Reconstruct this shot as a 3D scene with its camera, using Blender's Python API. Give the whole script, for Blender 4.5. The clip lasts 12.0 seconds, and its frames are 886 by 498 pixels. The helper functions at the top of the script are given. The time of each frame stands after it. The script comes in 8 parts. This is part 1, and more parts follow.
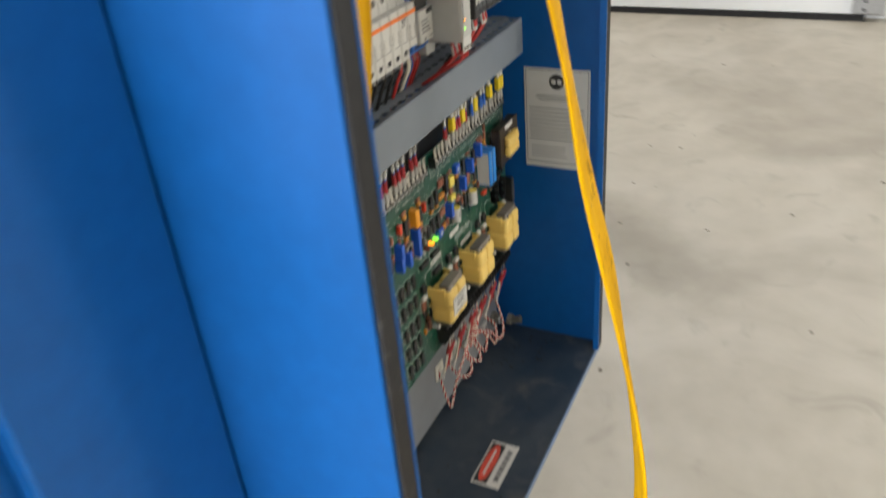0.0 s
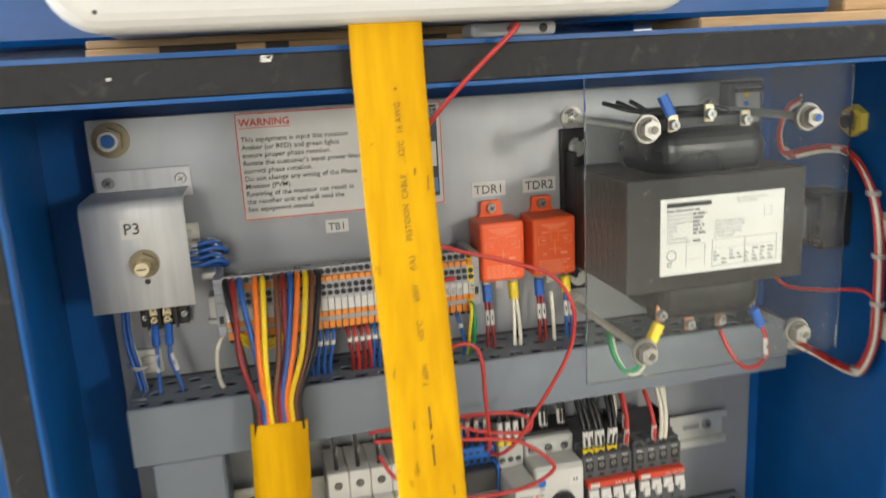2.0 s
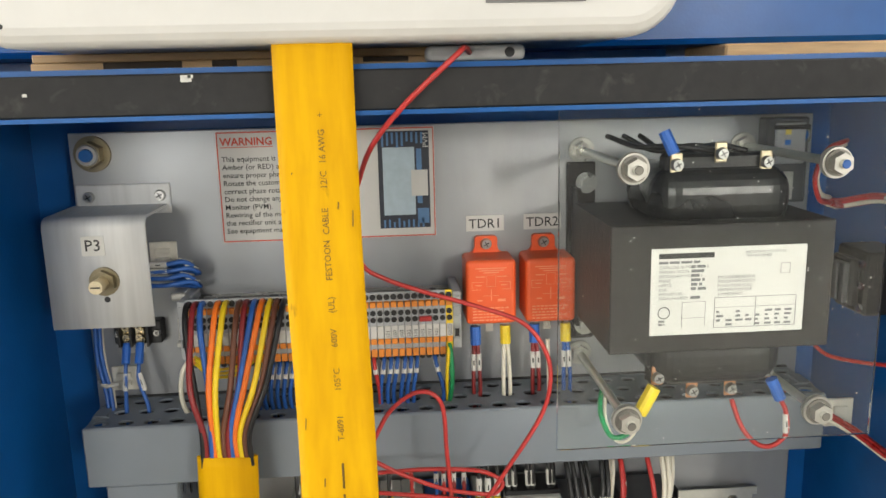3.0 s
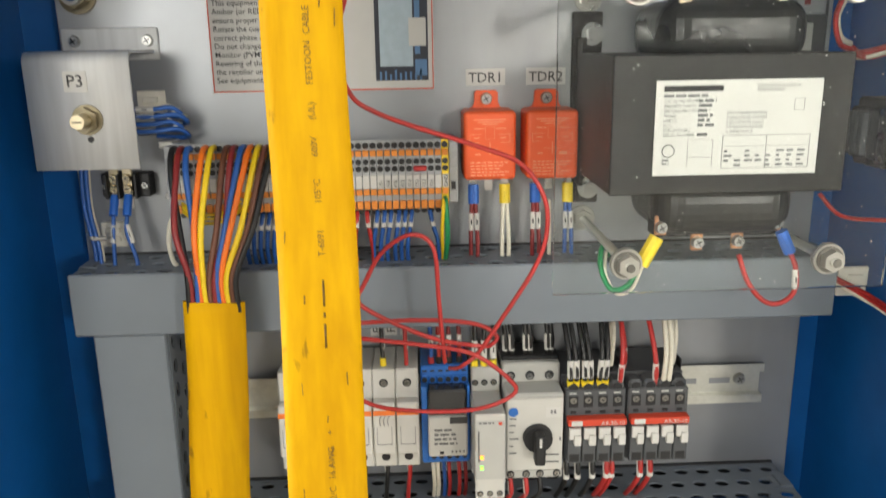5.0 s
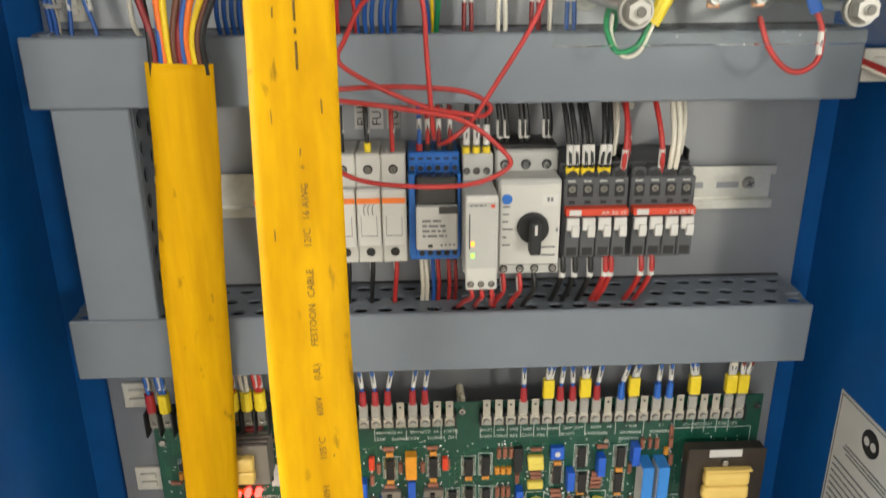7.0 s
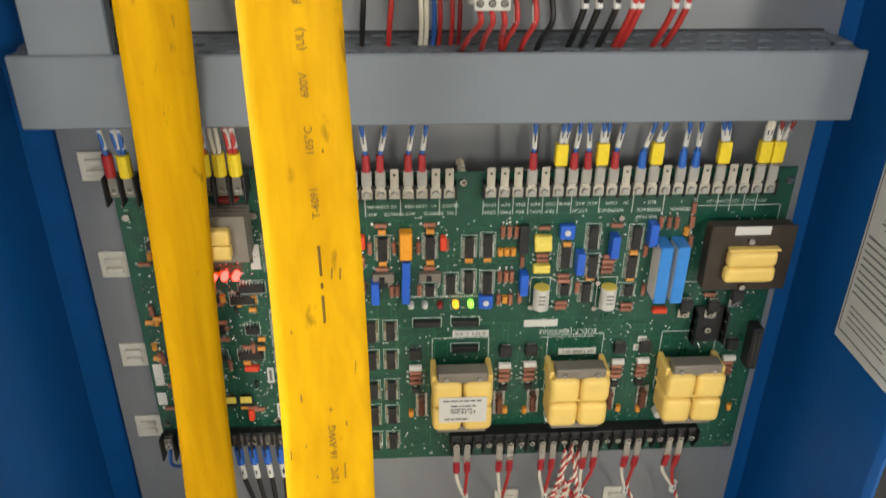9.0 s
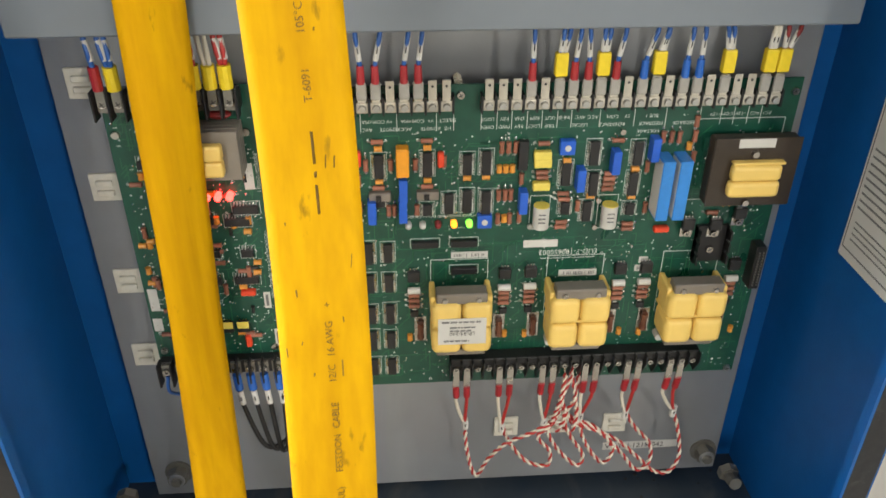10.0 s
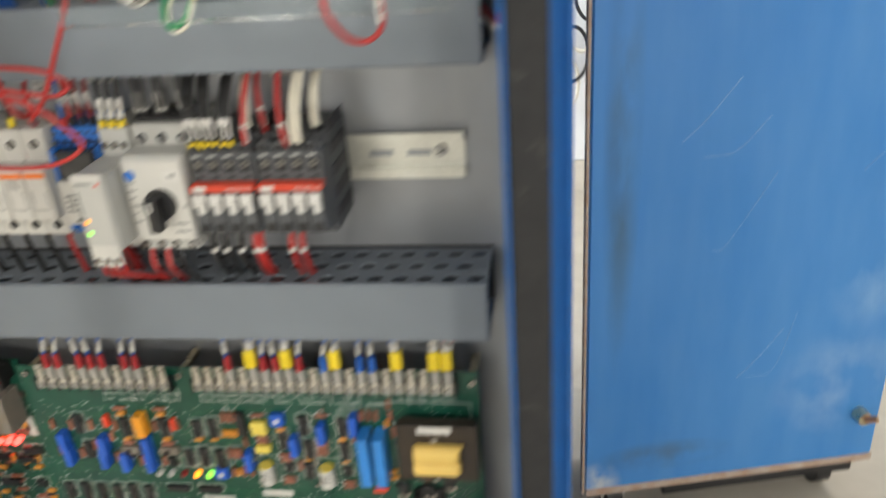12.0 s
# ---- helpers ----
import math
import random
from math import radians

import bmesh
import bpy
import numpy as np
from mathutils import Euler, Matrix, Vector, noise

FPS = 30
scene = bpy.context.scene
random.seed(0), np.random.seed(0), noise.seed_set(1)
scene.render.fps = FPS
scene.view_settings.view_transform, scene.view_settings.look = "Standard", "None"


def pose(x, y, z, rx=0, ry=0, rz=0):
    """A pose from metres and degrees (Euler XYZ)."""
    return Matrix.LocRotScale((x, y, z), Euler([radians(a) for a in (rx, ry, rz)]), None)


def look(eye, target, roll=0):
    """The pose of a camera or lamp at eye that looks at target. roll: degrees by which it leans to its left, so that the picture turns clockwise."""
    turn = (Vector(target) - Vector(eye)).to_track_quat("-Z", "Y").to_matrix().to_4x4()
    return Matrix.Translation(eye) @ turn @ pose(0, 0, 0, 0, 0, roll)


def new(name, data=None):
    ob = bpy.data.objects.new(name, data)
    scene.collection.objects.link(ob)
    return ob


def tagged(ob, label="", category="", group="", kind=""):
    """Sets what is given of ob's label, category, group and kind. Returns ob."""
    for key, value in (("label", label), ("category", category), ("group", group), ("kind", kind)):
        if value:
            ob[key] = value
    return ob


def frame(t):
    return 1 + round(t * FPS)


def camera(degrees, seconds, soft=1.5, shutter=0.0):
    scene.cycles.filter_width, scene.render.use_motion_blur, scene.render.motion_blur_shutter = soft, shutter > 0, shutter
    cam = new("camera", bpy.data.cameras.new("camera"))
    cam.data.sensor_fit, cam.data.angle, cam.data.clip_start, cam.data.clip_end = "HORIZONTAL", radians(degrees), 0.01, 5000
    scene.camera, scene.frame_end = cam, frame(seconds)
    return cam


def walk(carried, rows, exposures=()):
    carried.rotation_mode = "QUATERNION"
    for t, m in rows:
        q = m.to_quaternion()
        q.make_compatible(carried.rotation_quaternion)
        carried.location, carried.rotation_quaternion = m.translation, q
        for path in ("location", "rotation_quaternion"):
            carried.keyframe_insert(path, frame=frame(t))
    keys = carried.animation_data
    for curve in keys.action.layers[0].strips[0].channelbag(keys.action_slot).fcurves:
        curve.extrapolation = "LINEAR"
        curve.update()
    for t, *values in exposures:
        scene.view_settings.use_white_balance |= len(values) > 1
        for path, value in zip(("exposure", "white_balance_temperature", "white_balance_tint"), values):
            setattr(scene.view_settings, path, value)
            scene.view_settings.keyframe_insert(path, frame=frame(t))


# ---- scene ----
cam = camera(58.1, 12.0, shutter=0.5)
PATH = [
    (0, (-0.6924, -0.4569, 1.1358), (0.0686, -0.0534, 0.6277), -5.22),
    (0.3, (-0.5744, -0.5490, 1.1391), (0.1439, -0.0337, 0.6716), -6.98),
    (0.5, (-0.5047, -0.6455, 1.1823), (0.1485, -0.0364, 0.7326), -7.28),
    (1, (-0.3524, -0.8002, 1.2561), (0.1184, 0.0002, 0.8850), -6.29),
    (1.5, (-0.2313, -0.7428, 1.2778), (0.1074, 0.1518, 0.9863), -3.76),
    (2, (-0.1156, -0.6579, 1.2946), (0.1046, 0.2893, 1.0615), -2.99),
    (2.5, (-0.0233, -0.6342, 1.2962), (0.0859, 0.3369, 1.0839), -1.70),
    (2.7, (-0.0032, -0.6273, 1.2978), (0.0797, 0.3474, 1.0902), -1.50),
    (4.5, (0.0195, -0.6282, 1.2367), (0.0535, 0.3434, 1.0025), -1.17),
    (5, (0.0235, -0.6240, 1.2110), (0.0582, 0.3422, 0.9558), -0.92),
    (5.5, (0.0285, -0.6179, 1.1831), (0.0634, 0.3400, 0.8982), -0.60),
    (6, (0.0311, -0.6172, 1.1539), (0.0661, 0.3331, 0.8444), -0.47),
    (6.5, (0.0312, -0.6151, 1.1349), (0.0657, 0.3263, 0.7994), -0.44),
    (7, (0.0281, -0.6085, 1.1068), (0.0646, 0.3244, 0.7485), -0.37),
    (7.5, (0.0287, -0.5978, 1.0732), (0.0650, 0.3233, 0.6857), -0.34),
    (9.5, (0.0124, -0.5768, 0.9649), (0.0766, 0.2826, 0.4577), 0.74),
    (10, (0.0148, -0.5844, 0.9515), (0.0741, 0.2641, 0.4257), 0.20),
    (10.5, (0.0136, -0.5943, 0.9471), (0.0593, 0.2476, 0.4095), -0.64),
    (11, (0.0596, -0.6440, 1.0020), (0.0810, 0.2052, 0.4742), -2.69),
    (11.2, (0.1094, -0.6540, 1.0364), (0.0979, 0.2058, 0.5259), -4.43),
    (11.5, (0.1867, -0.6276, 1.0616), (0.1461, 0.2461, 0.5767), -5.05),
    (12, (0.3791, -0.5605, 1.1235), (0.2432, 0.3249, 0.6790), -4.28),
]
walk(cam, [(t, look(eye, target, roll)) for t, eye, target, roll in PATH],
     exposures=[(0.0, -0.33), (0.6, -0.30), (1.1, -0.18), (1.6, -0.03), (2.2, 0.0), (12.0, 0.0)])

# ---- light ----
world = bpy.data.worlds.new("world")
scene.world = world
world.use_nodes = True
world.node_tree.nodes["Background"].inputs[0].default_value = (0.75, 0.85, 1.0, 1)
world.node_tree.nodes["Background"].inputs[1].default_value = 0.15


def area_lamp(name, x, y, z, sx, sy, power, colour, target=None):
    data = bpy.data.lights.new(name, "AREA")
    data.shape, data.size, data.size_y, data.energy, data.color = "RECTANGLE", sx, sy, power, colour
    ob = new(name, data)
    ob.matrix_world = look((x, y, z), target or (x, y + 0.001, z - 1))
    return ob


LAMPS = ((-1.2, -2.6, 10), (-0.6, 1.6, 25), (2.0, -2.6, 14), (2.2, 1.6, 62))
LAMP_Z = 3.25
for lx, ly, lp in LAMPS:
    area_lamp("strip_lamp", lx, ly, LAMP_Z - 0.09, 0.25, 2.2, lp, (1.0, 0.93, 0.83))
# small unseen lamp at the south wall, in front of the enclosure and to its east, inferred from stud shadows
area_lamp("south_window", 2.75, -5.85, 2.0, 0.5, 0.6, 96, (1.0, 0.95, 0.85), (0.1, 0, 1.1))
# wide unseen fill lamp at the south wall, further west, added to brighten the left
area_lamp("south_window", -1.6, -5.85, 1.9, 2.2, 1.4, 132, (1.0, 0.965, 0.88), (0.1, 0, 1.1))
# daylight through the open bay in the west wall
area_lamp("bay_daylight", -5.9, 0.75, 1.6, 3.6, 2.6, 620, (0.92, 0.96, 1.0), (0, 0.45, 1.5))


# ---- materials ----
def rgb(r, g, b):
    """Linear colour from 0..255 screen values."""
    return tuple(((c / 255 + 0.055) / 1.055) ** 2.4 if c > 10 else c / 255 / 12.92 for c in (r, g, b))


def material(name, colour, rough=0.5, metal=0.0, spec=0.5, vary=0.12, grain=60.0, stain=6.0, bump=0.0, bump_scale=None, second=None, amount=0.35, coat=0.0, stretch=None, random_hue=0.0):
    """A surface with fine grain, broad stains, uneven gloss and relief."""
    m = bpy.data.materials.new(name)
    m.use_nodes = True
    nt = m.node_tree
    b = nt.nodes["Principled BSDF"]
    n, ln = nt.nodes.new, nt.links.new
    co = n("ShaderNodeTexCoord")
    src = co.outputs["Object"]
    if stretch:
        mp = n("ShaderNodeMapping")
        mp.inputs["Scale"].default_value = stretch
        ln(src, mp.inputs[0])
        src = mp.outputs[0]
    fine, broad = n("ShaderNodeTexNoise"), n("ShaderNodeTexNoise")
    for node, scale, detail in ((fine, grain, 6.0), (broad, stain, 4.0)):
        ln(src, node.inputs["Vector"])
        node.inputs["Scale"].default_value, node.inputs["Detail"].default_value = scale, detail
    mixn = n("ShaderNodeMath")
    mixn.operation = "ADD"
    ln(fine.outputs[0], mixn.inputs[0])
    ln(broad.outputs[0], mixn.inputs[1])
    rng = n("ShaderNodeMapRange")
    rng.inputs[1].default_value, rng.inputs[2].default_value = 0.7, 1.3
    ln(mixn.outputs[0], rng.inputs[0])
    ramp = n("ShaderNodeMix")
    ramp.data_type = "RGBA"
    lo = tuple(c * (1 - vary) for c in colour)
    hi = tuple(min(1, c * (1 + vary)) for c in colour)
    if second:
        hi = tuple(c * (1 - amount) + s * amount for c, s in zip(colour, second))
        lo = colour
    ramp.inputs[6].default_value, ramp.inputs[7].default_value = (*lo, 1), (*hi, 1)
    ln(rng.outputs[0], ramp.inputs[0])
    out = ramp.outputs[2]
    if random_hue:
        info, hsv, mr = n("ShaderNodeObjectInfo"), n("ShaderNodeHueSaturation"), n("ShaderNodeMapRange")
        mr.inputs[3].default_value, mr.inputs[4].default_value = 1 - random_hue, 1 + random_hue
        ln(info.outputs["Random"], mr.inputs[0])
        ln(mr.outputs[0], hsv.inputs["Value"])
        ln(out, hsv.inputs["Color"])
        out = hsv.outputs[0]
    ln(out, b.inputs["Base Color"])
    rr = n("ShaderNodeMapRange")
    rr.inputs[1].default_value, rr.inputs[2].default_value = 0.3, 0.7
    rr.inputs[3].default_value, rr.inputs[4].default_value = max(0.02, rough - 0.08), min(1, rough + 0.1)
    ln(broad.outputs[0], rr.inputs[0])
    ln(rr.outputs[0], b.inputs["Roughness"])
    b.inputs["Metallic"].default_value = metal
    b.inputs["Specular IOR Level"].default_value = spec
    b.inputs["Coat Weight"].default_value = coat
    if bump:
        bn = n("ShaderNodeBump")
        bn.inputs["Strength"].default_value, bn.inputs["Distance"].default_value = bump, 0.002
        if bump_scale:
            tex = n("ShaderNodeTexNoise")
            tex.inputs["Scale"].default_value = bump_scale
            ln(src, tex.inputs["Vector"])
            ln(tex.outputs[0], bn.inputs["Height"])
        else:
            ln(fine.outputs[0], bn.inputs["Height"])
        ln(bn.outputs[0], b.inputs["Normal"])
    return m


def glow(name, colour, strength):
    m = bpy.data.materials.new(name)
    m.use_nodes = True
    b = m.node_tree.nodes["Principled BSDF"]
    b.inputs["Base Color"].default_value = (*colour, 1)
    b.inputs["Emission Color"].default_value = (*colour, 1)
    b.inputs["Emission Strength"].default_value = strength
    return m


BLUE = material("blue_paint", (0.004, 0.088, 0.305), 0.36, spec=0.35, vary=0.10, grain=45, stain=3, bump=0.05, bump_scale=420)
BLUE_EDGE = material("rubbed_blue_edge", (0.10, 0.17, 0.30), 0.45, vary=0.2, grain=60, second=(0.25, 0.30, 0.36), amount=0.5)
BLUE_PALE = material("pale_blue_paint", (0.10, 0.30, 0.55), 0.5, vary=0.1, grain=14, stain=2)
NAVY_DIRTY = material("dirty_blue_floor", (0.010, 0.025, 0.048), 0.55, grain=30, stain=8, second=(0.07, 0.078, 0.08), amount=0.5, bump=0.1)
GASKET = material("dark_rubber", (0.015, 0.015, 0.016), 0.66, spec=0.35, vary=0.25, grain=120, stain=10, bump=0.15, second=(0.055, 0.055, 0.055), amount=0.25)
ZINC = material("galvanised_panel", (0.335, 0.352, 0.375), 0.40, metal=0.5, vary=0.13, grain=22, stain=7, bump=0.04, second=(0.27, 0.27, 0.26), amount=0.5)
DUCT = material("grey_pvc", (0.175, 0.20, 0.23), 0.5, vary=0.06, grain=25, stain=5, bump=0.03)
# duct grey darkened to stand in for shade inside ducts, slots and holes
RECESS_SHADE = material("grey_pvc_inside", (0.03, 0.032, 0.035), 0.6)
YELLOW = material("yellow_cable", (0.77, 0.425, 0.001), 0.6, spec=0.12, vary=0.15, grain=16, stain=5, bump=0.25, stretch=(9, 9, 0.7), second=(0.58, 0.285, 0.001), amount=0.8)
YELLOW_SCUFF = material("cable_scuff", (0.25, 0.14, 0.01), 0.6, vary=0.3)
INK = material("cable_ink", (0.16, 0.085, 0.006), 0.6, vary=0.3, grain=300)
WHITE_PL = material("white_plastic", (0.55, 0.54, 0.50), 0.42, vary=0.05)
WHITE_CASE = material("white_case", (0.62, 0.61, 0.58), 0.4, vary=0.03)
GREY_PL = material("light_grey_plastic", (0.45, 0.45, 0.42), 0.45, vary=0.05)
DARK_PL = material("dark_grey_plastic", (0.075, 0.079, 0.084), 0.5, vary=0.12)
BLACK_PL = material("black_plastic", (0.012, 0.012, 0.013), 0.45, vary=0.2)
LABEL = material("label_paper", (0.59, 0.58, 0.545), 0.55, vary=0.04)
PRINT = material("black_print", (0.02, 0.02, 0.02), 0.6)
PRINT_GREY = material("grey_print", (0.16, 0.16, 0.16), 0.6)
RED_PRINT = material("red_print", (0.62, 0.07, 0.04), 0.6)
WOOD = material("plank_wood", (0.52, 0.34, 0.17), 0.65, vary=0.2, grain=30, stain=5, stretch=(1, 8, 8), bump=0.3)
CONCRETE = material("concrete", (0.365, 0.330, 0.270), 0.55, vary=0.07, grain=11, stain=0.9, second=(0.46, 0.422, 0.352), amount=0.85, bump=0.06, bump_scale=60)


def weather(m, scale, low, high, colour, strength, bend=1.2, stretch=(1, 1, 1)):
    """Uneven stains over a whole surface, in wandering shapes of one size."""
    nt = m.node_tree
    n, ln = nt.nodes.new, nt.links.new
    base = nt.nodes["Principled BSDF"].inputs["Base Color"]
    old = base.links[0].from_socket
    co, mp, tex, rng, mix = n("ShaderNodeTexCoord"), n("ShaderNodeMapping"), n("ShaderNodeTexNoise"), n("ShaderNodeMapRange"), n("ShaderNodeMix")
    mp.inputs["Scale"].default_value = stretch
    ln(co.outputs["Object"], mp.inputs[0])
    ln(mp.outputs[0], tex.inputs["Vector"])
    tex.inputs["Scale"].default_value, tex.inputs["Detail"].default_value, tex.inputs["Distortion"].default_value = scale, 7.0, bend
    rng.inputs[1].default_value, rng.inputs[2].default_value, rng.inputs[3].default_value, rng.inputs[4].default_value = low, high, 0.0, strength
    ln(tex.outputs[0], rng.inputs[0])
    mix.data_type = "RGBA"
    ln(rng.outputs[0], mix.inputs[0])
    ln(old, mix.inputs[6])
    mix.inputs[7].default_value = (*colour, 1)
    ln(mix.outputs[2], base)


weather(CONCRETE, 1.9, 0.50, 0.72, (0.50, 0.465, 0.40), 0.75)
weather(CONCRETE, 1.3, 0.54, 0.74, (0.23, 0.205, 0.165), 0.65, 0.6)
weather(CONCRETE, 6.0, 0.60, 0.75, (0.24, 0.215, 0.175), 0.45)
weather(GASKET, 70.0, 0.60, 0.74, (0.10, 0.096, 0.09), 0.4, 0.5)
weather(ZINC, 4.0, 0.50, 0.70, (0.44, 0.445, 0.44), 0.6, 0.8, (1.6, 1, 0.6))
weather(YELLOW, 7.0, 0.58, 0.74, (0.40, 0.19, 0.004), 0.45, 0.4, (5, 5, 0.6))
weather(YELLOW, 60.0, 0.66, 0.72, (0.16, 0.085, 0.01), 0.6, 0.2, (1.5, 1.5, 0.5))
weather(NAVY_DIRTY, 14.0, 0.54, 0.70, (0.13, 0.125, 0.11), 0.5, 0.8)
WALL_G = material("grey_wall", (0.26, 0.26, 0.255), 0.7, vary=0.05, grain=3, stain=0.5)
WALL_W = material("white_wall", (0.78, 0.79, 0.80), 0.6, vary=0.03, grain=3, stain=0.5)
GREEN_PAIL = material("green_pail", (0.012, 0.36, 0.10), 0.4, vary=0.08)
DULL_METAL = material("dull_zinc", (0.21, 0.20, 0.175), 0.55, metal=0.55, vary=0.2)
WASHER = material("yellow_zinc", (0.24, 0.205, 0.135), 0.38, metal=0.8, vary=0.25)
GREY_METAL = material("grey_metal", (0.42, 0.42, 0.42), 0.4, metal=0.8, vary=0.12)


# ---- mesh helpers ----
def block(bm, x0, x1, y0, y1, z0, z1, bevel=0.0, seg=1):
    x0, x1 = sorted((x0, x1))
    y0, y1 = sorted((y0, y1))
    z0, z1 = sorted((z0, z1))
    m = Matrix.Translation(((x0 + x1) / 2, (y0 + y1) / 2, (z0 + z1) / 2)) @ Matrix.Diagonal((x1 - x0, y1 - y0, z1 - z0, 1))
    made = bmesh.ops.create_cube(bm, size=1, matrix=m)["verts"]
    if bevel:
        edges = {e for v in made for e in v.link_edges}
        bmesh.ops.bevel(bm, geom=list(edges), offset=bevel, segments=seg, profile=0.5, affect="EDGES", clamp_overlap=True)
    return bm


def rod(bm, a, b, r, seg=12, r2=None):
    """A solid cylinder or cone from a to b."""
    a, b = Vector(a), Vector(b)
    m = Matrix.Translation((a + b) / 2) @ (b - a).to_track_quat("Z", "Y").to_matrix().to_4x4()
    bmesh.ops.create_cone(bm, cap_ends=True, segments=seg, radius1=r, radius2=r if r2 is None else r2, depth=(b - a).length, matrix=m)
    return bm


def spline(points, per=6):
    """Points of a smooth curve through the given ones."""
    p = [Vector(q) for q in points]
    if len(p) < 3:
        return p
    p = [2 * p[0] - p[1], *p, 2 * p[-1] - p[-2]]
    out = []
    for i in range(1, len(p) - 2):
        for k in range(per):
            t = k / per
            a, b, c, d = p[i - 1 : i + 3]
            out.append(0.5 * (2 * b + (c - a) * t + (2 * a - 5 * b + 4 * c - d) * t * t + (3 * b - a - 3 * c + d) * t**3))
    out.append(p[-2])
    return out


def tube(bm, points, r, seg=7, per=6, smooth=True):
    """A round wire along the points."""
    path = spline(points, per) if smooth else [Vector(q) for q in points]
    rings, last = [], None
    for i, q in enumerate(path):
        d = (path[min(i + 1, len(path) - 1)] - path[max(i - 1, 0)]).normalized()
        side = last - last.dot(d) * d if last else d.orthogonal()
        side.normalize()
        last = side
        up = d.cross(side)
        rings.append([bm.verts.new(q + r * (math.cos(2 * math.pi * k / seg) * side + math.sin(2 * math.pi * k / seg) * up)) for k in range(seg)])
    for a, b in zip(rings, rings[1:]):
        for k in range(seg):
            bm.faces.new((a[k], a[(k + 1) % seg], b[(k + 1) % seg], b[k])).smooth = True
    bm.faces.new(rings[0][::-1])
    bm.faces.new(rings[-1])
    return bm


def ribbon(bm, path, width, thick, wide=None, per=8, ribs=8):
    """A flat cable along the points; wide gives the way of its width at each point."""
    n = len(path)
    pts = spline(path, per)
    dirs = spline(wide or [(1, 0, 0)] * n, per)
    rings = []
    outline = []
    for k in range(ribs + 1):
        u = k / ribs - 0.5
        outline.append((u * width, -thick / 2 * (0.86 + 0.14 * math.cos(6 * math.pi * u)) * (0.22 if k in (0, ribs) else 0.85 if k in (1, ribs - 1) else 1)))
    outline += [(u, -v) for u, v in outline[::-1]]
    for i, q in enumerate(pts):
        d = (pts[min(i + 1, len(pts) - 1)] - pts[max(i - 1, 0)]).normalized()
        w = dirs[i] - dirs[i].dot(d) * d
        w.normalize()
        nrm = w.cross(d)
        rings.append([bm.verts.new(q + u * w + v * nrm) for u, v in outline])
    c = len(outline)
    for a, b in zip(rings, rings[1:]):
        for k in range(c):
            bm.faces.new((a[k], a[(k + 1) % c], b[(k + 1) % c], b[k])).smooth = True
    bm.faces.new(rings[0][::-1])
    bm.faces.new(rings[-1])
    bmesh.ops.recalc_face_normals(bm, faces=bm.faces)
    return bm


def make(name, bm, mat):
    me = bpy.data.meshes.new(name)
    bm.to_mesh(me)
    bm.free()
    me.materials.append(mat)
    return new(name, me)


def part(name, bm, mat, parent, label="", local=False):
    """One mesh under a thing or a part. Built in the world's space unless local."""
    ob = make(name, bm, mat)
    ob.parent = parent
    if parent.type == "EMPTY" and not local:
        ob.matrix_parent_inverse = Matrix.Translation(-parent.location)
    if label:
        ob["label"] = label
    if name in ("print", "print_line", "silkscreen_rule", "table", "border"):
        tagged(ob, kind="stuff")
    return ob


def bm_():
    return bmesh.new()


def thing(name, label, category, group="", at=(0, 0, 0), kind=""):
    """An Empty at the base of a thing; its parts are built round it in its own space."""
    ob = new(name)
    ob.location = at
    ob.empty_display_size = 0.01
    return tagged(ob, label, category, group, kind)


def structure(name, bm, mat, label=""):
    return tagged(make(name, bm, mat), label, "", "", "structure")


def quick(*args, **kw):
    return block(bm_(), *args, **kw)


def text_mesh(body, size, depth=0.0, align="LEFT", bold=0.0, squeeze=1.0):
    cu = bpy.data.curves.new("lettering", "FONT")
    cu.body, cu.size, cu.extrude, cu.align_x, cu.offset = body, size, depth, align, bold
    cu.space_character = 1.0
    cu.resolution_u = 2
    ob = bpy.data.objects.new("lettering", cu)
    scene.collection.objects.link(ob)
    bpy.context.view_layer.update()
    me = bpy.data.meshes.new_from_object(ob.evaluated_get(bpy.context.evaluated_depsgraph_get()))
    bpy.data.objects.remove(ob)
    return me


def lettering(body, x, y, z, size, parent=None, mat=None, name="lettering", align="LEFT", m=None, bold=0.0):
    """Flat writing that faces the camera's side (-y), its left foot at x, y, z in the parent's space."""
    me = text_mesh(body, size, 0.0, align, bold)
    me.name = name
    me.materials.append(mat or PRINT)
    ob = new(name, me)
    ob.parent = parent
    ob.matrix_local = m if m is not None else pose(x, y, z, 90, 0, 0)
    return ob


# ---- the room ----
FLOOR = quick(-6, 3.75, -6, 6, -0.15, 0)
structure("floor", FLOOR, CONCRETE, "pale smooth concrete workshop floor with stains")
structure("wall_north", quick(-6, 3.75, 5.8, 6, 0, 3.4), WALL_W, "plain white workshop wall")
# west and south walls are unseen; their grey is set to cut bounced light
structure("wall_west", quick(-6.2, -6, -6, 6, 0, 3.4), WALL_G, "plain unseen grey wall closing the workshop")
structure("wall_south", quick(-6, 3.75, -6.2, -6, 0, 3.4), WALL_G, "plain unseen grey wall closing the workshop")
structure("wall_east", quick(3.56, 3.75, -6, 6, 0, 3.4), WALL_W, "plain white workshop wall")
structure("ceiling", quick(-6.2, 3.9, -6.2, 6, 3.4, 3.5), WALL_W, "plain white workshop ceiling")

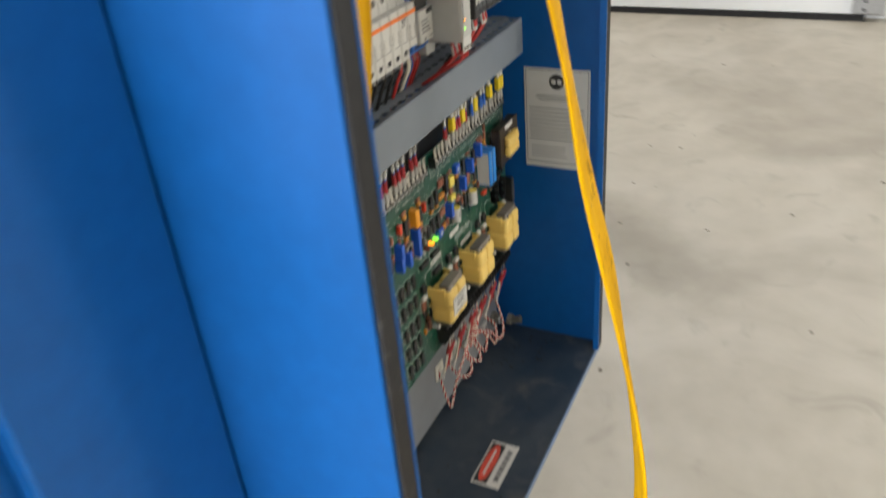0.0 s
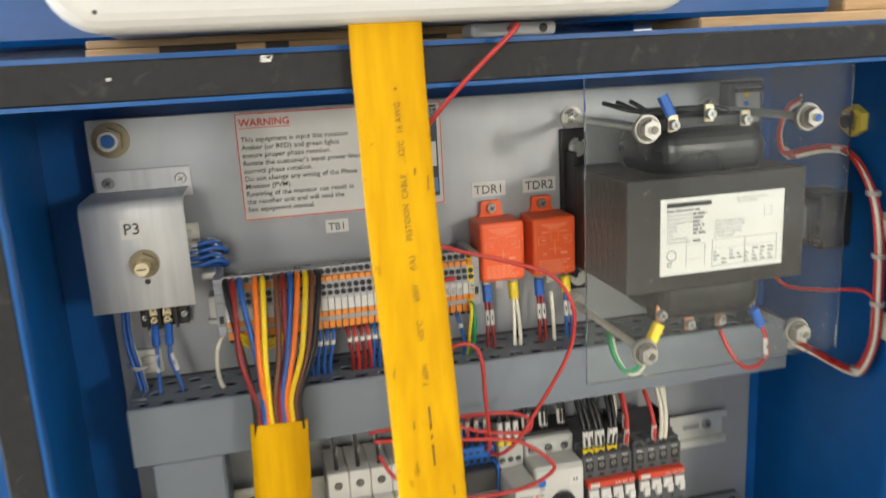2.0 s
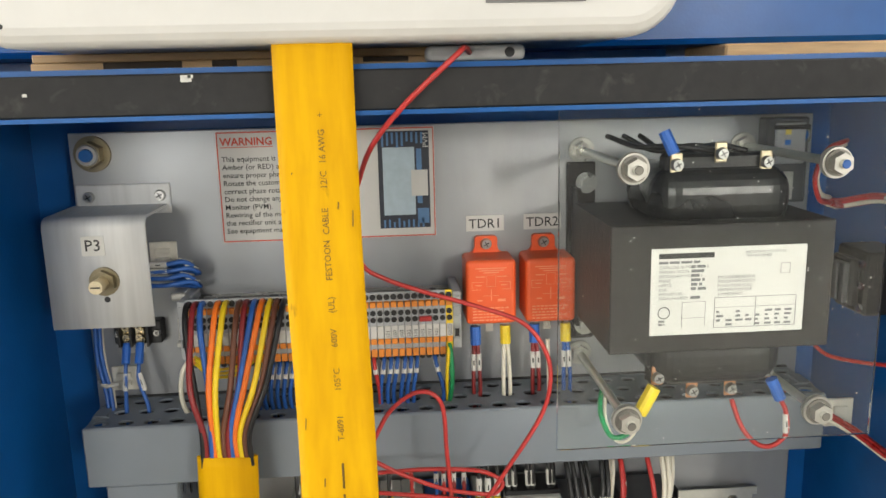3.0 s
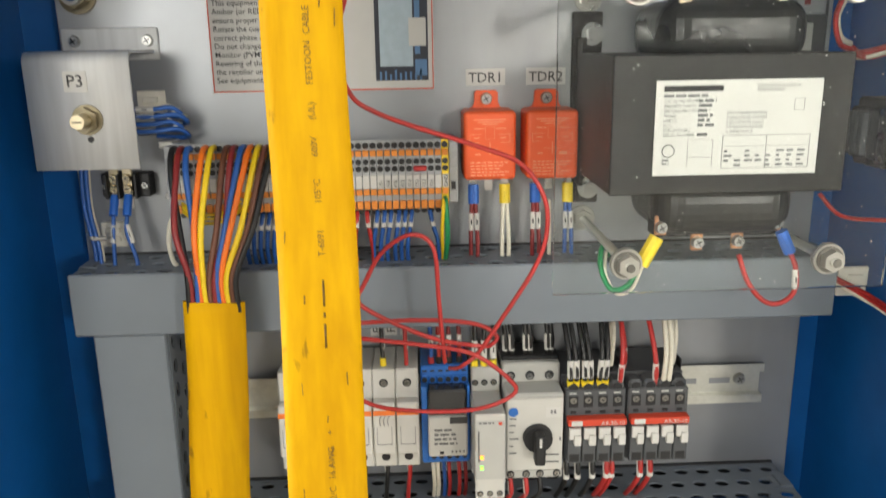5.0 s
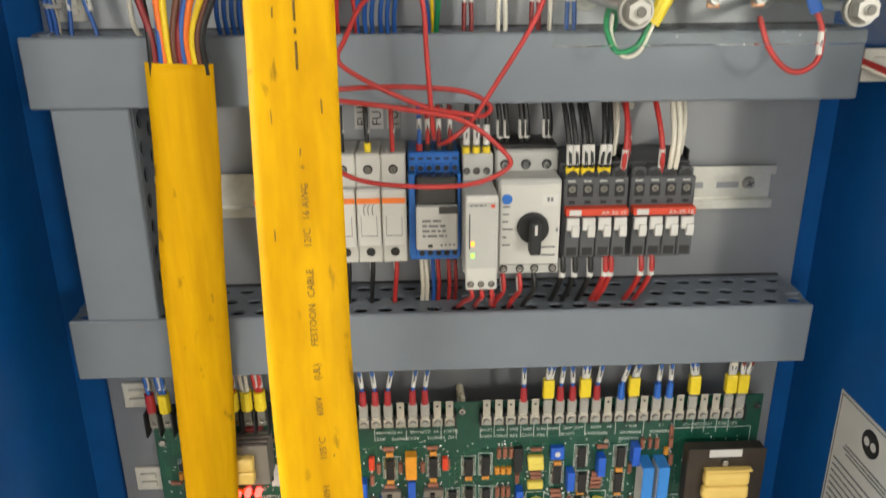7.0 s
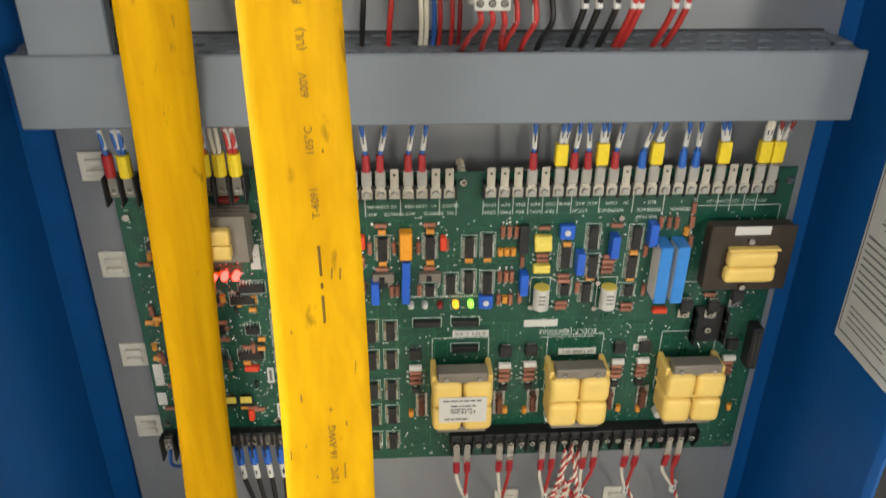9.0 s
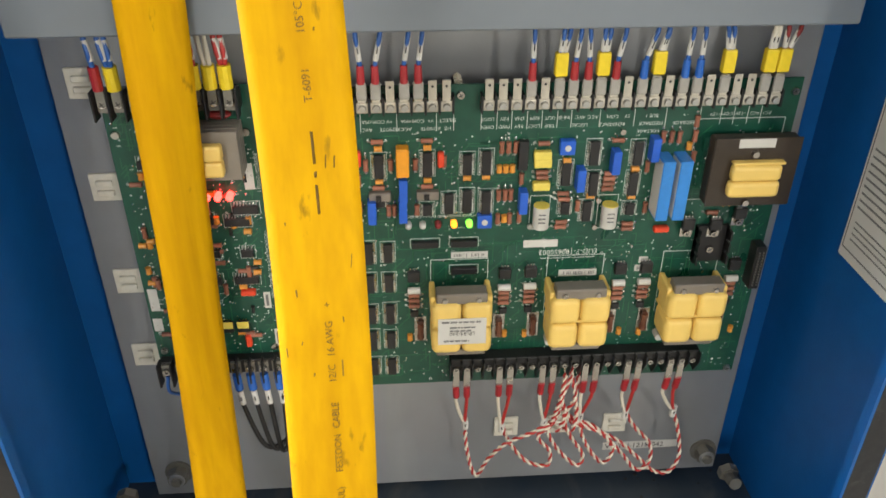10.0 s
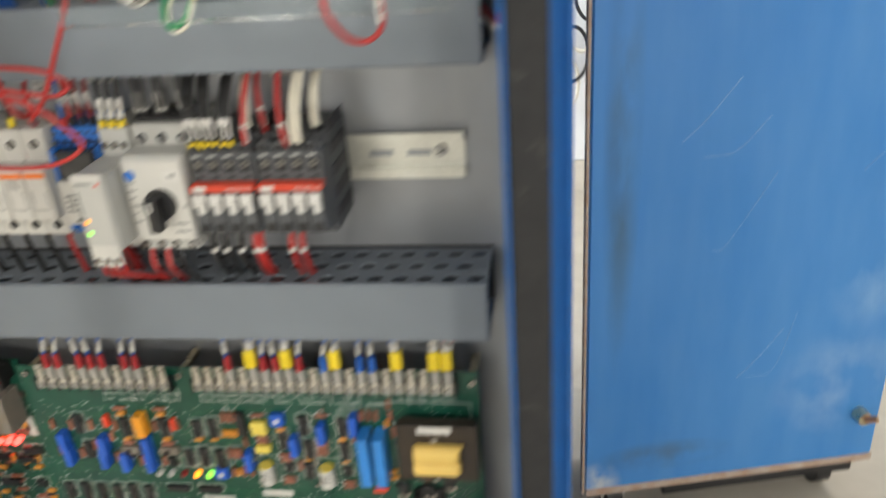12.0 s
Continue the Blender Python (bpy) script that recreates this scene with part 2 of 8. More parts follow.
# ---- the enclosure: walls, rim and floor ----
XL, XR, YF, YB, ZB, ZT = -0.281, 0.3825, -0.173, 0.035, 0.285, 1.305
T = 0.003
enclosure = thing("control_enclosure", "open blue steel control enclosure with black gasket rim", "electrical cabinet", at=(0, 0, 0))
part("side_wall", quick(XL, XL + T, YF, YB, ZB, ZT), BLUE, enclosure)
part("side_wall", quick(XR - T, XR, YF, YB, ZB, ZT), BLUE, enclosure)
part("back_wall", quick(XL + T, XR - T, YB - T, YB, ZB + T, ZT - T), BLUE, enclosure)
part("top_wall", quick(XL + T, XR - T, YF, YB, ZT - T, ZT), BLUE, enclosure)
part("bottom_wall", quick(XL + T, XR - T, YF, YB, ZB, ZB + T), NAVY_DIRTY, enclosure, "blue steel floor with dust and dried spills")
RIM = 0.0255
part("rim_strip", quick(XL + 0.004, XL + RIM, YF - 0.004, YF, ZB + 0.002, ZT - 0.003, bevel=0.001), GASKET, enclosure, "black rubber gasket on the rim")
part("rim_strip", quick(XR - RIM, XR - 0.004, YF - 0.004, YF, ZB + 0.002, ZT - 0.003, bevel=0.001), GASKET, enclosure, "black rubber gasket on the rim")
part("rim_strip", quick(XL + RIM, XR - RIM, YF - 0.004, YF, ZT - RIM, ZT - 0.003, bevel=0.001), GASKET, enclosure, "black rubber gasket on the rim")
part("rim_lip", quick(XL + RIM, XL + RIM + 0.0025, YF - 0.005, YF + 0.004, ZB + T, ZT - RIM), BLUE, enclosure)
part("rim_lip", quick(XR - RIM - 0.0025, XR - RIM, YF - 0.005, YF + 0.004, ZB + T, ZT - RIM), BLUE, enclosure)
part("rim_lip", quick(XL + RIM, XR - RIM, YF - 0.005, YF + 0.004, ZT - RIM - 0.0025, ZT - RIM), BLUE, enclosure)
part("rim_lip", quick(XL + T, XR - T, YF - 0.003, YF, ZB - 0.002, ZB + 0.005, bevel=0.0008), BLUE_EDGE, enclosure, "pale blue lower edge")
part("rim_return", quick(XL + T, XL + RIM, YF, YF + 0.002, ZB + T, ZT - T), BLUE, enclosure)
part("rim_return", quick(XR - RIM, XR - T, YF, YF + 0.002, ZB + T, ZT - T), BLUE, enclosure)
part("rim_return", quick(XL + RIM, XR - RIM, YF, YF + 0.002, ZT - RIM, ZT - T), BLUE, enclosure)

# the large cabinet that carries the enclosure
rectifier = thing("rectifier_cabinet", "tall blue painted steel rectifier cabinet behind the enclosure", "electrical cabinet", at=(0, 0, 0))
part("body", quick(-0.62, 0.396, 0.036, 0.72, 0.0, 1.303, bevel=0.004), BLUE, rectifier)
part("front_panel", quick(-0.466, XL - 0.002, 0.011, 0.034, 0.05, 1.30, bevel=0.003), BLUE, rectifier)
part("upper_body", quick(-0.62, 0.384, -0.040, 0.70, 1.3165, 1.95, bevel=0.004), BLUE, rectifier)
part("upper_base", quick(-0.60, 0.240, 0.045, 0.68, 1.3035, 1.3160), BLUE, rectifier)

# ---- back panel ----
PX0, PX1, PZ0, PZ1 = -0.237, 0.347, 0.303, 1.262
back = thing("mounting_panel", "grey galvanised steel mounting panel bolted inside the enclosure", "mounting panel", at=(0, 0, 0))
part("plate", quick(PX0, PX1, 0.0, 0.003, PZ0, PZ1, bevel=0.0008), ZINC, back)
for bx, bz in ((-0.2195, 1.246), (0.330, 1.246), (-0.2104, 0.336), (0.3304, 0.331)):
    part("washer", rod(bm_(), (bx, 0.0, bz), (bx, -0.0025, bz), 0.0138, 24), WASHER if bz > 1 else DULL_METAL, back)
    part("nut", rod(bm_(), (bx, -0.0025, bz), (bx, -0.0125, bz), 0.0102, 6), WASHER if bz > 1 else DULL_METAL, back)
    part("collar", rod(bm_(), (bx, -0.0125, bz), (bx, -0.0145, bz), 0.0082, 18, 0.0074), GREY_METAL, back)
    # upper ends are coloured blue as a painted reflection of the blue walls
    part("stud_end", rod(bm_(), (bx, -0.0145, bz), (bx, -0.0175, bz), 0.0052, 14, 0.0046), BLUE if bz > 1 else DULL_METAL, back)
    part("stud", rod(bm_(), (bx, 0.031, bz), (bx, 0.0, bz), 0.007, 12), DULL_METAL, back)


# ---- wiring ducts ----
def duct(name, x0, x1, z0, z1, depth, label, holes=True, upright=False):
    """A slotted duct with a smooth cover; the holes are real openings in its side faces."""
    d = thing(name, label, "wiring duct", "grey wiring ducts", at=((x0 + x1) / 2, 0, z0))
    X0, X1, H = x0 - (x0 + x1) / 2, x1 - (x0 + x1) / 2, z1 - z0
    part("cover", quick(X0, X1, -depth, -depth + 0.004, -0.001, H + 0.001, bevel=0.0012), DUCT, d, local=True)
    # back strip and an added lining carry the inside's shade as dark colour
    part("back_strip", quick(X0, X1, -0.004, -0.0005, 0, H), RECESS_SHADE, d, local=True)
    part("inner_lining", quick(X0 + 0.001, X1 - 0.001, -depth + 0.0045, -depth + 0.0055, 0.003, H - 0.003), RECESS_SHADE, d, local=True)

    def holed(u0, u1, v0, v1, place, pitch=0.0185, rows=3):
        b = bm_()
        ru, rv = 0.0060, 0.0046
        nu = max(1, int((u1 - u0) / pitch))
        step_u, step_v = (u1 - u0) / nu, (v1 - v0) / rows
        for j in range(rows):
            odd = j % 2
            v_lo, v_hi = v0 + j * step_v, v0 + (j + 1) * step_v
            if odd:
                for a, c in ((u0, u0 + step_u / 2), (u1 - step_u / 2, u1)):
                    b.faces.new([b.verts.new(place(*q)) for q in ((a, v_lo), (c, v_lo), (c, v_hi), (a, v_hi))])
            for i in range(nu - odd):
                cx, cy = u0 + (i + 0.5 + 0.5 * odd) * step_u, (v_lo + v_hi) / 2
                ins, outs = [], []
                for k in range(12):
                    a = 2 * math.pi * (k + 0.5) / 12
                    ca, sa = math.cos(a), math.sin(a)
                    s = max(abs(ca), abs(sa))
                    outs.append(b.verts.new(place(cx + ca / s * step_u / 2, cy + sa / s * step_v / 2)))
                    ins.append(b.verts.new(place(cx + ca * ru, cy + sa * rv)))
                for k in range(12):
                    b.faces.new((outs[k], outs[(k + 1) % 12], ins[(k + 1) % 12], ins[k]))
        bmesh.ops.remove_doubles(b, verts=b.verts, dist=1e-5)
        bmesh.ops.solidify(b, geom=b.faces[:], thickness=0.0018)
        bmesh.ops.recalc_face_normals(b, faces=b.faces)
        return b

    if upright:
        for x in (X0 + 0.001, X1 - 0.001):
            part("slotted_side", holed(0.0, H, -depth + 0.004, -0.004, lambda u, v: (x, v, u)), DUCT, d, local=True)
    else:
        part("slotted_side", holed(X0, X1, -depth + 0.004, -0.004, lambda u, v: (u, v, H - 0.001)), DUCT, d, local=True)
        part("slotted_side", holed(X0, X1, -depth + 0.004, -0.004, lambda u, v: (u, v, 0.001)), DUCT, d, local=True)
    return d


duct("wiring_duct", -0.2265, 0.3370, 1.0050, 1.0500, 0.067, "long grey plastic slotted wiring duct below the terminal strip")
duct("wiring_duct", -0.2285, 0.3330, 0.7990, 0.8460, 0.067, "long grey plastic slotted wiring duct above the circuit boards")
duct("wiring_duct", -0.2140, -0.1615, 0.8475, 1.0030, 0.066, "short upright grey plastic slotted wiring duct", upright=True)

# ---- flat yellow cables ----
cable = thing("festoon_cable", "flat yellow festoon cable hanging free before the enclosure, scuffed", "cable", "flat yellow cables", at=(0, 0, 0))
def turned(path, angles):
    """The way of a flat cable's width at each point: turned about the upright by degrees given at some heights."""
    ways = []
    for x, y, z in path:
        a = angles[-1][1]
        for (z0, a0), (z1, a1) in zip(angles, angles[1:]):
            if z0 >= z >= z1:
                a = a0 + (a1 - a0) * (z0 - z) / (z0 - z1)
                break
        if z > angles[0][0]:
            a = angles[0][1]
        ways.append((math.cos(math.radians(a)), math.sin(math.radians(a)), 0))
    return ways


C2 = [(-0.033, -0.1850, 1.332), (-0.033, -0.1850, 1.312), (-0.033, -0.1865, 1.285), (-0.0325, -0.1900, 1.25), (-0.032, -0.195, 1.2), (-0.029, -0.208, 1.1), (-0.028, -0.226, 1.0), (-0.026, -0.245, 0.9), (-0.022, -0.262, 0.8), (-0.02, -0.285, 0.7), (-0.02, -0.305, 0.6), (-0.019, -0.322, 0.5), (-0.016, -0.332, 0.4), (-0.008, -0.333, 0.28), (0.0, -0.336, 0.16), (-0.012, -0.342, 0.07), (-0.07, -0.365, 0.018), (-0.2, -0.42, 0.008), (-0.4, -0.5, 0.008)]
TURN_C2 = ((1.1, 0), (1.0, 6), (0.9, 14), (0.8, 4), (0.7, 2), (0.6, 16), (0.5, 26), (0.4, 32), (0.28, 40), (0.16, 65), (0.07, 95), (0.018, 114))
part("sheath", ribbon(bm_(), C2, 0.0430, 0.0062, wide=turned(C2, TURN_C2)), YELLOW, cable)
fan = thing("stripped_cable", "flat yellow cable with its sheath cut back and twelve coloured cores", "cable", "flat yellow cables", at=(0, 0, 0))
C1 = [(-0.1165, -0.094, 1.0375), (-0.1195, -0.093, 0.97), (-0.125, -0.090, 0.9), (-0.128, -0.086, 0.84), (-0.1305, -0.082, 0.8), (-0.1355, -0.078, 0.7), (-0.139, -0.080, 0.6), (-0.142, -0.085, 0.5), (-0.143, -0.095, 0.42), (-0.142, -0.115, 0.35), (-0.142, -0.17, 0.31), (-0.145, -0.21, 0.27), (-0.15, -0.225, 0.18), (-0.16, -0.24, 0.08), (-0.2, -0.30, 0.012), (-0.32, -0.36, 0.008)]
TURN_C1 = ((0.97, 0), (0.9, 12), (0.83, 27), (0.8, 24), (0.7, 37), (0.6, 42), (0.5, 36), (0.35, 18), (0.2, 0), (0.08, -20), (0.012, -60))
part("sheath", ribbon(bm_(), C1, 0.0425, 0.0080, wide=turned(C1, TURN_C1)), YELLOW, fan)


# ---- colours of wires and small parts ----
def plain(name, colour, rough=0.45, metal=0.0):
    return material(name, colour, rough, metal=metal, vary=0.08, grain=200, stain=40)


W = {
    "black": plain("wire_black", (0.012, 0.012, 0.012), 0.4),
    "red": plain("wire_red", (0.44, 0.030, 0.026), 0.35),
    "dark_red": plain("wire_dark_red", (0.22, 0.018, 0.018), 0.4),
    "blue": plain("wire_blue", (0.022, 0.10, 0.36), 0.4),
    "orange": plain("wire_orange", (0.80, 0.17, 0.012), 0.4),
    "yellow": plain("wire_yellow", (0.80, 0.56, 0.012), 0.4),
    "brown": plain("wire_brown", (0.13, 0.045, 0.022), 0.45),
    "white": plain("wire_white", (0.70, 0.66, 0.55), 0.45),
    "green": plain("wire_green", (0.015, 0.25, 0.09), 0.4),
}
SLEEVE = {"red": plain("red_crimp", (0.36, 0.022, 0.028)), "blue": plain("blue_crimp", (0.02, 0.12, 0.48)), "yellow": plain("yellow_crimp", (0.80, 0.60, 0.02))}
TIN = plain("tinned_metal", (0.46, 0.44, 0.41), 0.26, 1.0)
BRASS = plain("pale_brass", (0.60, 0.52, 0.36), 0.32, 1.0)
COPPER = plain("copper", (0.55, 0.30, 0.18), 0.35, 1.0)
ZINC_PLATE = plain("zinc_plate", (0.66, 0.66, 0.60), 0.35, 0.75)
STEEL = plain("bright_steel", (0.46, 0.46, 0.45), 0.34, 1.0)
NUT_STEEL = plain("plated_nut", (0.50, 0.49, 0.45), 0.34, 0.85)
BLUE_BOX_TIP = plain("blue_paint_tip", (0.03, 0.12, 0.40), 0.4)
TERM = plain("terminal_grey", (0.36, 0.37, 0.38), 0.5)
LEVER = plain("terminal_orange", (0.72, 0.24, 0.03), 0.45)
RELAY = material("orange_relay", (0.80, 0.110, 0.024), 0.42, vary=0.06)
RELAY_PRINT = plain("pale_orange_print", (0.85, 0.30, 0.16), 0.6)
SOCKET = plain("blue_socket", (0.022, 0.145, 0.50), 0.40)
SMOKE = plain("smoky_relay", (0.045, 0.045, 0.045), 0.2)
ORANGE_BAND = plain("orange_band", (0.80, 0.19, 0.03), 0.5)
RED_BAND = plain("red_band", (0.62, 0.06, 0.025), 0.5)
CORE_BLACK = material("varnished_core", (0.017, 0.015, 0.014), 0.5, spec=0.35, vary=0.3, grain=40, stain=9)
TAPE = material("black_tape", (0.014, 0.014, 0.014), 0.32, vary=0.3, bump=0.3, bump_scale=90)
TIE = plain("cream_plastic", (0.72, 0.69, 0.60), 0.5)
CABLE_TIE = plain("clear_tie", (0.44, 0.43, 0.40), 0.3)
BRACKET = material("bracket_steel", (0.58, 0.59, 0.59), 0.5, metal=0.2, vary=0.12, grain=30, stain=14, stretch=(6, 1, 0.5))

ACRYLIC = bpy.data.materials.new("clear_acrylic")
ACRYLIC.use_nodes = True
_n = ACRYLIC.node_tree
_b = _n.nodes["Principled BSDF"]
_b.inputs["Base Color"].default_value = (0.93, 0.96, 0.95, 1)
_b.inputs["Roughness"].default_value = 0.04
_b.inputs["IOR"].default_value = 1.3
_b.inputs["Transmission Weight"].default_value = 1.0
_hz = _n.nodes.new("ShaderNodeBsdfDiffuse")
_hz.inputs[0].default_value = (0.72, 0.70, 0.66, 1)
_nz = _n.nodes.new("ShaderNodeTexNoise")
_nz.inputs["Scale"].default_value = 9.0
_nz.inputs["Detail"].default_value = 5.0
_mr = _n.nodes.new("ShaderNodeMapRange")
_mr.inputs[1].default_value, _mr.inputs[2].default_value = 0.35, 0.75
_mr.inputs[3].default_value, _mr.inputs[4].default_value = 0.001, 0.022
_mx = _n.nodes.new("ShaderNodeMixShader")
_tc = _n.nodes.new("ShaderNodeTexCoord")
_mp = _n.nodes.new("ShaderNodeMapping")
_mp.inputs["Scale"].default_value = (1.0, 1.0, 0.35)
_n.links.new(_tc.outputs["Object"], _mp.inputs[0])
_n.links.new(_mp.outputs[0], _nz.inputs["Vector"])
_n.links.new(_nz.outputs[0], _mr.inputs[0])
_n.links.new(_mr.outputs[0], _mx.inputs[0])
_n.links.new(_b.outputs[0], _mx.inputs[1])
_n.links.new(_hz.outputs[0], _mx.inputs[2])
_n.links.new(_mx.outputs[0], _n.nodes["Material Output"].inputs["Surface"])
DUST = plain("dust_speck", (0.75, 0.75, 0.72), 0.8)


def wire(points, r, mat, parent, name="wire", label="", per=6, seg=7):
    return part(name, tube(bm_(), points, r, seg=seg, per=per), mat, parent, label)


def marker(a, b, t0, t1, r, parent, mat=None, name="wire_marker"):
    """A printed white sleeve on the stretch from a to b, with a dark mark."""
    a, b = Vector(a), Vector(b)
    p, q = a.lerp(b, t0), a.lerp(b, t1)
    ob = part(name, rod(bm_(), p, q, r * (0.88 if mat is None else 1.0), 9), mat or LABEL, parent)
    if mat is None:
        m, d = (p + q) / 2, (q - p) * 0.15
        part("print", rod(bm_(), m - d + Vector((0, -r * 0.64, 0)), m + d + Vector((0, -r * 0.64, 0)), r * 0.30, 6), PRINT, ob)
    return ob


def screw(x, y, z, r, parent, mat=None, out=0.003, slot=True, name="screw"):
    """A cross-head screw that faces -y."""
    b = bm_()
    rod(b, (x, y, z), (x, y - out, z), r, 14, r * 0.8)
    ob = part(name, b, mat or STEEL, parent)
    if slot:
        b = bm_()
        a = 0.5
        for k in range(2):
            c, s = math.cos(a + k * math.pi / 2) * r * 0.55, math.sin(a + k * math.pi / 2) * r * 0.55
            tube(b, [(x - c, y - out, z - s), (x + c, y - out, z + s)], r * 0.11, seg=4, smooth=False)
        part("slot", b, BLACK_PL, ob)
    return ob


def plate_label(x0, x1, z0, z1, y, parent, mat=None, name="label", r=0.0008):
    return part(name, quick(x0, x1, y - 0.0006, y, z0, z1), mat or LABEL, parent)


def bars(x0, x1, z_top, count, pitch, height, y, parent, mat=None, rng=None, name="print_line", least=0.55):
    """Rows of unreadable small print as plain bars."""
    rng = rng or random.Random(7)
    for i in range(count):
        z = z_top - i * pitch
        x = x0
        end = x0 + (x1 - x0) * rng.uniform(least, 1.0)
        b = bm_()
        while x < end:
            w = rng.uniform(0.8, 3.2) * height * 1.5
            block(b, x, min(x + w, end), y - 0.0004, y, z - height, z)
            x += w + height * 0.7
        part(name, b, mat or PRINT_GREY, parent)


def tie_mount(x, z, size, name="tie_mount", y=0.0):
    m = thing(name, "cream plastic adhesive cable tie mount on the panel", "cable tie mount", "cable tie mounts", at=(x, y, z - size / 2))
    h = size / 2
    part("pad", quick(x - h, x + h, y - 0.003, y - 0.0002, z - h, z + h, bevel=0.0006), TIE, m)
    b = bm_()
    block(b, x - h * 0.55, x + h * 0.55, y - 0.0062, y - 0.003, z - h * 0.55, z - h * 0.15, bevel=0.0006)
    block(b, x - h * 0.55, x + h * 0.55, y - 0.0062, y - 0.003, z + h * 0.15, z + h * 0.55, bevel=0.0006)
    part("bridge", b, TIE, m)
    return m


# ---- potentiometer bracket ----
p3 = thing("potentiometer_bracket", "folded bare steel bracket carrying a slotted trimmer shaft", "bracket", at=(-0.2, 0, 1.126))
b = bm_()
block(b, -0.235, -0.164, -0.002, -0.0002, 1.199, 1.2225, bevel=0.0007)
part("tab", b, BRACKET, p3)
b = bm_()
fold = [(-0.0002, 1.2065)] + [(-0.054 - 0.008 * math.sin(radians(a)), 1.1985 + 0.008 * math.cos(radians(a))) for a in range(0, 91, 15)] + [(-0.062, 1.126)]
inner = [(-0.060, 1.126)] + [(-0.054 - 0.006 * math.sin(radians(a)), 1.1985 + 0.006 * math.cos(radians(a))) for a in range(90, -1, -15)] + [(-0.0002, 1.2045)]
ends = [[b.verts.new((x, y, z)) for y, z in fold + inner] for x in (-0.2385, -0.1675)]
b.faces.new(ends[0])
b.faces.new(ends[1][::-1])
for k in range(len(ends[0])):
    q = (k + 1) % len(ends[0])
    b.faces.new((ends[0][k], ends[1][k], ends[1][q], ends[0][q])).smooth = 0 < k < 8
bmesh.ops.recalc_face_normals(b, faces=b.faces)
part("folded_face", b, BRACKET, p3)
for sx in (-0.2255, -0.1718):
    screw(sx, -0.002, 1.213, 0.0046, p3)
part("shaft_nut", rod(rod(bm_(), (-0.199, -0.062, 1.1607), (-0.199, -0.0635, 1.1607), 0.0105, 20), (-0.199, -0.0635, 1.1607), (-0.199, -0.068, 1.1607), 0.0088, 6), WASHER, p3, "dull brass hexagon nut")
sh = part("shaft", rod(bm_(), (-0.199, -0.068, 1.1607), (-0.199, -0.081, 1.1607), 0.0048, 16), BRASS, p3)
part("slot", block(bm_(), -0.2022, -0.1958, -0.0815, -0.0811, 1.1602, 1.1612), BLACK_PL, sh)
part("hole", rod(bm_(), (-0.1985, -0.0615, 1.1472), (-0.1985, -0.0623, 1.1472), 0.0022, 12), BLACK_PL, p3)
pl = plate_label(-0.2122, -0.1965, 1.1795, 1.1935, -0.0622, p3)
lettering("P3", -0.2044, -0.0630, 1.1830, 0.0116, pl, align="CENTER", bold=0.00008)
part("potentiometer", rod(bm_(), (-0.199, -0.060, 1.1607), (-0.199, -0.045, 1.1607), 0.011, 18), BLACK_PL, p3)

# black two-pole terminal under the bracket
tb3 = thing("barrier_terminal", "black two-pole barrier terminal block with blue lugs", "terminal block", at=(-0.196, 0, 1.097))
part("base", quick(-0.2148, -0.178, -0.012, -0.0002, 1.097, 1.1155, bevel=0.001), BLACK_PL, tb3)
for x in (-0.2148 + 0.006, -0.2, -0.178 - 0.009):
    part("barrier", quick(x - 0.0008, x + 0.0008, -0.020, -0.012, 1.097, 1.1155), BLACK_PL, tb3)
for i, x in enumerate((-0.2043, -0.1942)):
    part("clamp", quick(x - 0.0036, x + 0.0036, -0.0145, -0.012, 1.099, 1.119, bevel=0.0005), BRASS, tb3)
    screw(x, -0.0145, 1.112, 0.0034, tb3, BRASS)
    screw(x, -0.0145, 1.104, 0.0034, tb3, BRASS)
    x2 = (-0.2051, -0.1885)[i]
    marker((x, -0.016, 1.099), (x, -0.024, 1.085), 0, 1, 0.0032, tb3, SLEEVE["blue"], "crimp")
    wire([(x, -0.024, 1.085), (x, -0.028, 1.072), (x2, -0.03, 1.052), (x2, -0.032, 1.035)], 0.0016, W["blue"], tb3)
    marker((x, -0.026, 1.079), (x2, -0.03, 1.06), 0.05, 0.75, 0.0022, tb3)
for x in (-0.211, -0.1815):
    screw(x, -0.012, 1.106, 0.003, tb3)
tag3 = thing("terminal_tag", "small white printed terminal tag on the panel", "label", at=(-0.2, 0, 1.08))
part("card", quick(-0.2115, -0.196, -0.0008, -0.0002, 1.086, 1.095), LABEL, tag3)
tie_mount(-0.2135, 1.0655, 0.02)
bundle = thing("wire_bundle", "bundle of blue and white wires tied beside the terminal", "wiring", "wire bundles", at=(-0.222, 0, 1.04))
for i in range(4):
    dx, dy = (i % 2) * 0.0034, (i // 2) * 0.0034
    wire([(-0.2262 + dx, -0.014 - dy, 1.124), (-0.2268 + dx, -0.016 - dy, 1.09), (-0.2215 + dx, -0.02 - dy, 1.06), (-0.2175 + dx, -0.03 - dy, 1.036)], 0.0017, W["white" if i == 1 else "blue"], bundle)
part("tie", tube(bm_(), [(-0.2285, -0.015, 1.0685), (-0.222, -0.0235, 1.0675), (-0.214, -0.018, 1.0665)], 0.0018), CABLE_TIE, bundle)

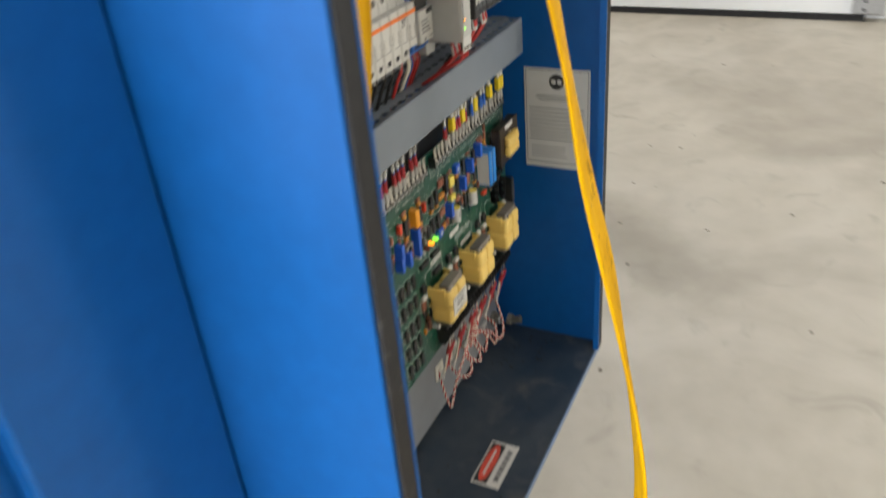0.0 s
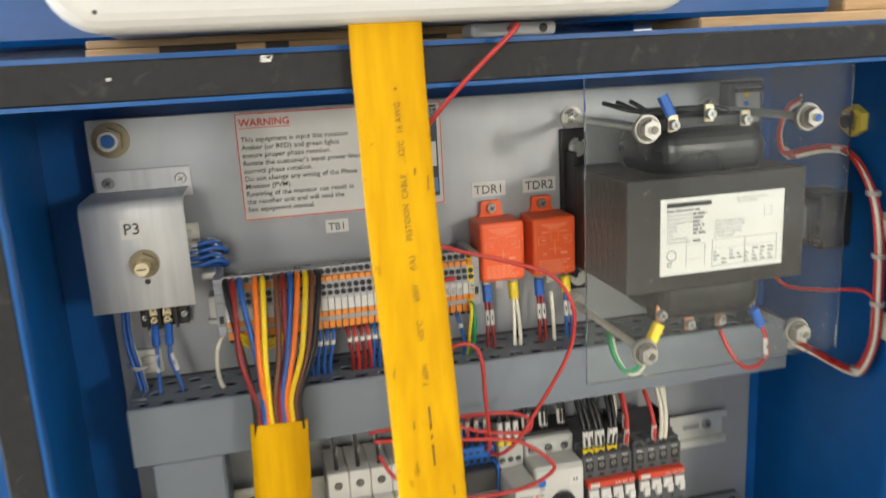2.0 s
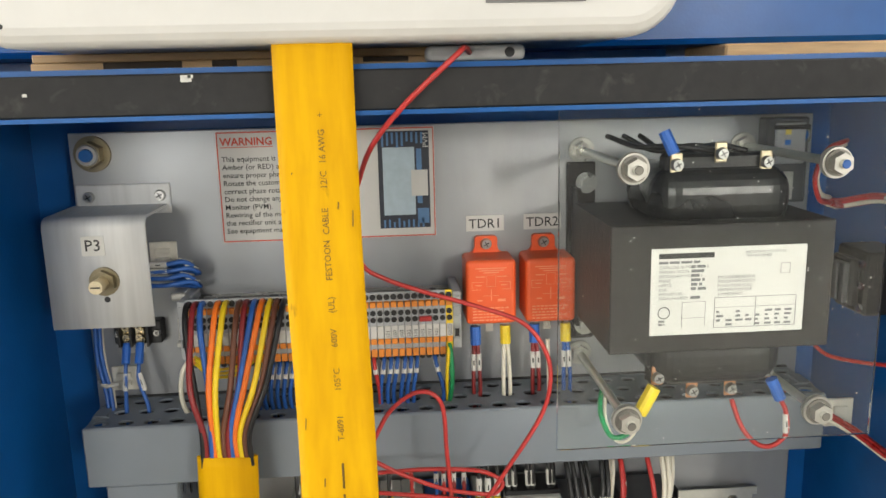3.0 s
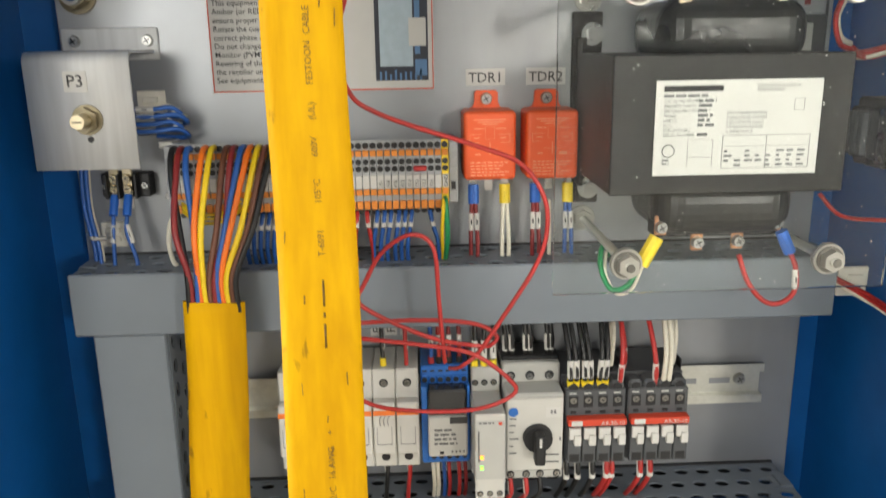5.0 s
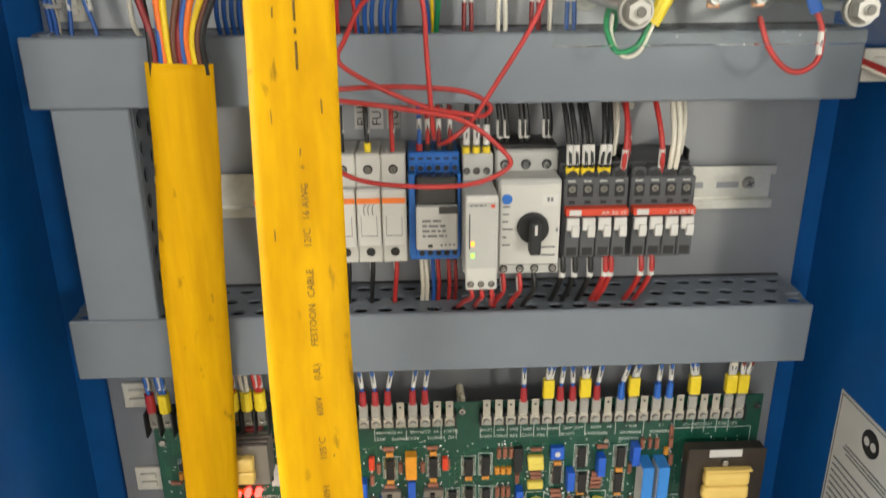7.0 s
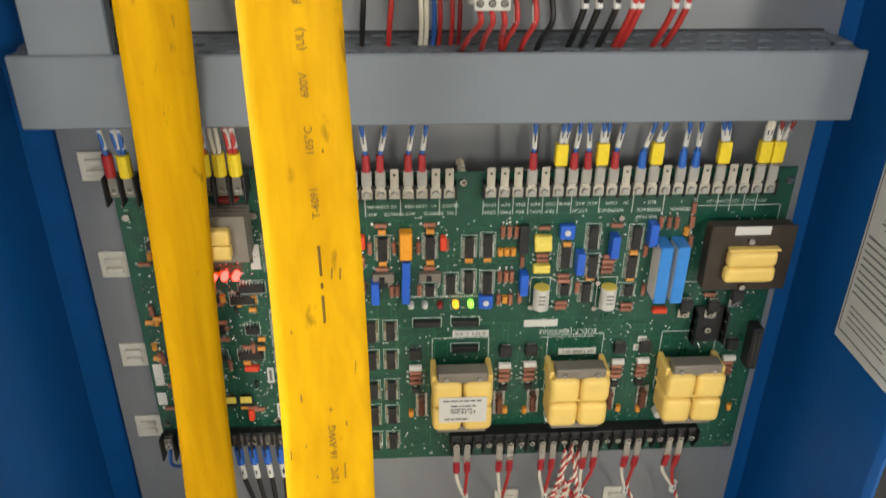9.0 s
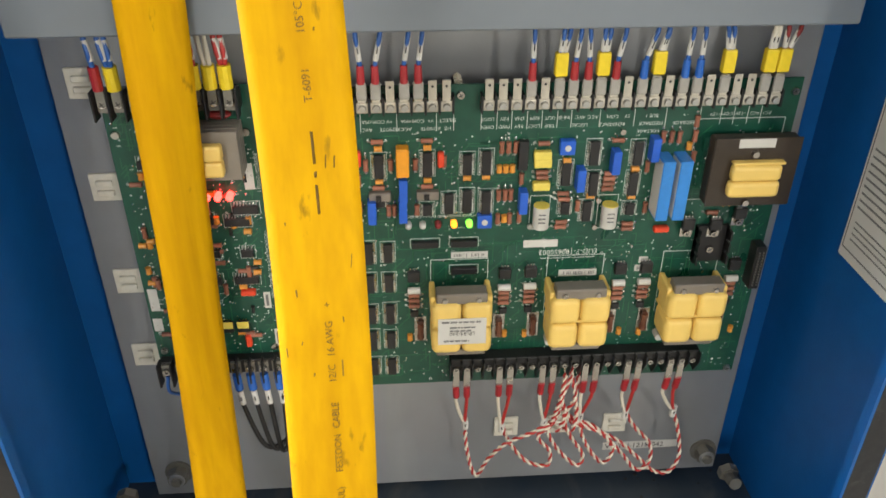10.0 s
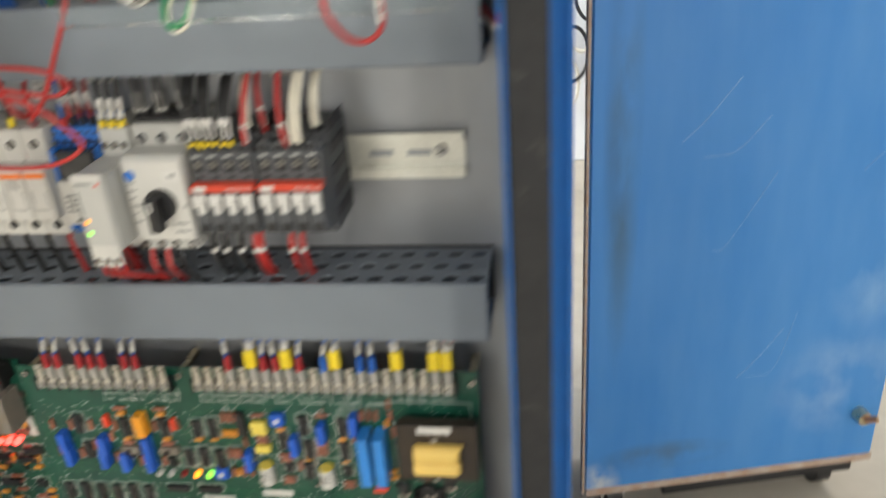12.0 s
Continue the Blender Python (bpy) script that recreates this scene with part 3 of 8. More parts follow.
coil = thing("wire_bundle", "curled blue wires with white number sleeves on a tie mount", "wiring", "wire bundles", at=(-0.16, 0, 1.145))
for i in range(4):
    z = 1.1645 - i * 0.0052
    out = -0.147 + (i % 2) * 0.004
    wire([(-0.19, -0.03, z), (-0.165, -0.031 - 0.001 * i, z), (out - 0.006, -0.028, z + 0.001), (out, -0.022, z - 0.004), (out - 0.005, -0.012, z - 0.007), (-0.17, -0.008, z - 0.006)], 0.0018, W["blue"], coil)
    marker((-0.176, -0.031, z), (-0.1635, -0.0315, z), 0, 1, 0.0025, coil)
    wire([(out - 0.008, -0.0283, z + 0.0035), (out, -0.020, z - 0.001)], 0.0006, W["white"], coil, "stripe")
tie_mount(-0.1735, 1.1658, 0.021)

# ---- terminal strip ----
strip = thing("terminal_strip", "grey and orange spring terminal strip with numbered white markers", "terminal block", at=(-0.05, 0, 1.087))
part("rail", quick(-0.156, 0.056, -0.009, -0.0002, 1.097, 1.132), TIN, strip)
PITCH, N_T = 0.00518, 38
X_T = -0.1452


def terminal_profile(bm, w):
    pts = [(-0.002, 1.126), (-0.030, 1.128), (-0.0455, 1.1405), (-0.050, 1.141), (-0.050, 1.1335), (-0.0535, 1.130), (-0.056, 1.1175), (-0.056, 1.107), (-0.0525, 1.1035), (-0.0515, 1.097), (-0.047, 1.091), (-0.043, 1.087), (-0.002, 1.087)]
    left = [bm.verts.new((-w / 2, y, z)) for y, z in pts]
    right = [bm.verts.new((w / 2, y, z)) for y, z in pts]
    bm.faces.new(left)
    bm.faces.new(right[::-1])
    for k in range(len(pts)):
        bm.faces.new((left[k], right[k], right[(k + 1) % len(pts)], left[(k + 1) % len(pts)]))
    bmesh.ops.recalc_face_normals(bm, faces=bm.faces)
    return bm


def mesh_of(bm, name, mat):
    me = bpy.data.meshes.new(name)
    bm.to_mesh(me)
    bm.free()
    me.materials.append(mat)
    return me


def entries():
    b = bm_()
    for y, z, r in ((-0.0502, 1.1374, 0.0023), (-0.0514, 1.0995, 0.0022), (-0.0455, 1.0886, 0.0022), (-0.0548, 1.1262, 0.0021), (-0.0558, 1.1212, 0.0021)):
        rod(b, (0, y + 0.002, z), (0, y - 0.0002, z), r, 12)
    return b


def levers(z0, z1, y0):
    return block(bm_(), -0.0021, 0.0021, y0, y0 + 0.006, z0, z1, bevel=0.0003)


T_MESH = [mesh_of(terminal_profile(bm_(), PITCH - 0.0003), "terminal", m) for m in (TERM, W["yellow"])]
E_MESH = mesh_of(entries(), "wire_entry", BLACK_PL)
L_MESH = [mesh_of(levers(*v), "lever", LEVER) for v in ((1.1288, 1.1342, -0.0535), (1.1022, 1.1065, -0.0560), (1.0912, 1.0972, -0.0524))]
M_MESH = mesh_of(block(bm_(), -0.0023, 0.0023, -0.0568, -0.055, 1.1072, 1.1168, bevel=0.0003), "marker", LABEL)
for i in range(N_T):
    x = X_T + i * PITCH
    t = new("terminal", T_MESH[1 if i == N_T - 1 else 0])
    t.parent = strip
    t.matrix_parent_inverse = Matrix.Translation(-strip.location)
    t.location = (x, 0, 0)
    for me in (E_MESH, *L_MESH, M_MESH):
        o = new(me.name, me)
        o.parent = t
    n = {28: "101", 29: "100", 30: "100", 31: "102", 32: "104", 33: "103", 34: "103", 35: "105", 37: "GND"}.get(i)
    if n:
        lettering(n, 0, 0, 0, 0.0040, t, m=pose(0.0016, -0.0571, 1.1076, 90, -90, 0))
for x in (X_T - 0.006, X_T + N_T * PITCH + 0.001):
    b = bm_()
    block(b, x - 0.0035, x + 0.0035, -0.047, -0.002, 1.094, 1.139, bevel=0.0008)
    for z in (1.1, 1.107, 1.118, 1.125, 1.133):
        block(b, x - 0.0028, x + 0.0028, -0.0485, -0.047, z - 0.0022, z + 0.0022)
    part("end_stop", b, TERM, strip)
    part("end_screw", quick(x - 0.0016, x + 0.0016, -0.0488, -0.0484, 1.104, 1.110), BLACK_PL, strip)
part("clip", quick(-0.1635, -0.153, -0.03, -0.006, 1.1355, 1.141, bevel=0.001), WHITE_PL, strip)
part("clip", quick(-0.161, -0.153, -0.028, -0.006, 1.103, 1.121, bevel=0.001), WHITE_PL, strip)
part("clip", quick(-0.163, -0.154, -0.028, -0.006, 1.0975, 1.102, bevel=0.001), WHITE_PL, strip)
part("jumper", quick(X_T + 32.6 * PITCH, X_T + 34.4 * PITCH, -0.0585, -0.055, 1.1195, 1.1232, bevel=0.0006), W["red"], strip, "red plug-in jumper")
tb1 = thing("terminal_tag", "small white tag lettered TB1 on the panel", "label", at=(-0.052, 0, 1.155))
part("card", quick(-0.0620, -0.0430, -0.0008, -0.0002, 1.1570, 1.1680), LABEL, tb1)
lettering("TB1", -0.0525, -0.0010, 1.1593, 0.0088, tb1, align="CENTER").matrix_parent_inverse = Matrix.Translation(-tb1.location)

# fanned cores
CORES = ("black", "dark_red", "blue", "orange", "yellow", "brown", "dark_red", "blue", "orange", "yellow", "brown", "black")
TOPS = (-0.1452, -0.14, -0.1348, -0.1236, -0.1179, -0.1079, -0.103, -0.097, -0.0917, -0.0857, -0.0808, -0.0756)
for i, (c, x) in enumerate(zip(CORES, TOPS)):
    xb = -0.1335 + i * 0.0031
    jit = random.Random(i).uniform(-0.004, 0.004)
    wire([(x, -0.046, 1.138), (x, -0.060, 1.1372), (x + (xb - x) * 0.12 + jit * 0.3, -0.074, 1.122), (x + (xb - x) * 0.45 + jit, -0.090 + jit, 1.088), (xb + jit * 0.4, -0.0955, 1.056), (xb, -0.0945, 1.03)], 0.0022, W[c], fan, "core", per=8, seg=8)
# drops from the strip into the duct
drops = thing("terminal_wiring", "short blue and red wires from terminals into the duct", "wiring", at=(0, 0, 1.04))


def drop(x, x2, col, z0=1.0885, mark=True):
    a, m = (x, -0.046, z0), (x + (x2 - x) * 0.3, -0.051, z0 - 0.009)
    wire([a, m, (x2, -0.046, z0 - 0.028), (x2 + (x - x2) * 0.2, -0.036, 1.040)], 0.0017, W[col], drops)
    if mark:
        marker(a, m, 0.35, 1.25, 0.0023, drops)


for k, x in enumerate((-0.0035, 0.0019, 0.0066, 0.0125, 0.0171, 0.0218, 0.0349)):
    drop(x, x - 0.004 + 0.0105 * (k == 6), "blue")
for k in range(7):
    drop(-0.098 + k * 0.0052, -0.101 + k * 0.0049, "blue")
for k in range(4):
    drop(-0.056 + k * 0.0052, -0.053 + k * 0.005, "red" if k % 2 else "dark_red")
for k in range(4):
    drop(-0.034 + k * 0.0052, -0.036 + k * 0.005, "blue" if k < 2 else "red")
drop(-0.0115, -0.008, "red")
wire([(0.0464, -0.047, 1.0995), (0.0464, -0.058, 1.094), (0.0475, -0.054, 1.07), (0.0455, -0.036, 1.042)], 0.0020, W["green"], drops)
wire([(0.0452, -0.049, 1.0985), (0.0446, -0.060, 1.094), (0.0435, -0.054, 1.072), (0.0450, -0.036, 1.042)], 0.0014, W["yellow"], drops)
wire([(-0.149, -0.03, 1.094), (-0.158, -0.04, 1.08), (-0.158, -0.042, 1.055), (-0.150, -0.03, 1.035)], 0.0019, W["white"], drops)
for k in range(3):
    wire([(-0.142, -0.058, 1.100 - k * 0.003), (-0.128, -0.069, 1.094 - k * 0.003), (-0.110, -0.069, 1.095 - k * 0.003), (-0.100, -0.06, 1.101 - k * 0.003)], 0.0012, W["yellow"], drops)

# ---- warning sheet ----
warn = thing("warning_sheet", "white warning sheet with red border and a device photo", "sign", at=(-0.043, 0, 1.174))
part("sheet", quick(-0.1266, 0.0412, -0.0009, -0.0002, 1.1735, 1.2600), LABEL, warn)
b = bm_()
for x0, x1, z0, z1 in ((-0.1262, 0.0408, 1.2588, 1.2597), (-0.1262, 0.0408, 1.1738, 1.1747), (-0.1262, -0.1254, 1.1747, 1.2588), (0.04, 0.0408, 1.1747, 1.2588)):
    block(b, x0, x1, -0.0013, -0.0009, z0, z1)
part("border", b, RED_PRINT, warn)


def on(thing_, ob):
    ob.matrix_parent_inverse = Matrix.Translation(-thing_.location)
    return ob


on(warn, lettering("WARNING", -0.1235, -0.0012, 1.2495, 0.0082, warn, RED_PRINT, bold=0.0002))
part("underline", quick(-0.1235, -0.0835, -0.0013, -0.0009, 1.2477, 1.2482), RED_PRINT, warn)
for i, line in enumerate(("This equipment is input line rotation", "Amber (or RED) and green lights", "ensure proper phase rotation.", "Rotate the customer's input power lines", "correct phase rotation.", "Do not change any wiring of the Phase", "Monitor (PVM).", "Rewiring of the monitor can result in", "the rectifier unit and will void the", "See equipment manual.")):
    on(warn, lettering(line, -0.1232, -0.0012, 1.2370 - i * 0.00625, 0.0058, warn, PRINT, bold=0.00004))
PHOTO_D, PHOTO_B, PHOTO_L = plain("photo_dark", (0.02, 0.025, 0.04)), plain("photo_blue", (0.09, 0.20, 0.38)), plain("photo_pale", (0.42, 0.52, 0.58))
part("photo", quick(-0.0030, 0.0370, -0.0013, -0.0009, 1.1805, 1.2570), PHOTO_D, warn, "photo of a grey relay among blue wires")
b = bm_()
block(b, 0.0005, 0.0255, -0.0016, -0.0013, 1.191, 1.2445)
block(b, 0.0035, 0.020, -0.0018, -0.0016, 1.2, 1.238)
part("photo_device", b, PHOTO_L, warn)
b = bm_()
rng = random.Random(3)
for k in range(9):
    x = 0.0 + k * 0.0038
    block(b, x, x + 0.0017, -0.0016, -0.0013, 1.246 + rng.uniform(-0.002, 0.003), 1.256)
    block(b, x, x + 0.0015, -0.0016, -0.0013, 1.181, 1.187 + rng.uniform(-0.002, 0.002))
block(b, 0.027, 0.036, -0.0016, -0.0013, 1.184, 1.196)
block(b, 0.027, 0.031, -0.0016, -0.0013, 1.2, 1.243)
part("photo_wiring", b, PHOTO_B, warn)
b = bm_()
block(b, 0.0225, 0.0355, -0.0018, -0.0016, 1.206, 1.2265)
part("photo_device", b, LABEL, warn)
on(warn, lettering("PVM", 0, 0, 0, 0.0062, warn, LABEL, m=pose(0.0365, -0.0017, 1.2438, 90, -90, 0)))


# ---- time delay relays ----
def delay_relay(x, text, wires):
    r = thing("delay_relay", "orange cube time delay relay with wired spade tabs", "relay", "orange delay relays", at=(x, 0, 1.108))
    b = block(bm_(), x - 0.0195, x + 0.0195, -0.036, -0.0005, 1.108, 1.1590, bevel=0.0034, seg=3)
    part("case", b, RELAY, r)
    b = bm_()
    outline = [(-0.0135, 1.158), (-0.0105, 1.1600), (-0.0092, 1.1630), (-0.0090, 1.1705), (-0.0072, 1.1722), (0.0072, 1.1722), (0.0090, 1.1705), (0.0092, 1.1630), (0.0105, 1.1600), (0.0135, 1.158)]
    near, far = ([b.verts.new((x + u, y, z)) for u, z in outline] for y in (-0.0055, -0.0004))
    b.faces.new(near)
    b.faces.new(far[::-1])
    for k in range(len(outline)):
        b.faces.new((near[k], far[k], far[(k + 1) % 10], near[(k + 1) % 10]))
    bmesh.ops.recalc_face_normals(b, faces=b.faces)
    part("ear", b, RELAY, r)
    screw(x, -0.0055, 1.1660, 0.0047, r)
    b = bm_()
    dash = random.Random(text)
    for i in range(5):
        u = x - 0.0145
        while u < x + 0.012 - (i % 3) * 0.004:
            w = dash.uniform(0.0012, 0.0042)
            block(b, u, u + w, -0.0363, -0.036, 1.1218 - i * 0.0024, 1.1208 - i * 0.0024)
            u += w + 0.0009
    for x0, x1, z0, z1 in ((-0.0035, 0.0035, 1.1475, 1.1477), (-0.0035, 0.0035, 1.1385, 1.1387), (-0.0035, -0.0033, 1.1385, 1.1477), (0.0033, 0.0035, 1.1385, 1.1477), (-0.015, -0.006, 1.142, 1.1423), (0.006, 0.015, 1.142, 1.1423), (-0.015, -0.0147, 1.136, 1.142), (0.0147, 0.015, 1.136, 1.142), (-0.006, 0.006, 1.131, 1.1313), (-0.0003, 0.0003, 1.127, 1.136), (-0.015, -0.008, 1.136, 1.1363), (0.008, 0.015, 1.136, 1.1363), (-0.012, 0.012, 1.1525, 1.1532), (-0.009, 0.010, 1.1508, 1.1515), (-0.006, 0.006, 1.1491, 1.1498), (-0.012, -0.0045, 1.1460, 1.1467), (0.0045, 0.012, 1.1460, 1.1467), (-0.012, -0.0075, 1.1392, 1.1399), (0.0075, 0.012, 1.1392, 1.1399), (-0.011, -0.007, 1.1270, 1.1280), (0.005, 0.011, 1.1265, 1.1285)):
        block(b, x + x0, x + x1, -0.0363, -0.036, z0, z1)
    part("print", b, RELAY_PRINT, r)
    for dx, crimp, cols in wires:
        part("tab", quick(x + dx - 0.003, x + dx + 0.003, -0.022, -0.0212, 1.098, 1.1085), TIN, r)
        if crimp:
            part("crimp", rod(bm_(), (x + dx, -0.022, 1.1025), (x + dx, -0.024, 1.088), 0.0042, 10), SLEEVE[crimp], r)
        for k, c in enumerate(cols):
            o = (k - (len(cols) - 1) / 2) * 0.0044
            wire([(x + dx + o * 0.6, -0.024, 1.09), (x + dx + o, -0.028, 1.072), (x + dx + o * 1.2, -0.03, 1.055), (x + dx + o, -0.03, 1.036)], 0.0017, W[c], r)
            if c != "white":
                marker((x + dx + o, -0.0265, 1.081), (x + dx + o, -0.0285, 1.068), 0, 1, 0.0022, r)
    tag = thing("relay_tag", "white tag lettered " + text + " above its relay", "label", "relay tags", at=(x, 0, 1.176))
    part("card", quick(x - 0.0152, x + 0.0152, -0.0008, -0.0002, 1.1755, 1.1882), LABEL, tag)
    on(tag, lettering(text, x, -0.001, 1.1780, 0.0108, tag, align="CENTER", bold=0.00006))
    return r


delay_relay(0.0806, "TDR1", ((-0.0115, "blue", ("dark_red", "dark_red")), (0.0, "", ()), (0.0125, "yellow", ("white", "white"))))
delay_relay(0.1270, "TDR2", ((-0.0105, "blue", ("dark_red", "dark_red")), (0.0, "", ("white",)), (0.0145, "yellow", ("blue", "blue"))))

# ---- control transformer behind its acrylic guard ----
xf = thing("control_transformer", "black control transformer with a white rating plate", "transformer", at=(0.225, 0, 1.075))
for k in range(10):
    y = -0.022 - k * 0.0103
    part("core_packet", quick(0.1480, 0.2985, y - 0.0102, y, 1.1125, 1.1990, bevel=0.00015), CORE_BLACK, xf)
part("front_frame", quick(0.1475, 0.2990, -0.1275, -0.1248, 1.1120, 1.1995, bevel=0.001), CORE_BLACK, xf)
b = bm_()
block(b, 0.182, 0.280, -0.112, -0.030, 1.190, 1.234, bevel=0.018, seg=6)
part("winding", b, TAPE, xf)
b = bm_()
block(b, 0.185, 0.280, -0.112, -0.030, 1.077, 1.120, bevel=0.018, seg=6)
part("winding", b, TAPE, xf)
for x in (0.150, 0.300):
    part("foot", quick(x - 0.004, x + 0.019, -0.004, -0.0002, 1.083, 1.229, bevel=0.001), CORE_BLACK, xf)
    part("foot_web", quick(x, x + 0.003, -0.024, -0.004, 1.1, 1.21), CORE_BLACK, xf)
    for z in (1.2125, 1.095):
        part("bolt", rod(rod(bm_(), (x + 0.0115, -0.004, z), (x + 0.0115, -0.0055, z), 0.0085, 18), (x + 0.0115, -0.0055, z), (x + 0.0115, -0.011, z), 0.0055, 6), STEEL, xf)
pl = part("rating_plate", quick(0.1745, 0.2795, -0.1285, -0.1277, 1.1245, 1.1838, bevel=0.0003), LABEL, xf, "white printed rating plate")
b = bm_()
block(b, 0.1795, 0.2165, -0.1288, -0.1285, 1.1770, 1.1805)
part("maker_bar", b, PRINT, pl)
rng = random.Random(5)
bars(0.1795, 0.2075, 1.1752, 1, 0.002, 0.0016, -0.1285, pl, PRINT_GREY, rng, least=0.95)
for i, line in enumerate(("CATALOG NUMBER", "PRIMARY VOLTS", "SECONDARY VOLTS", "PHASE", "HERTZ", "KVA", "WEIGHT(LBS.)", "SERIAL NUMBER")):
    lettering(line, 0.1797, -0.1289, 1.1702 - i * 0.0030, 0.0028, pl, PRINT_GREY)
    if i != 6:
        bars(0.2015, 0.213, 1.1722 - i * 0.0030, 1, 0.003, 0.0019, -0.1285, pl, PRINT_GREY, rng)
for i, line in enumerate(("INDUSTRIAL CONTROL", "TRANSFORMER")):
    lettering(line, 0.2375, -0.1289, 1.1790 - i * 0.0026, 0.0026, pl, PRINT_GREY)
for i, line in enumerate(("ENCLOSURE RATING", "INSULATION SYSTEM", "INSULATION CLASS", "TEMPERATURE RISE", "% IMPEDANCE")):
    lettering(line, 0.2195, -0.1289, 1.1625 - i * 0.0029, 0.0027, pl, PRINT_GREY)
b = bm_()
for x0, x1, z0, z1 in ((0.218, 0.274, 1.1492, 1.1495), (0.218, 0.274, 1.1285, 1.1288), (0.218, 0.2183, 1.1285, 1.1495), (0.2737, 0.274, 1.1285, 1.1495), (0.2460, 0.2463, 1.1285, 1.1495), (0.218, 0.274, 1.1425, 1.1427), (0.262, 0.2685, 1.1715, 1.1717), (0.262, 0.2685, 1.1645, 1.1647), (0.262, 0.2622, 1.1645, 1.1717), (0.2683, 0.2685, 1.1645, 1.1717), (0.196, 0.212, 1.147, 1.1472), (0.196, 0.212, 1.136, 1.1362), (0.196, 0.1962, 1.13, 1.147), (0.2118, 0.212, 1.13, 1.147)):
    block(b, x0, x1, -0.1288, -0.1285, z0, z1)
for i in range(4):
    for j in range(8):
        if rng.random() < 0.85:
            block(b, 0.2195 + j * 0.0067, 0.2195 + j * 0.0067 + rng.uniform(0.002, 0.005), -0.1288, -0.1285, 1.1402 - i * 0.003, 1.1388 - i * 0.003)
part("table", b, PRINT_GREY, pl)
b = bm_()
ring = bmesh.ops.create_circle(b, segments=24, radius=0.0042, matrix=pose(0.1838, -0.1288, 1.1402, 90, 0, 0))["verts"]
ring2 = bmesh.ops.create_circle(b, segments=24, radius=0.0036, matrix=pose(0.1838, -0.1288, 1.1402, 90, 0, 0))["verts"]
for k in range(24):
    b.faces.new((ring[k], ring[(k + 1) % 24], ring2[(k + 1) % 24], ring2[k]))
part("round_mark", b, PRINT, pl)
bars(0.1802, 0.1875, 1.1350, 2, 0.0022, 0.0012, -0.1285, pl, PRINT_GREY, rng)
for x, z, up in ((0.1981, 1.2368, 1), (0.2286, 1.2433, 1), (0.2601, 1.2370, 1), (0.190, 1.0862, -1), (0.2154, 1.0752, -1), (0.2433, 1.0756, -1), (0.269, 1.0878, -1)):
    b = block(bm_(), x - 0.0042, x + 0.0042, -0.1035, -0.1015, z - 0.007, z + 0.007, bevel=0.0008)
    part("lug", b, COPPER if up < 0 else BRASS, xf)
    screw(x, -0.1035, z - 0.001, 0.0044, xf, out=0.004)
part("terminal_bar", quick(0.186, 0.276, -0.101, -0.085, 1.077, 1.09, bevel=0.002), BLACK_PL, xf)
part("terminal_bar", quick(0.192, 0.268, -0.1, -0.085, 1.229, 1.242, bevel=0.002), BLACK_PL, xf)
part("crimp", rod(bm_(), (0.1868, -0.106, 1.079), (0.1765, -0.107, 1.060), 0.0050, 10), SLEEVE["yellow"], xf)
wire([(0.1765, -0.107, 1.060), (0.168, -0.108, 1.046), (0.157, -0.106, 1.043), (0.152, -0.095, 1.055), (0.156, -0.08, 1.066), (0.166, -0.06, 1.062), (0.17, -0.04, 1.045)], 0.0019, W["green"], xf)
wire([(0.1775, -0.1085, 1.060), (0.170, -0.110, 1.0435), (0.160, -0.108, 1.0405), (0.155, -0.097, 1.052), (0.159, -0.08, 1.063)], 0.0012, W["white"], xf)
part("crimp", rod(bm_(), (0.272, -0.106, 1.081), (0.279, -0.107, 1.066), 0.0042, 10), SLEEVE["blue"], xf)
wire([(0.2486, -0.095, 1.062), (0.2525, -0.105, 1.045), (0.2635, -0.108, 1.032), (0.2752, -0.108, 1.0298), (0.2845, -0.108, 1.038), (0.284, -0.107, 1.055), (0.279, -0.107, 1.066)], 0.0018, W["red"], xf)
marker((0.2842, -0.108, 1.040), (0.2838, -0.107, 1.054), 0, 1, 0.0024, xf)
for k in range(3):
    wire([(0.165 + k * 0.012, -0.05, 1.252), (0.18 + k * 0.012, -0.075, 1.246 - k * 0.003), (0.2 + k * 0.014, -0.09, 1.247), (0.23 + k * 0.01, -0.095, 1.243)], 0.002, W["black"], xf)
part("crimp", rod(bm_(), (0.196, -0.104, 1.243), (0.190, -0.100, 1.258), 0.0042, 10), SLEEVE["blue"], xf)

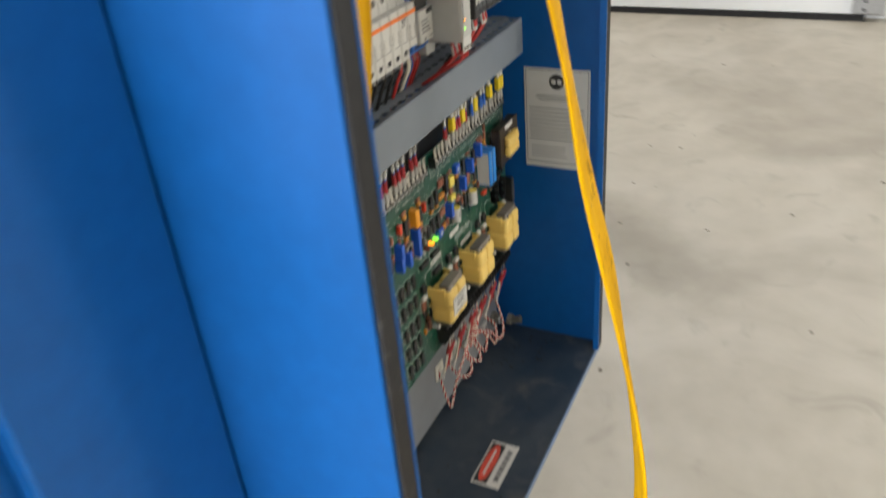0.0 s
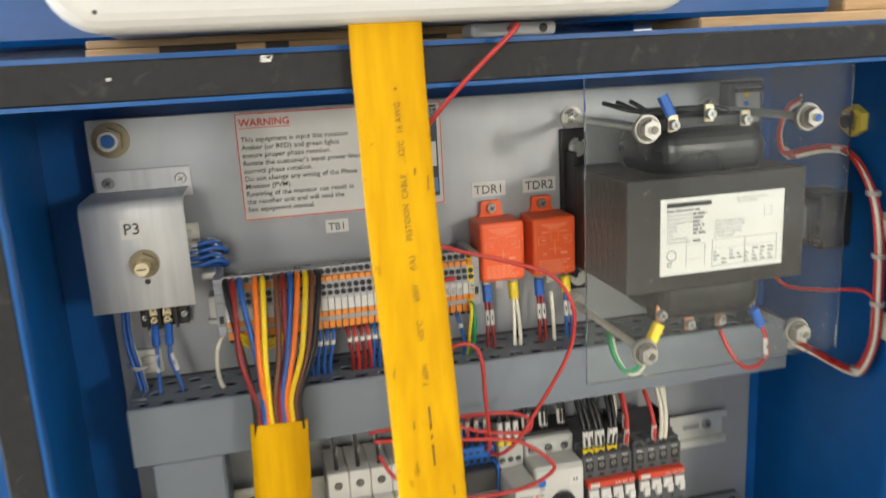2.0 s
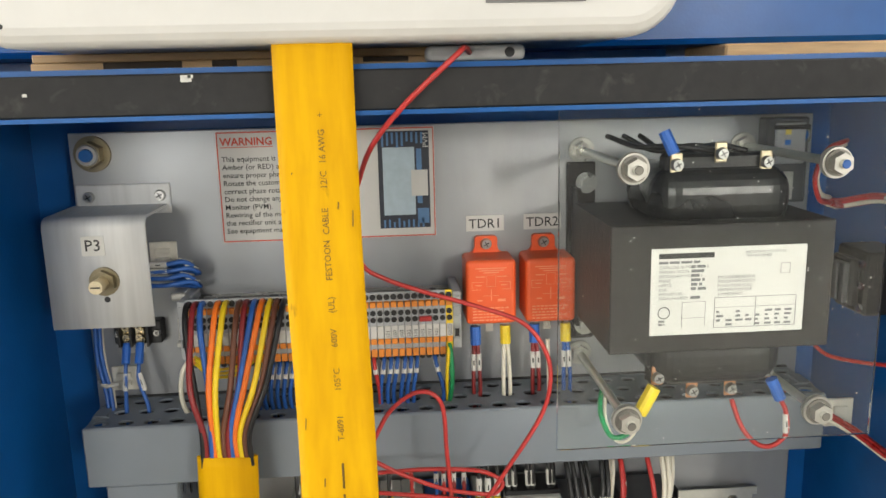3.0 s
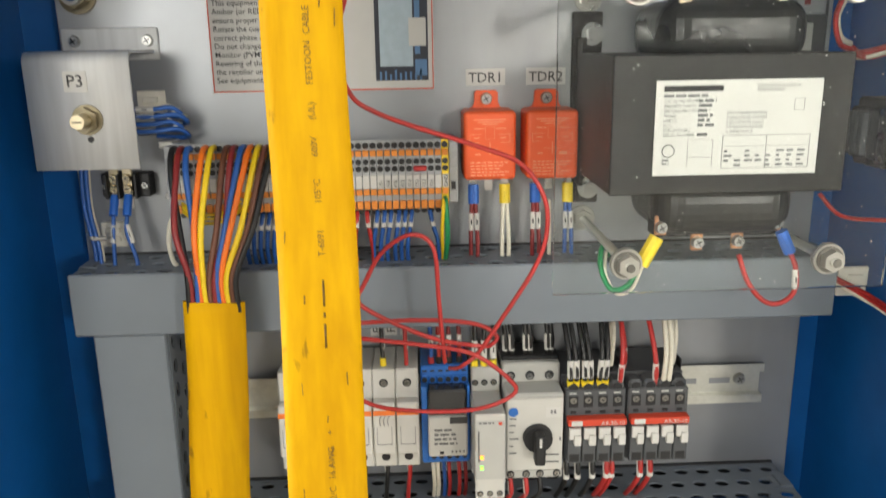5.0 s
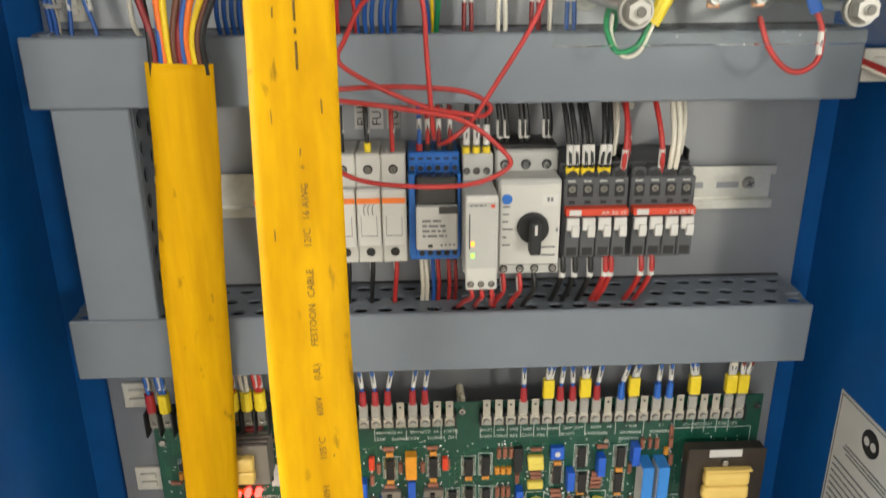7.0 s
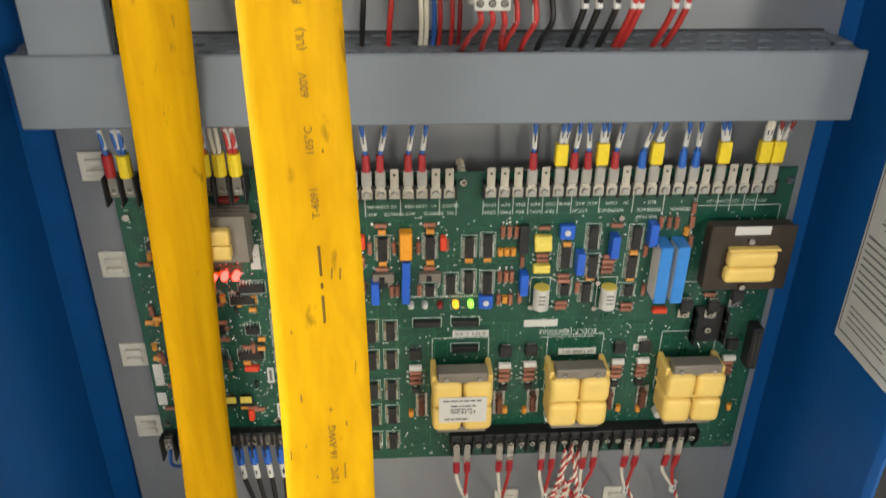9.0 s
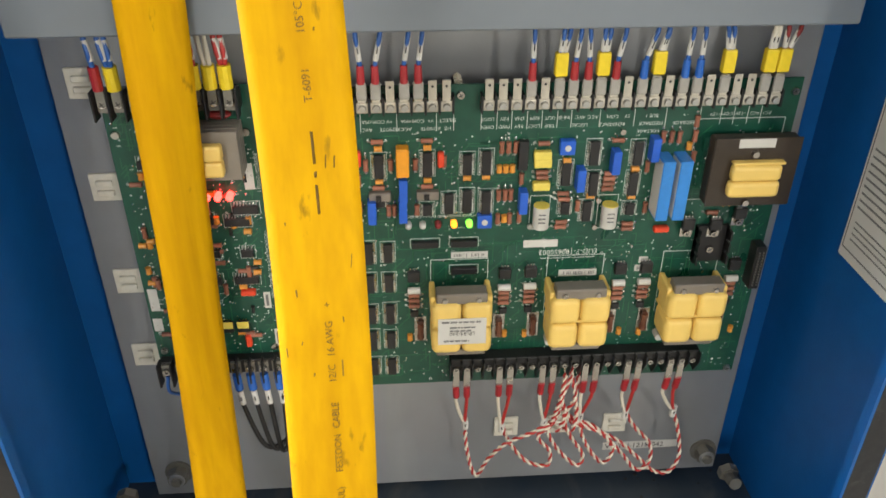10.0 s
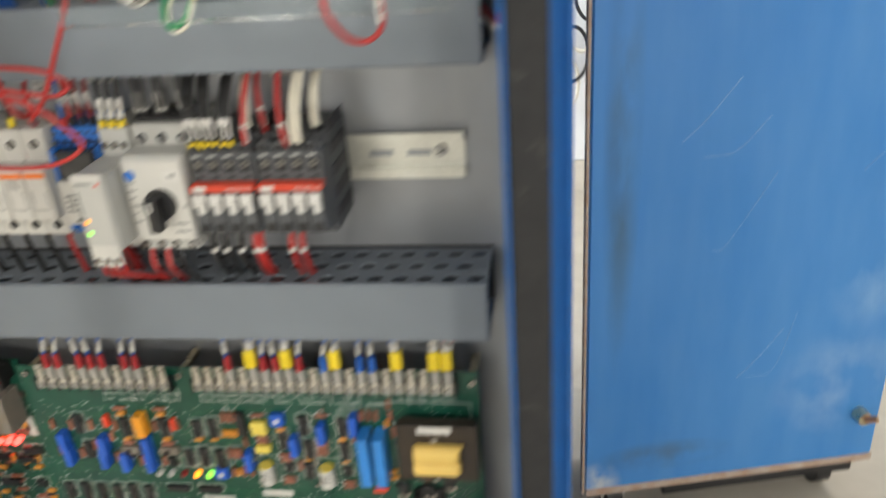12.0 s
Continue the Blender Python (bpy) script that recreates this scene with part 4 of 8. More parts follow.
guard = thing("acrylic_guard", "clear dusty acrylic guard sheet on four long steel studs", "guard", at=(0.22, 0, 1.05))
pane = part("pane", quick(0.111, 0.328, -0.1385, -0.1355, 1.0500, 1.2760, bevel=0.0004), ACRYLIC, guard, "clear acrylic sheet with dust specks")
pane.visible_shadow = False
for x, z in ((0.158, 1.238), (0.2895, 1.238), (0.158, 1.0698), (0.2895, 1.0698)):
    part("stud", rod(bm_(), (x, -0.001, z), (x, -0.150, z), 0.0031, 14), ZINC_PLATE, guard)
    part("stud_end", rod(bm_(), (x, -0.150, z), (x, -0.1508, z), 0.0030, 12, 0.0024), DULL_METAL if x < 0.2 or z < 1.1 else BLUE_BOX_TIP, guard)
    for y0, y1 in ((-0.1387, -0.1399), (-0.1353, -0.1341), (-0.001, -0.0022)):
        part("washer", rod(bm_(), (x, y0, z), (x, y1, z), 0.0104, 28, 0.0100), NUT_STEEL, guard)
    part("lock_ring", rod(bm_(), (x, -0.1399, z), (x, -0.1412, z), 0.0086, 24), DULL_METAL, guard)
    part("nut", rod(bm_(), (x, -0.1412, z), (x, -0.1472, z), 0.0074, 6, 0.0070), NUT_STEEL, guard)
    part("nut", rod(bm_(), (x, -0.1341, z), (x, -0.1290, z), 0.0074, 6), NUT_STEEL, guard)
    part("nut", rod(bm_(), (x, -0.0022, z), (x, -0.0085, z), 0.0074, 6), NUT_STEEL, guard)
rng = random.Random(11)
b = bm_()
for k in range(130):
    x, z = 0.113 + 0.213 * rng.random() ** 0.6, rng.uniform(1.052, 1.274)
    r = rng.uniform(0.00015, 0.0005) * (1.4 if rng.random() < 0.12 else 1)
    rod(b, (x, -0.1385, z), (x, -0.13865, z), r, 5)
tagged(part("dust", b, DUST, guard), kind="stuff")

# ---- loose red lead that loops before the ducts ----
lead = thing("loose_lead", "long thin red lead looping loosely before the ducts", "wire", at=(0.03, -0.11, 0.96))
wire([(0.0560, -0.142, 1.3105), (0.0500, -0.172, 1.3125), (0.0440, -0.187, 1.3080), (0.0155, -0.187, 1.2826), (-0.0035, -0.172, 1.2595), (-0.0134, -0.140, 1.235), (-0.022, -0.125, 1.205), (-0.0145, -0.114, 1.1777), (0.0004, -0.11, 1.1663), (0.0259, -0.11, 1.1563), (0.0629, -0.11, 1.1441), (0.093, -0.112, 1.1318), (0.1083, -0.115, 1.1101), (0.1105, -0.115, 1.0863), (0.103, -0.115, 1.0624), (0.0816, -0.112, 1.026), (0.0656, -0.110, 1.0011), (0.053, -0.108, 0.9895), (0.0460, -0.095, 0.983)], 0.0016, W["red"], lead, "lead", per=8)
wire([(0.0430, -0.09, 0.986), (0.0417, -0.108, 0.9977), (0.0385, -0.112, 1.04), (0.0354, -0.112, 1.0767), (0.0203, -0.112, 1.086), (0.0008, -0.112, 1.0738), (-0.0115, -0.110, 1.052), (-0.016, -0.11, 1.043), (-0.0122, -0.11, 1.0356), (0.0107, -0.11, 1.0222), (0.038, -0.11, 1.0107), (0.0657, -0.11, 1.0054), (0.0747, -0.105, 1.004), (0.0787, -0.10, 1.0091), (0.0627, -0.10, 1.0183), (0.0266, -0.10, 1.0218), (-0.0132, -0.1, 1.0211), (-0.05, -0.09, 1.015)], 0.0016, W["red"], lead, "lead", per=8)
wire([(-0.05, -0.115, 1.02), (-0.0125, -0.12, 1.0169), (0.0259, -0.12, 1.0113), (0.0608, -0.12, 1.0037), (0.0863, -0.12, 0.9836), (0.0883, -0.12, 0.9728), (0.0644, -0.12, 0.9629), (0.0248, -0.12, 0.9624), (-0.0105, -0.118, 0.9682), (-0.035, -0.11, 0.985), (-0.045, -0.1, 1.0)], 0.0016, W["red"], lead, "lead", per=8)

# wires lying inside the ducts, seen through the slots
for z0, z1, xa, xb in ((1.0050, 1.0500, -0.22, 0.33), (0.7990, 0.8460, -0.222, 0.326)):
    run = thing("duct_wiring", "mixed wires lying inside the wiring duct", "wiring", "wires inside the ducts", at=(0, -0.03, z0))
    rng = random.Random(int(z0 * 100))
    for k in range(16):
        y, z = -0.012 - 0.0028 * k, z0 + rng.uniform(0.008, 0.030)
        col = rng.choice(("black", "black", "blue", "dark_red", "white", "blue", "black", "red"))
        wire([(xa + (xb - xa) * q / 7, y + rng.uniform(-0.003, 0.003), z + rng.uniform(-0.005, 0.005)) for q in range(8)], 0.0018, W[col], run, per=4, seg=5)

# ---- DIN rail and its devices ----
rail = thing("din_rail", "long zinc-plated slotted DIN rail screwed to the panel", "mounting rail", at=(0.08, 0, 0.906))
b = bm_()
hat = [(-0.0095, 0.9415), (-0.0095, 0.9345), (-0.0015, 0.9345), (-0.0015, 0.9135), (-0.0095, 0.9135), (-0.0095, 0.9065), (-0.0085, 0.9065), (-0.0085, 0.9125), (-0.0003, 0.9125), (-0.0003, 0.9355), (-0.0085, 0.9355), (-0.0085, 0.9415)]
ends = [[b.verts.new((x, y, z)) for y, z in hat] for x in (-0.1755, 0.3155)]
b.faces.new(ends[0])
b.faces.new(ends[1][::-1])
for k in range(len(hat)):
    q = (k + 1) % len(hat)
    b.faces.new((ends[0][k], ends[1][k], ends[1][q], ends[0][q]))
bmesh.ops.recalc_face_normals(b, faces=b.faces)
part("profile", b, ZINC_PLATE, rail)
for x in (0.252, 0.281, -0.145):
    part("slot", quick(x - 0.009, x + 0.009, -0.0018, -0.0014, 0.9215, 0.9265, bevel=0.0002), ZINC, rail)
screw(0.2976, -0.0016, 0.9255, 0.0052, rail, out=0.004)
screw(-0.145, -0.0016, 0.924, 0.0052, rail, out=0.004)


def fuse_holder(i):
    x0 = -0.0835 + i * 0.01785
    x1, xc = x0 + 0.0175, x0 + 0.00875
    f = thing("fuse_holder", "off-white modular fuse holder with an orange stripe", "fuse holder", "fuse holders on the rail", at=(xc, 0, 0.896))
    b = bm_()
    block(b, x0, x1, -0.046, -0.009, 0.885, 0.9690, bevel=0.001)
    block(b, x0, x1, -0.060, -0.046, 0.8885, 0.9705, bevel=0.001)
    part("body", b, WHITE_PL, f)
    b = block(bm_(), x0 + 0.0003, x1 - 0.0003, -0.0705, -0.060, 0.9045, 0.9475, bevel=0.0012)
    lev = part("lever", b, WHITE_PL, f)
    part("stripe", quick(x0 + 0.0004, x1 - 0.0004, -0.0709, -0.0705, 0.9375, 0.9415), ORANGE_BAND, lev)
    b = bm_()
    for z0, z1, a0, a1 in ((0.913, 0.9135, 0.003, 0.0145), (0.9135, 0.928, 0.003, 0.0034), (0.9135, 0.928, 0.0141, 0.0145)):
        block(b, x0 + a0, x0 + a1, -0.0708, -0.0705, z0, z1)
    if i in (0, 4):
        for k in range(3):
            tube(b, [(xc - 0.003 + k * 0.003, -0.0708, 0.929), (xc - 0.0035 + k * 0.003, -0.0708, 0.934), (xc - 0.002 + k * 0.003, -0.0708, 0.937)], 0.0004, seg=4)
    part("print", b, PRINT_GREY, lev)
    part("screw_hole", rod(bm_(), (xc, -0.0595, 0.9595), (xc, -0.0603, 0.9595), 0.0034, 16), BLACK_PL, f)
    screw(xc, -0.0603, 0.9592, 0.0024, f, DULL_METAL, out=0.0004)
    part("screw_hole", rod(bm_(), (xc, -0.0595, 0.8970), (xc, -0.0603, 0.8970), 0.0034, 16), BLACK_PL, f)
    top = ("black", "black", "black", "black", "black", "red")[i]
    wire([(xc, -0.052, 0.965), (xc - 0.0005, -0.052, 0.992), (xc - 0.001, -0.045, 1.01)], 0.0017, W[top], f)
    marker((xc, -0.052, 0.984), (xc - 0.001, -0.0495, 0.998), 0, 1, 0.0023, f)
    if i == 4:
        part("ferrule", rod(bm_(), (xc, -0.052, 0.9695), (xc, -0.052, 0.977), 0.0025, 8), SLEEVE["yellow"], f)
    bot = ("black", "black", "black", "black", "black", "red")[i]
    wire([(xc, -0.05, 0.897), (xc + 0.0005, -0.052, 0.880), (xc - 0.001, -0.045, 0.862), (xc - 0.003, -0.035, 0.835)], 0.0019, W[bot], f)
    marker((xc, -0.051, 0.889), (xc + 0.0003, -0.0515, 0.880), 0, 1, 0.0024, f)


for i in range(6):
    fuse_holder(i)
for k, x in enumerate((-0.010, 0.0015, 0.0145)):
    tag = thing("circuit_tag", "white upright printed tag above the fuse holders", "label", "fuse tags", at=(x, 0, 0.985))
    part("card", quick(x - 0.0052, x + 0.0052, -0.0009, -0.0003, 0.9735, 1.0045), LABEL, tag)
    on(tag, lettering("FU1", 0, 0, 0, 0.0100, tag, m=pose(x + 0.0036, -0.0011, 0.9760, 90, -90, 0)))

tag = thing("circuit_tag", "white tag lettered CR3 above the relay socket", "label", "fuse tags", at=(0.043, 0, 0.985))
part("card", quick(0.0300, 0.0560, -0.0009, -0.0003, 0.9850, 0.9985), LABEL, tag)
on(tag, lettering("CR3", 0.0430, -0.0011, 0.9876, 0.0112, tag, align="CENTER"))

# blue relay socket with its smoky relay
sock = thing("relay_socket", "blue relay socket holding a smoky relay and white module", "relay", at=(0.045, 0, 0.893))
b = bm_()
block(b, 0.0250, 0.0622, -0.036, -0.009, 0.886, 0.9680, bevel=0.001)
block(b, 0.0250, 0.0622, -0.052, -0.036, 0.950, 0.9690, bevel=0.001)
block(b, 0.0250, 0.0300, -0.062, -0.036, 0.893, 0.956, bevel=0.0006)
block(b, 0.0600, 0.0625, -0.062, -0.036, 0.893, 0.956, bevel=0.0006)
block(b, 0.0255, 0.0618, -0.058, -0.036, 0.8890, 0.900, bevel=0.001)
part("base", b, SOCKET, sock)
for k in range(6):
    x = 0.0281 + k * 0.0061
    part("entry_rim", quick(x - 0.0027, x + 0.0027, -0.0535, -0.0520, 0.9545, 0.9615, bevel=0.0006), SOCKET, sock)
    part("wire_entry", rod(bm_(), (x, -0.0530, 0.9580), (x, -0.0538, 0.9580), 0.0021, 12), BLACK_PL, sock)
    part("wire_entry", rod(bm_(), (x, -0.0575, 0.8945), (x, -0.0583, 0.8945), 0.0021, 12), BLACK_PL, sock)
    part("release_slot", quick(x - 0.0018, x + 0.0018, -0.0524, -0.0518, 0.9640, 0.9655), BLACK_PL, sock)
part("relay", quick(0.0305, 0.0595, -0.066, -0.036, 0.922, 0.9545, bevel=0.0015), SMOKE, sock)
mod = part("module", quick(0.0300, 0.0600, -0.0705, -0.036, 0.9010, 0.9345, bevel=0.0012), WHITE_PL, sock, "white plug-in module with grey print")
part("module_notch", quick(0.0465, 0.0598, -0.0709, -0.0705, 0.9290, 0.9343), SMOKE, mod)
bars(0.0345, 0.056, 0.9245, 4, 0.0038, 0.0017, -0.0705, mod, PRINT_GREY, random.Random(21))
b = bm_()
block(b, 0.0385, 0.0418, -0.0709, -0.0705, 0.9035, 0.9058)
for k in range(4):
    block(b, 0.0475 + k * 0.003, 0.0487 + k * 0.003, -0.0709, -0.0705, 0.9048, 0.906)
part("print", b, PRINT, mod)
for k, (x, c) in enumerate(((0.0335, "blue"), (0.0395, "red"), (0.0475, "dark_red"), (0.0555, "dark_red"))):
    wire([(x, -0.046, 0.966), (x, -0.047, 0.986), (x - 0.001, -0.042, 1.01)], 0.0017, W[c], sock)
    part("ferrule", rod(bm_(), (x, -0.046, 0.9665), (x, -0.0463, 0.9745), 0.0025, 8), SLEEVE["red"] if c == "blue" else W["black"], sock)
    marker((x, -0.0465, 0.981), (x, -0.047, 0.9925), 0, 1, 0.0022, sock)
for k, (x, c) in enumerate(((0.033, "white"), (0.0365, "white"), (0.0415, "blue"), (0.0455, "red"), (0.0535, "red"), (0.0585, "dark_red"))):
    wire([(x, -0.046, 0.893), (x + 0.001, -0.050, 0.876), (x + 0.0015, -0.042, 0.858), (x, -0.032, 0.835)], 0.0017, W[c], sock)
    if c != "white":
        marker((x, -0.047, 0.889), (x + 0.001, -0.0495, 0.877), 0, 1, 0.0022, sock)

# narrow grey monitoring relay
mon = thing("monitoring_relay", "narrow light grey monitoring relay with two lit indicators", "relay", at=(0.0735, 0, 0.883))
b = bm_()
block(b, 0.0640, 0.0858, -0.058, -0.009, 0.878, 0.9690, bevel=0.001)
block(b, 0.0632, 0.0858, -0.101, -0.058, 0.894, 0.9500, bevel=0.0012)
part("case", b, GREY_PL, mon)
part("front", quick(0.0633, 0.0850, -0.1030, -0.101, 0.8835, 0.9520, bevel=0.001), WHITE_PL, mon)
part("grey_field", quick(0.0640, 0.0843, -0.1034, -0.1030, 0.9000, 0.9470), GREY_PL, mon)
part("slot", quick(0.0655, 0.0663, -0.1037, -0.1034, 0.914, 0.939), RECESS_SHADE, mon)
bars(0.066, 0.078, 0.9458, 1, 0.003, 0.0012, -0.1034, mon, PRINT_GREY, random.Random(4), least=0.9)
part("corner_mark", block(bm_(), 0.0802, 0.0828, -0.1037, -0.1034, 0.9435, 0.9458), RED_BAND, mon)
AMBER_LED, GREEN_LED, RED_LED, YEL_LED = glow("lit_amber", (1.0, 0.33, 0.02), 2.2), glow("lit_green", (0.30, 1.0, 0.08), 1.6), glow("lit_red", (1.0, 0.04, 0.03), 9), glow("lit_yellow", (1.0, 0.75, 0.05), 4)
part("indicator", quick(0.0668, 0.0692, -0.1040, -0.1034, 0.9165, 0.9195, bevel=0.0002), AMBER_LED, mon)
part("indicator", quick(0.0668, 0.0692, -0.1040, -0.1034, 0.9080, 0.9110, bevel=0.0002), GREEN_LED, mon)
for k in range(3):
    x = 0.0668 + k * 0.0072
    part("screw_hole", rod(bm_(), (x, -0.1025, 0.888), (x, -0.1033, 0.888), 0.0024, 12), RECESS_SHADE, mon)
    screw(x, -0.1033, 0.888, 0.0018, mon, TIN, out=0.0006)
    part("screw_hole", rod(bm_(), (x, -0.0575, 0.9565), (x, -0.0583, 0.9565), 0.0026, 12), RECESS_SHADE, mon)
    screw(x, -0.0583, 0.9563, 0.0019, mon, TIN, out=0.0006)
for k in range(3):
    x = 0.0668 + k * 0.0072
    part("ferrule", rod(bm_(), (x, -0.054, 0.9635), (x, -0.054, 0.9735), 0.0028, 8), SLEEVE["yellow"], mon)
    wire([(x, -0.053, 0.972), (x + 0.0005, -0.050, 0.996), (x + 0.001, -0.042, 1.014)], 0.0018, W["black"], mon)
    marker((x, -0.0532, 0.9745), (x + 0.0003, -0.0512, 0.9885), 0, 1, 0.0028, mon)
    wire([(x, -0.096, 0.884), (x + 0.0015, -0.097, 0.876), (x - 0.003 * (1 - k), -0.075, 0.862), (x - 0.006 * (1 - k), -0.05, 0.846)], 0.0018, W["red"], mon)

# motor protection switch
mp = thing("motor_switch", "light grey motor protection switch with black rotary knob", "switch", at=(0.1095, 0, 0.887))
b = bm_()
block(b, 0.0878, 0.1330, -0.046, -0.009, 0.883, 0.9700, bevel=0.001)
block(b, 0.0878, 0.1330, -0.056, -0.046, 0.886, 0.9705, bevel=0.0015)
block(b, 0.0878, 0.1317, -0.080, -0.056, 0.8925, 0.956, bevel=0.0015)
part("case", b, GREY_PL, mp)
face = part("face", quick(0.0885, 0.1312, -0.0820, -0.080, 0.8935, 0.953, bevel=0.0008), WHITE_PL, mp)
for x in (0.0945, 0.1095, 0.1245):
    part("screw_hole", rod(bm_(), (x, -0.0555, 0.9605), (x, -0.0563, 0.9605), 0.0036, 16), RECESS_SHADE, mp)
for x in (0.092, 0.104, 0.1145, 0.1275):
    part("screw_hole", rod(bm_(), (x, -0.0795, 0.8895), (x, -0.0803, 0.8895), 0.0030, 14), RECESS_SHADE, mp)
for x in (0.0945, 0.1095, 0.1245):
    screw(x, -0.0563, 0.9598, 0.0024, mp, out=0.0006)
for x in (0.092, 0.104, 0.1145, 0.1275):
    screw(x, -0.0803, 0.8895, 0.0021, mp, TIN, out=0.0008)
part("foot_strip", quick(0.0880, 0.1318, -0.0798, -0.056, 0.8855, 0.8930, bevel=0.001), GREY_PL, mp)
kn = part("knob", rod(bm_(), (0.1119, -0.082, 0.9216), (0.1119, -0.087, 0.9216), 0.0112, 28, 0.0108), BLACK_PL, mp)
part("grip", quick(0.1080, 0.1158, -0.0985, -0.087, 0.9060, 0.9300, bevel=0.0016, seg=2), BLACK_PL, kn)
part("pointer", quick(0.1110, 0.1128, -0.0990, -0.0984, 0.9215, 0.9285), LABEL, kn)
part("round_badge", rod(bm_(), (0.0935, -0.0822, 0.9425), (0.0935, -0.0826, 0.9425), 0.0037, 20), SOCKET, face)
b = bm_()
rng = random.Random(9)
for z in (0.9365, 0.931, 0.9255, 0.92, 0.914, 0.908):
    block(b, 0.0905, 0.0905 + rng.uniform(0.003, 0.008), -0.0824, -0.082, z, z + 0.001)
for z in (0.906, 0.9):
    block(b, 0.1185, 0.1285, -0.0824, -0.082, z, z + 0.0011)
block(b, 0.1215, 0.1232, -0.0824, -0.082, 0.9405, 0.9435)
block(b, 0.1240, 0.1257, -0.0824, -0.082, 0.9405, 0.9435)
block(b, 0.1285, 0.1298, -0.0824, -0.082, 0.918, 0.921)
part("print", b, PRINT_GREY, face)
part("window", quick(0.1180, 0.1295, -0.0823, -0.082, 0.9375, 0.9460), LABEL, face)
for k, x in enumerate((0.0915, 0.0965, 0.1075, 0.1110, 0.1245, 0.1275)):
    wire([(x, -0.045, 0.972), (x, -0.046, 0.988), (x - 0.003, -0.040, 1.014)], 0.0020, W["black"], mp)
    marker((x, -0.0455, 0.9775), (x - 0.0006, -0.0452, 0.9905), 0, 1, 0.0027, mp)
part("top_cover", quick(0.0882, 0.1326, -0.050, -0.02, 0.9702, 0.9740, bevel=0.0010), BLACK_PL, mp)
for k, (x, c) in enumerate(((0.092, "red"), (0.104, "red"), (0.1145, "black"))):
    wire([(x, -0.074, 0.887), (x + 0.001, -0.077, 0.872), (x - 0.003, -0.062, 0.856), (x - 0.004, -0.045, 0.84)], 0.0019, W[c], mp)
    if c == "red":
        marker((x, -0.075, 0.8815), (x + 0.0008, -0.0765, 0.871), 0, 1, 0.0024, mp)


for ob in list(scene.objects):
    if ob.parent is None and ob.name.split(".")[0] in ("fuse_holder", "relay_socket", "monitoring_relay", "motor_switch"):
        ob.location.z -= 0.002


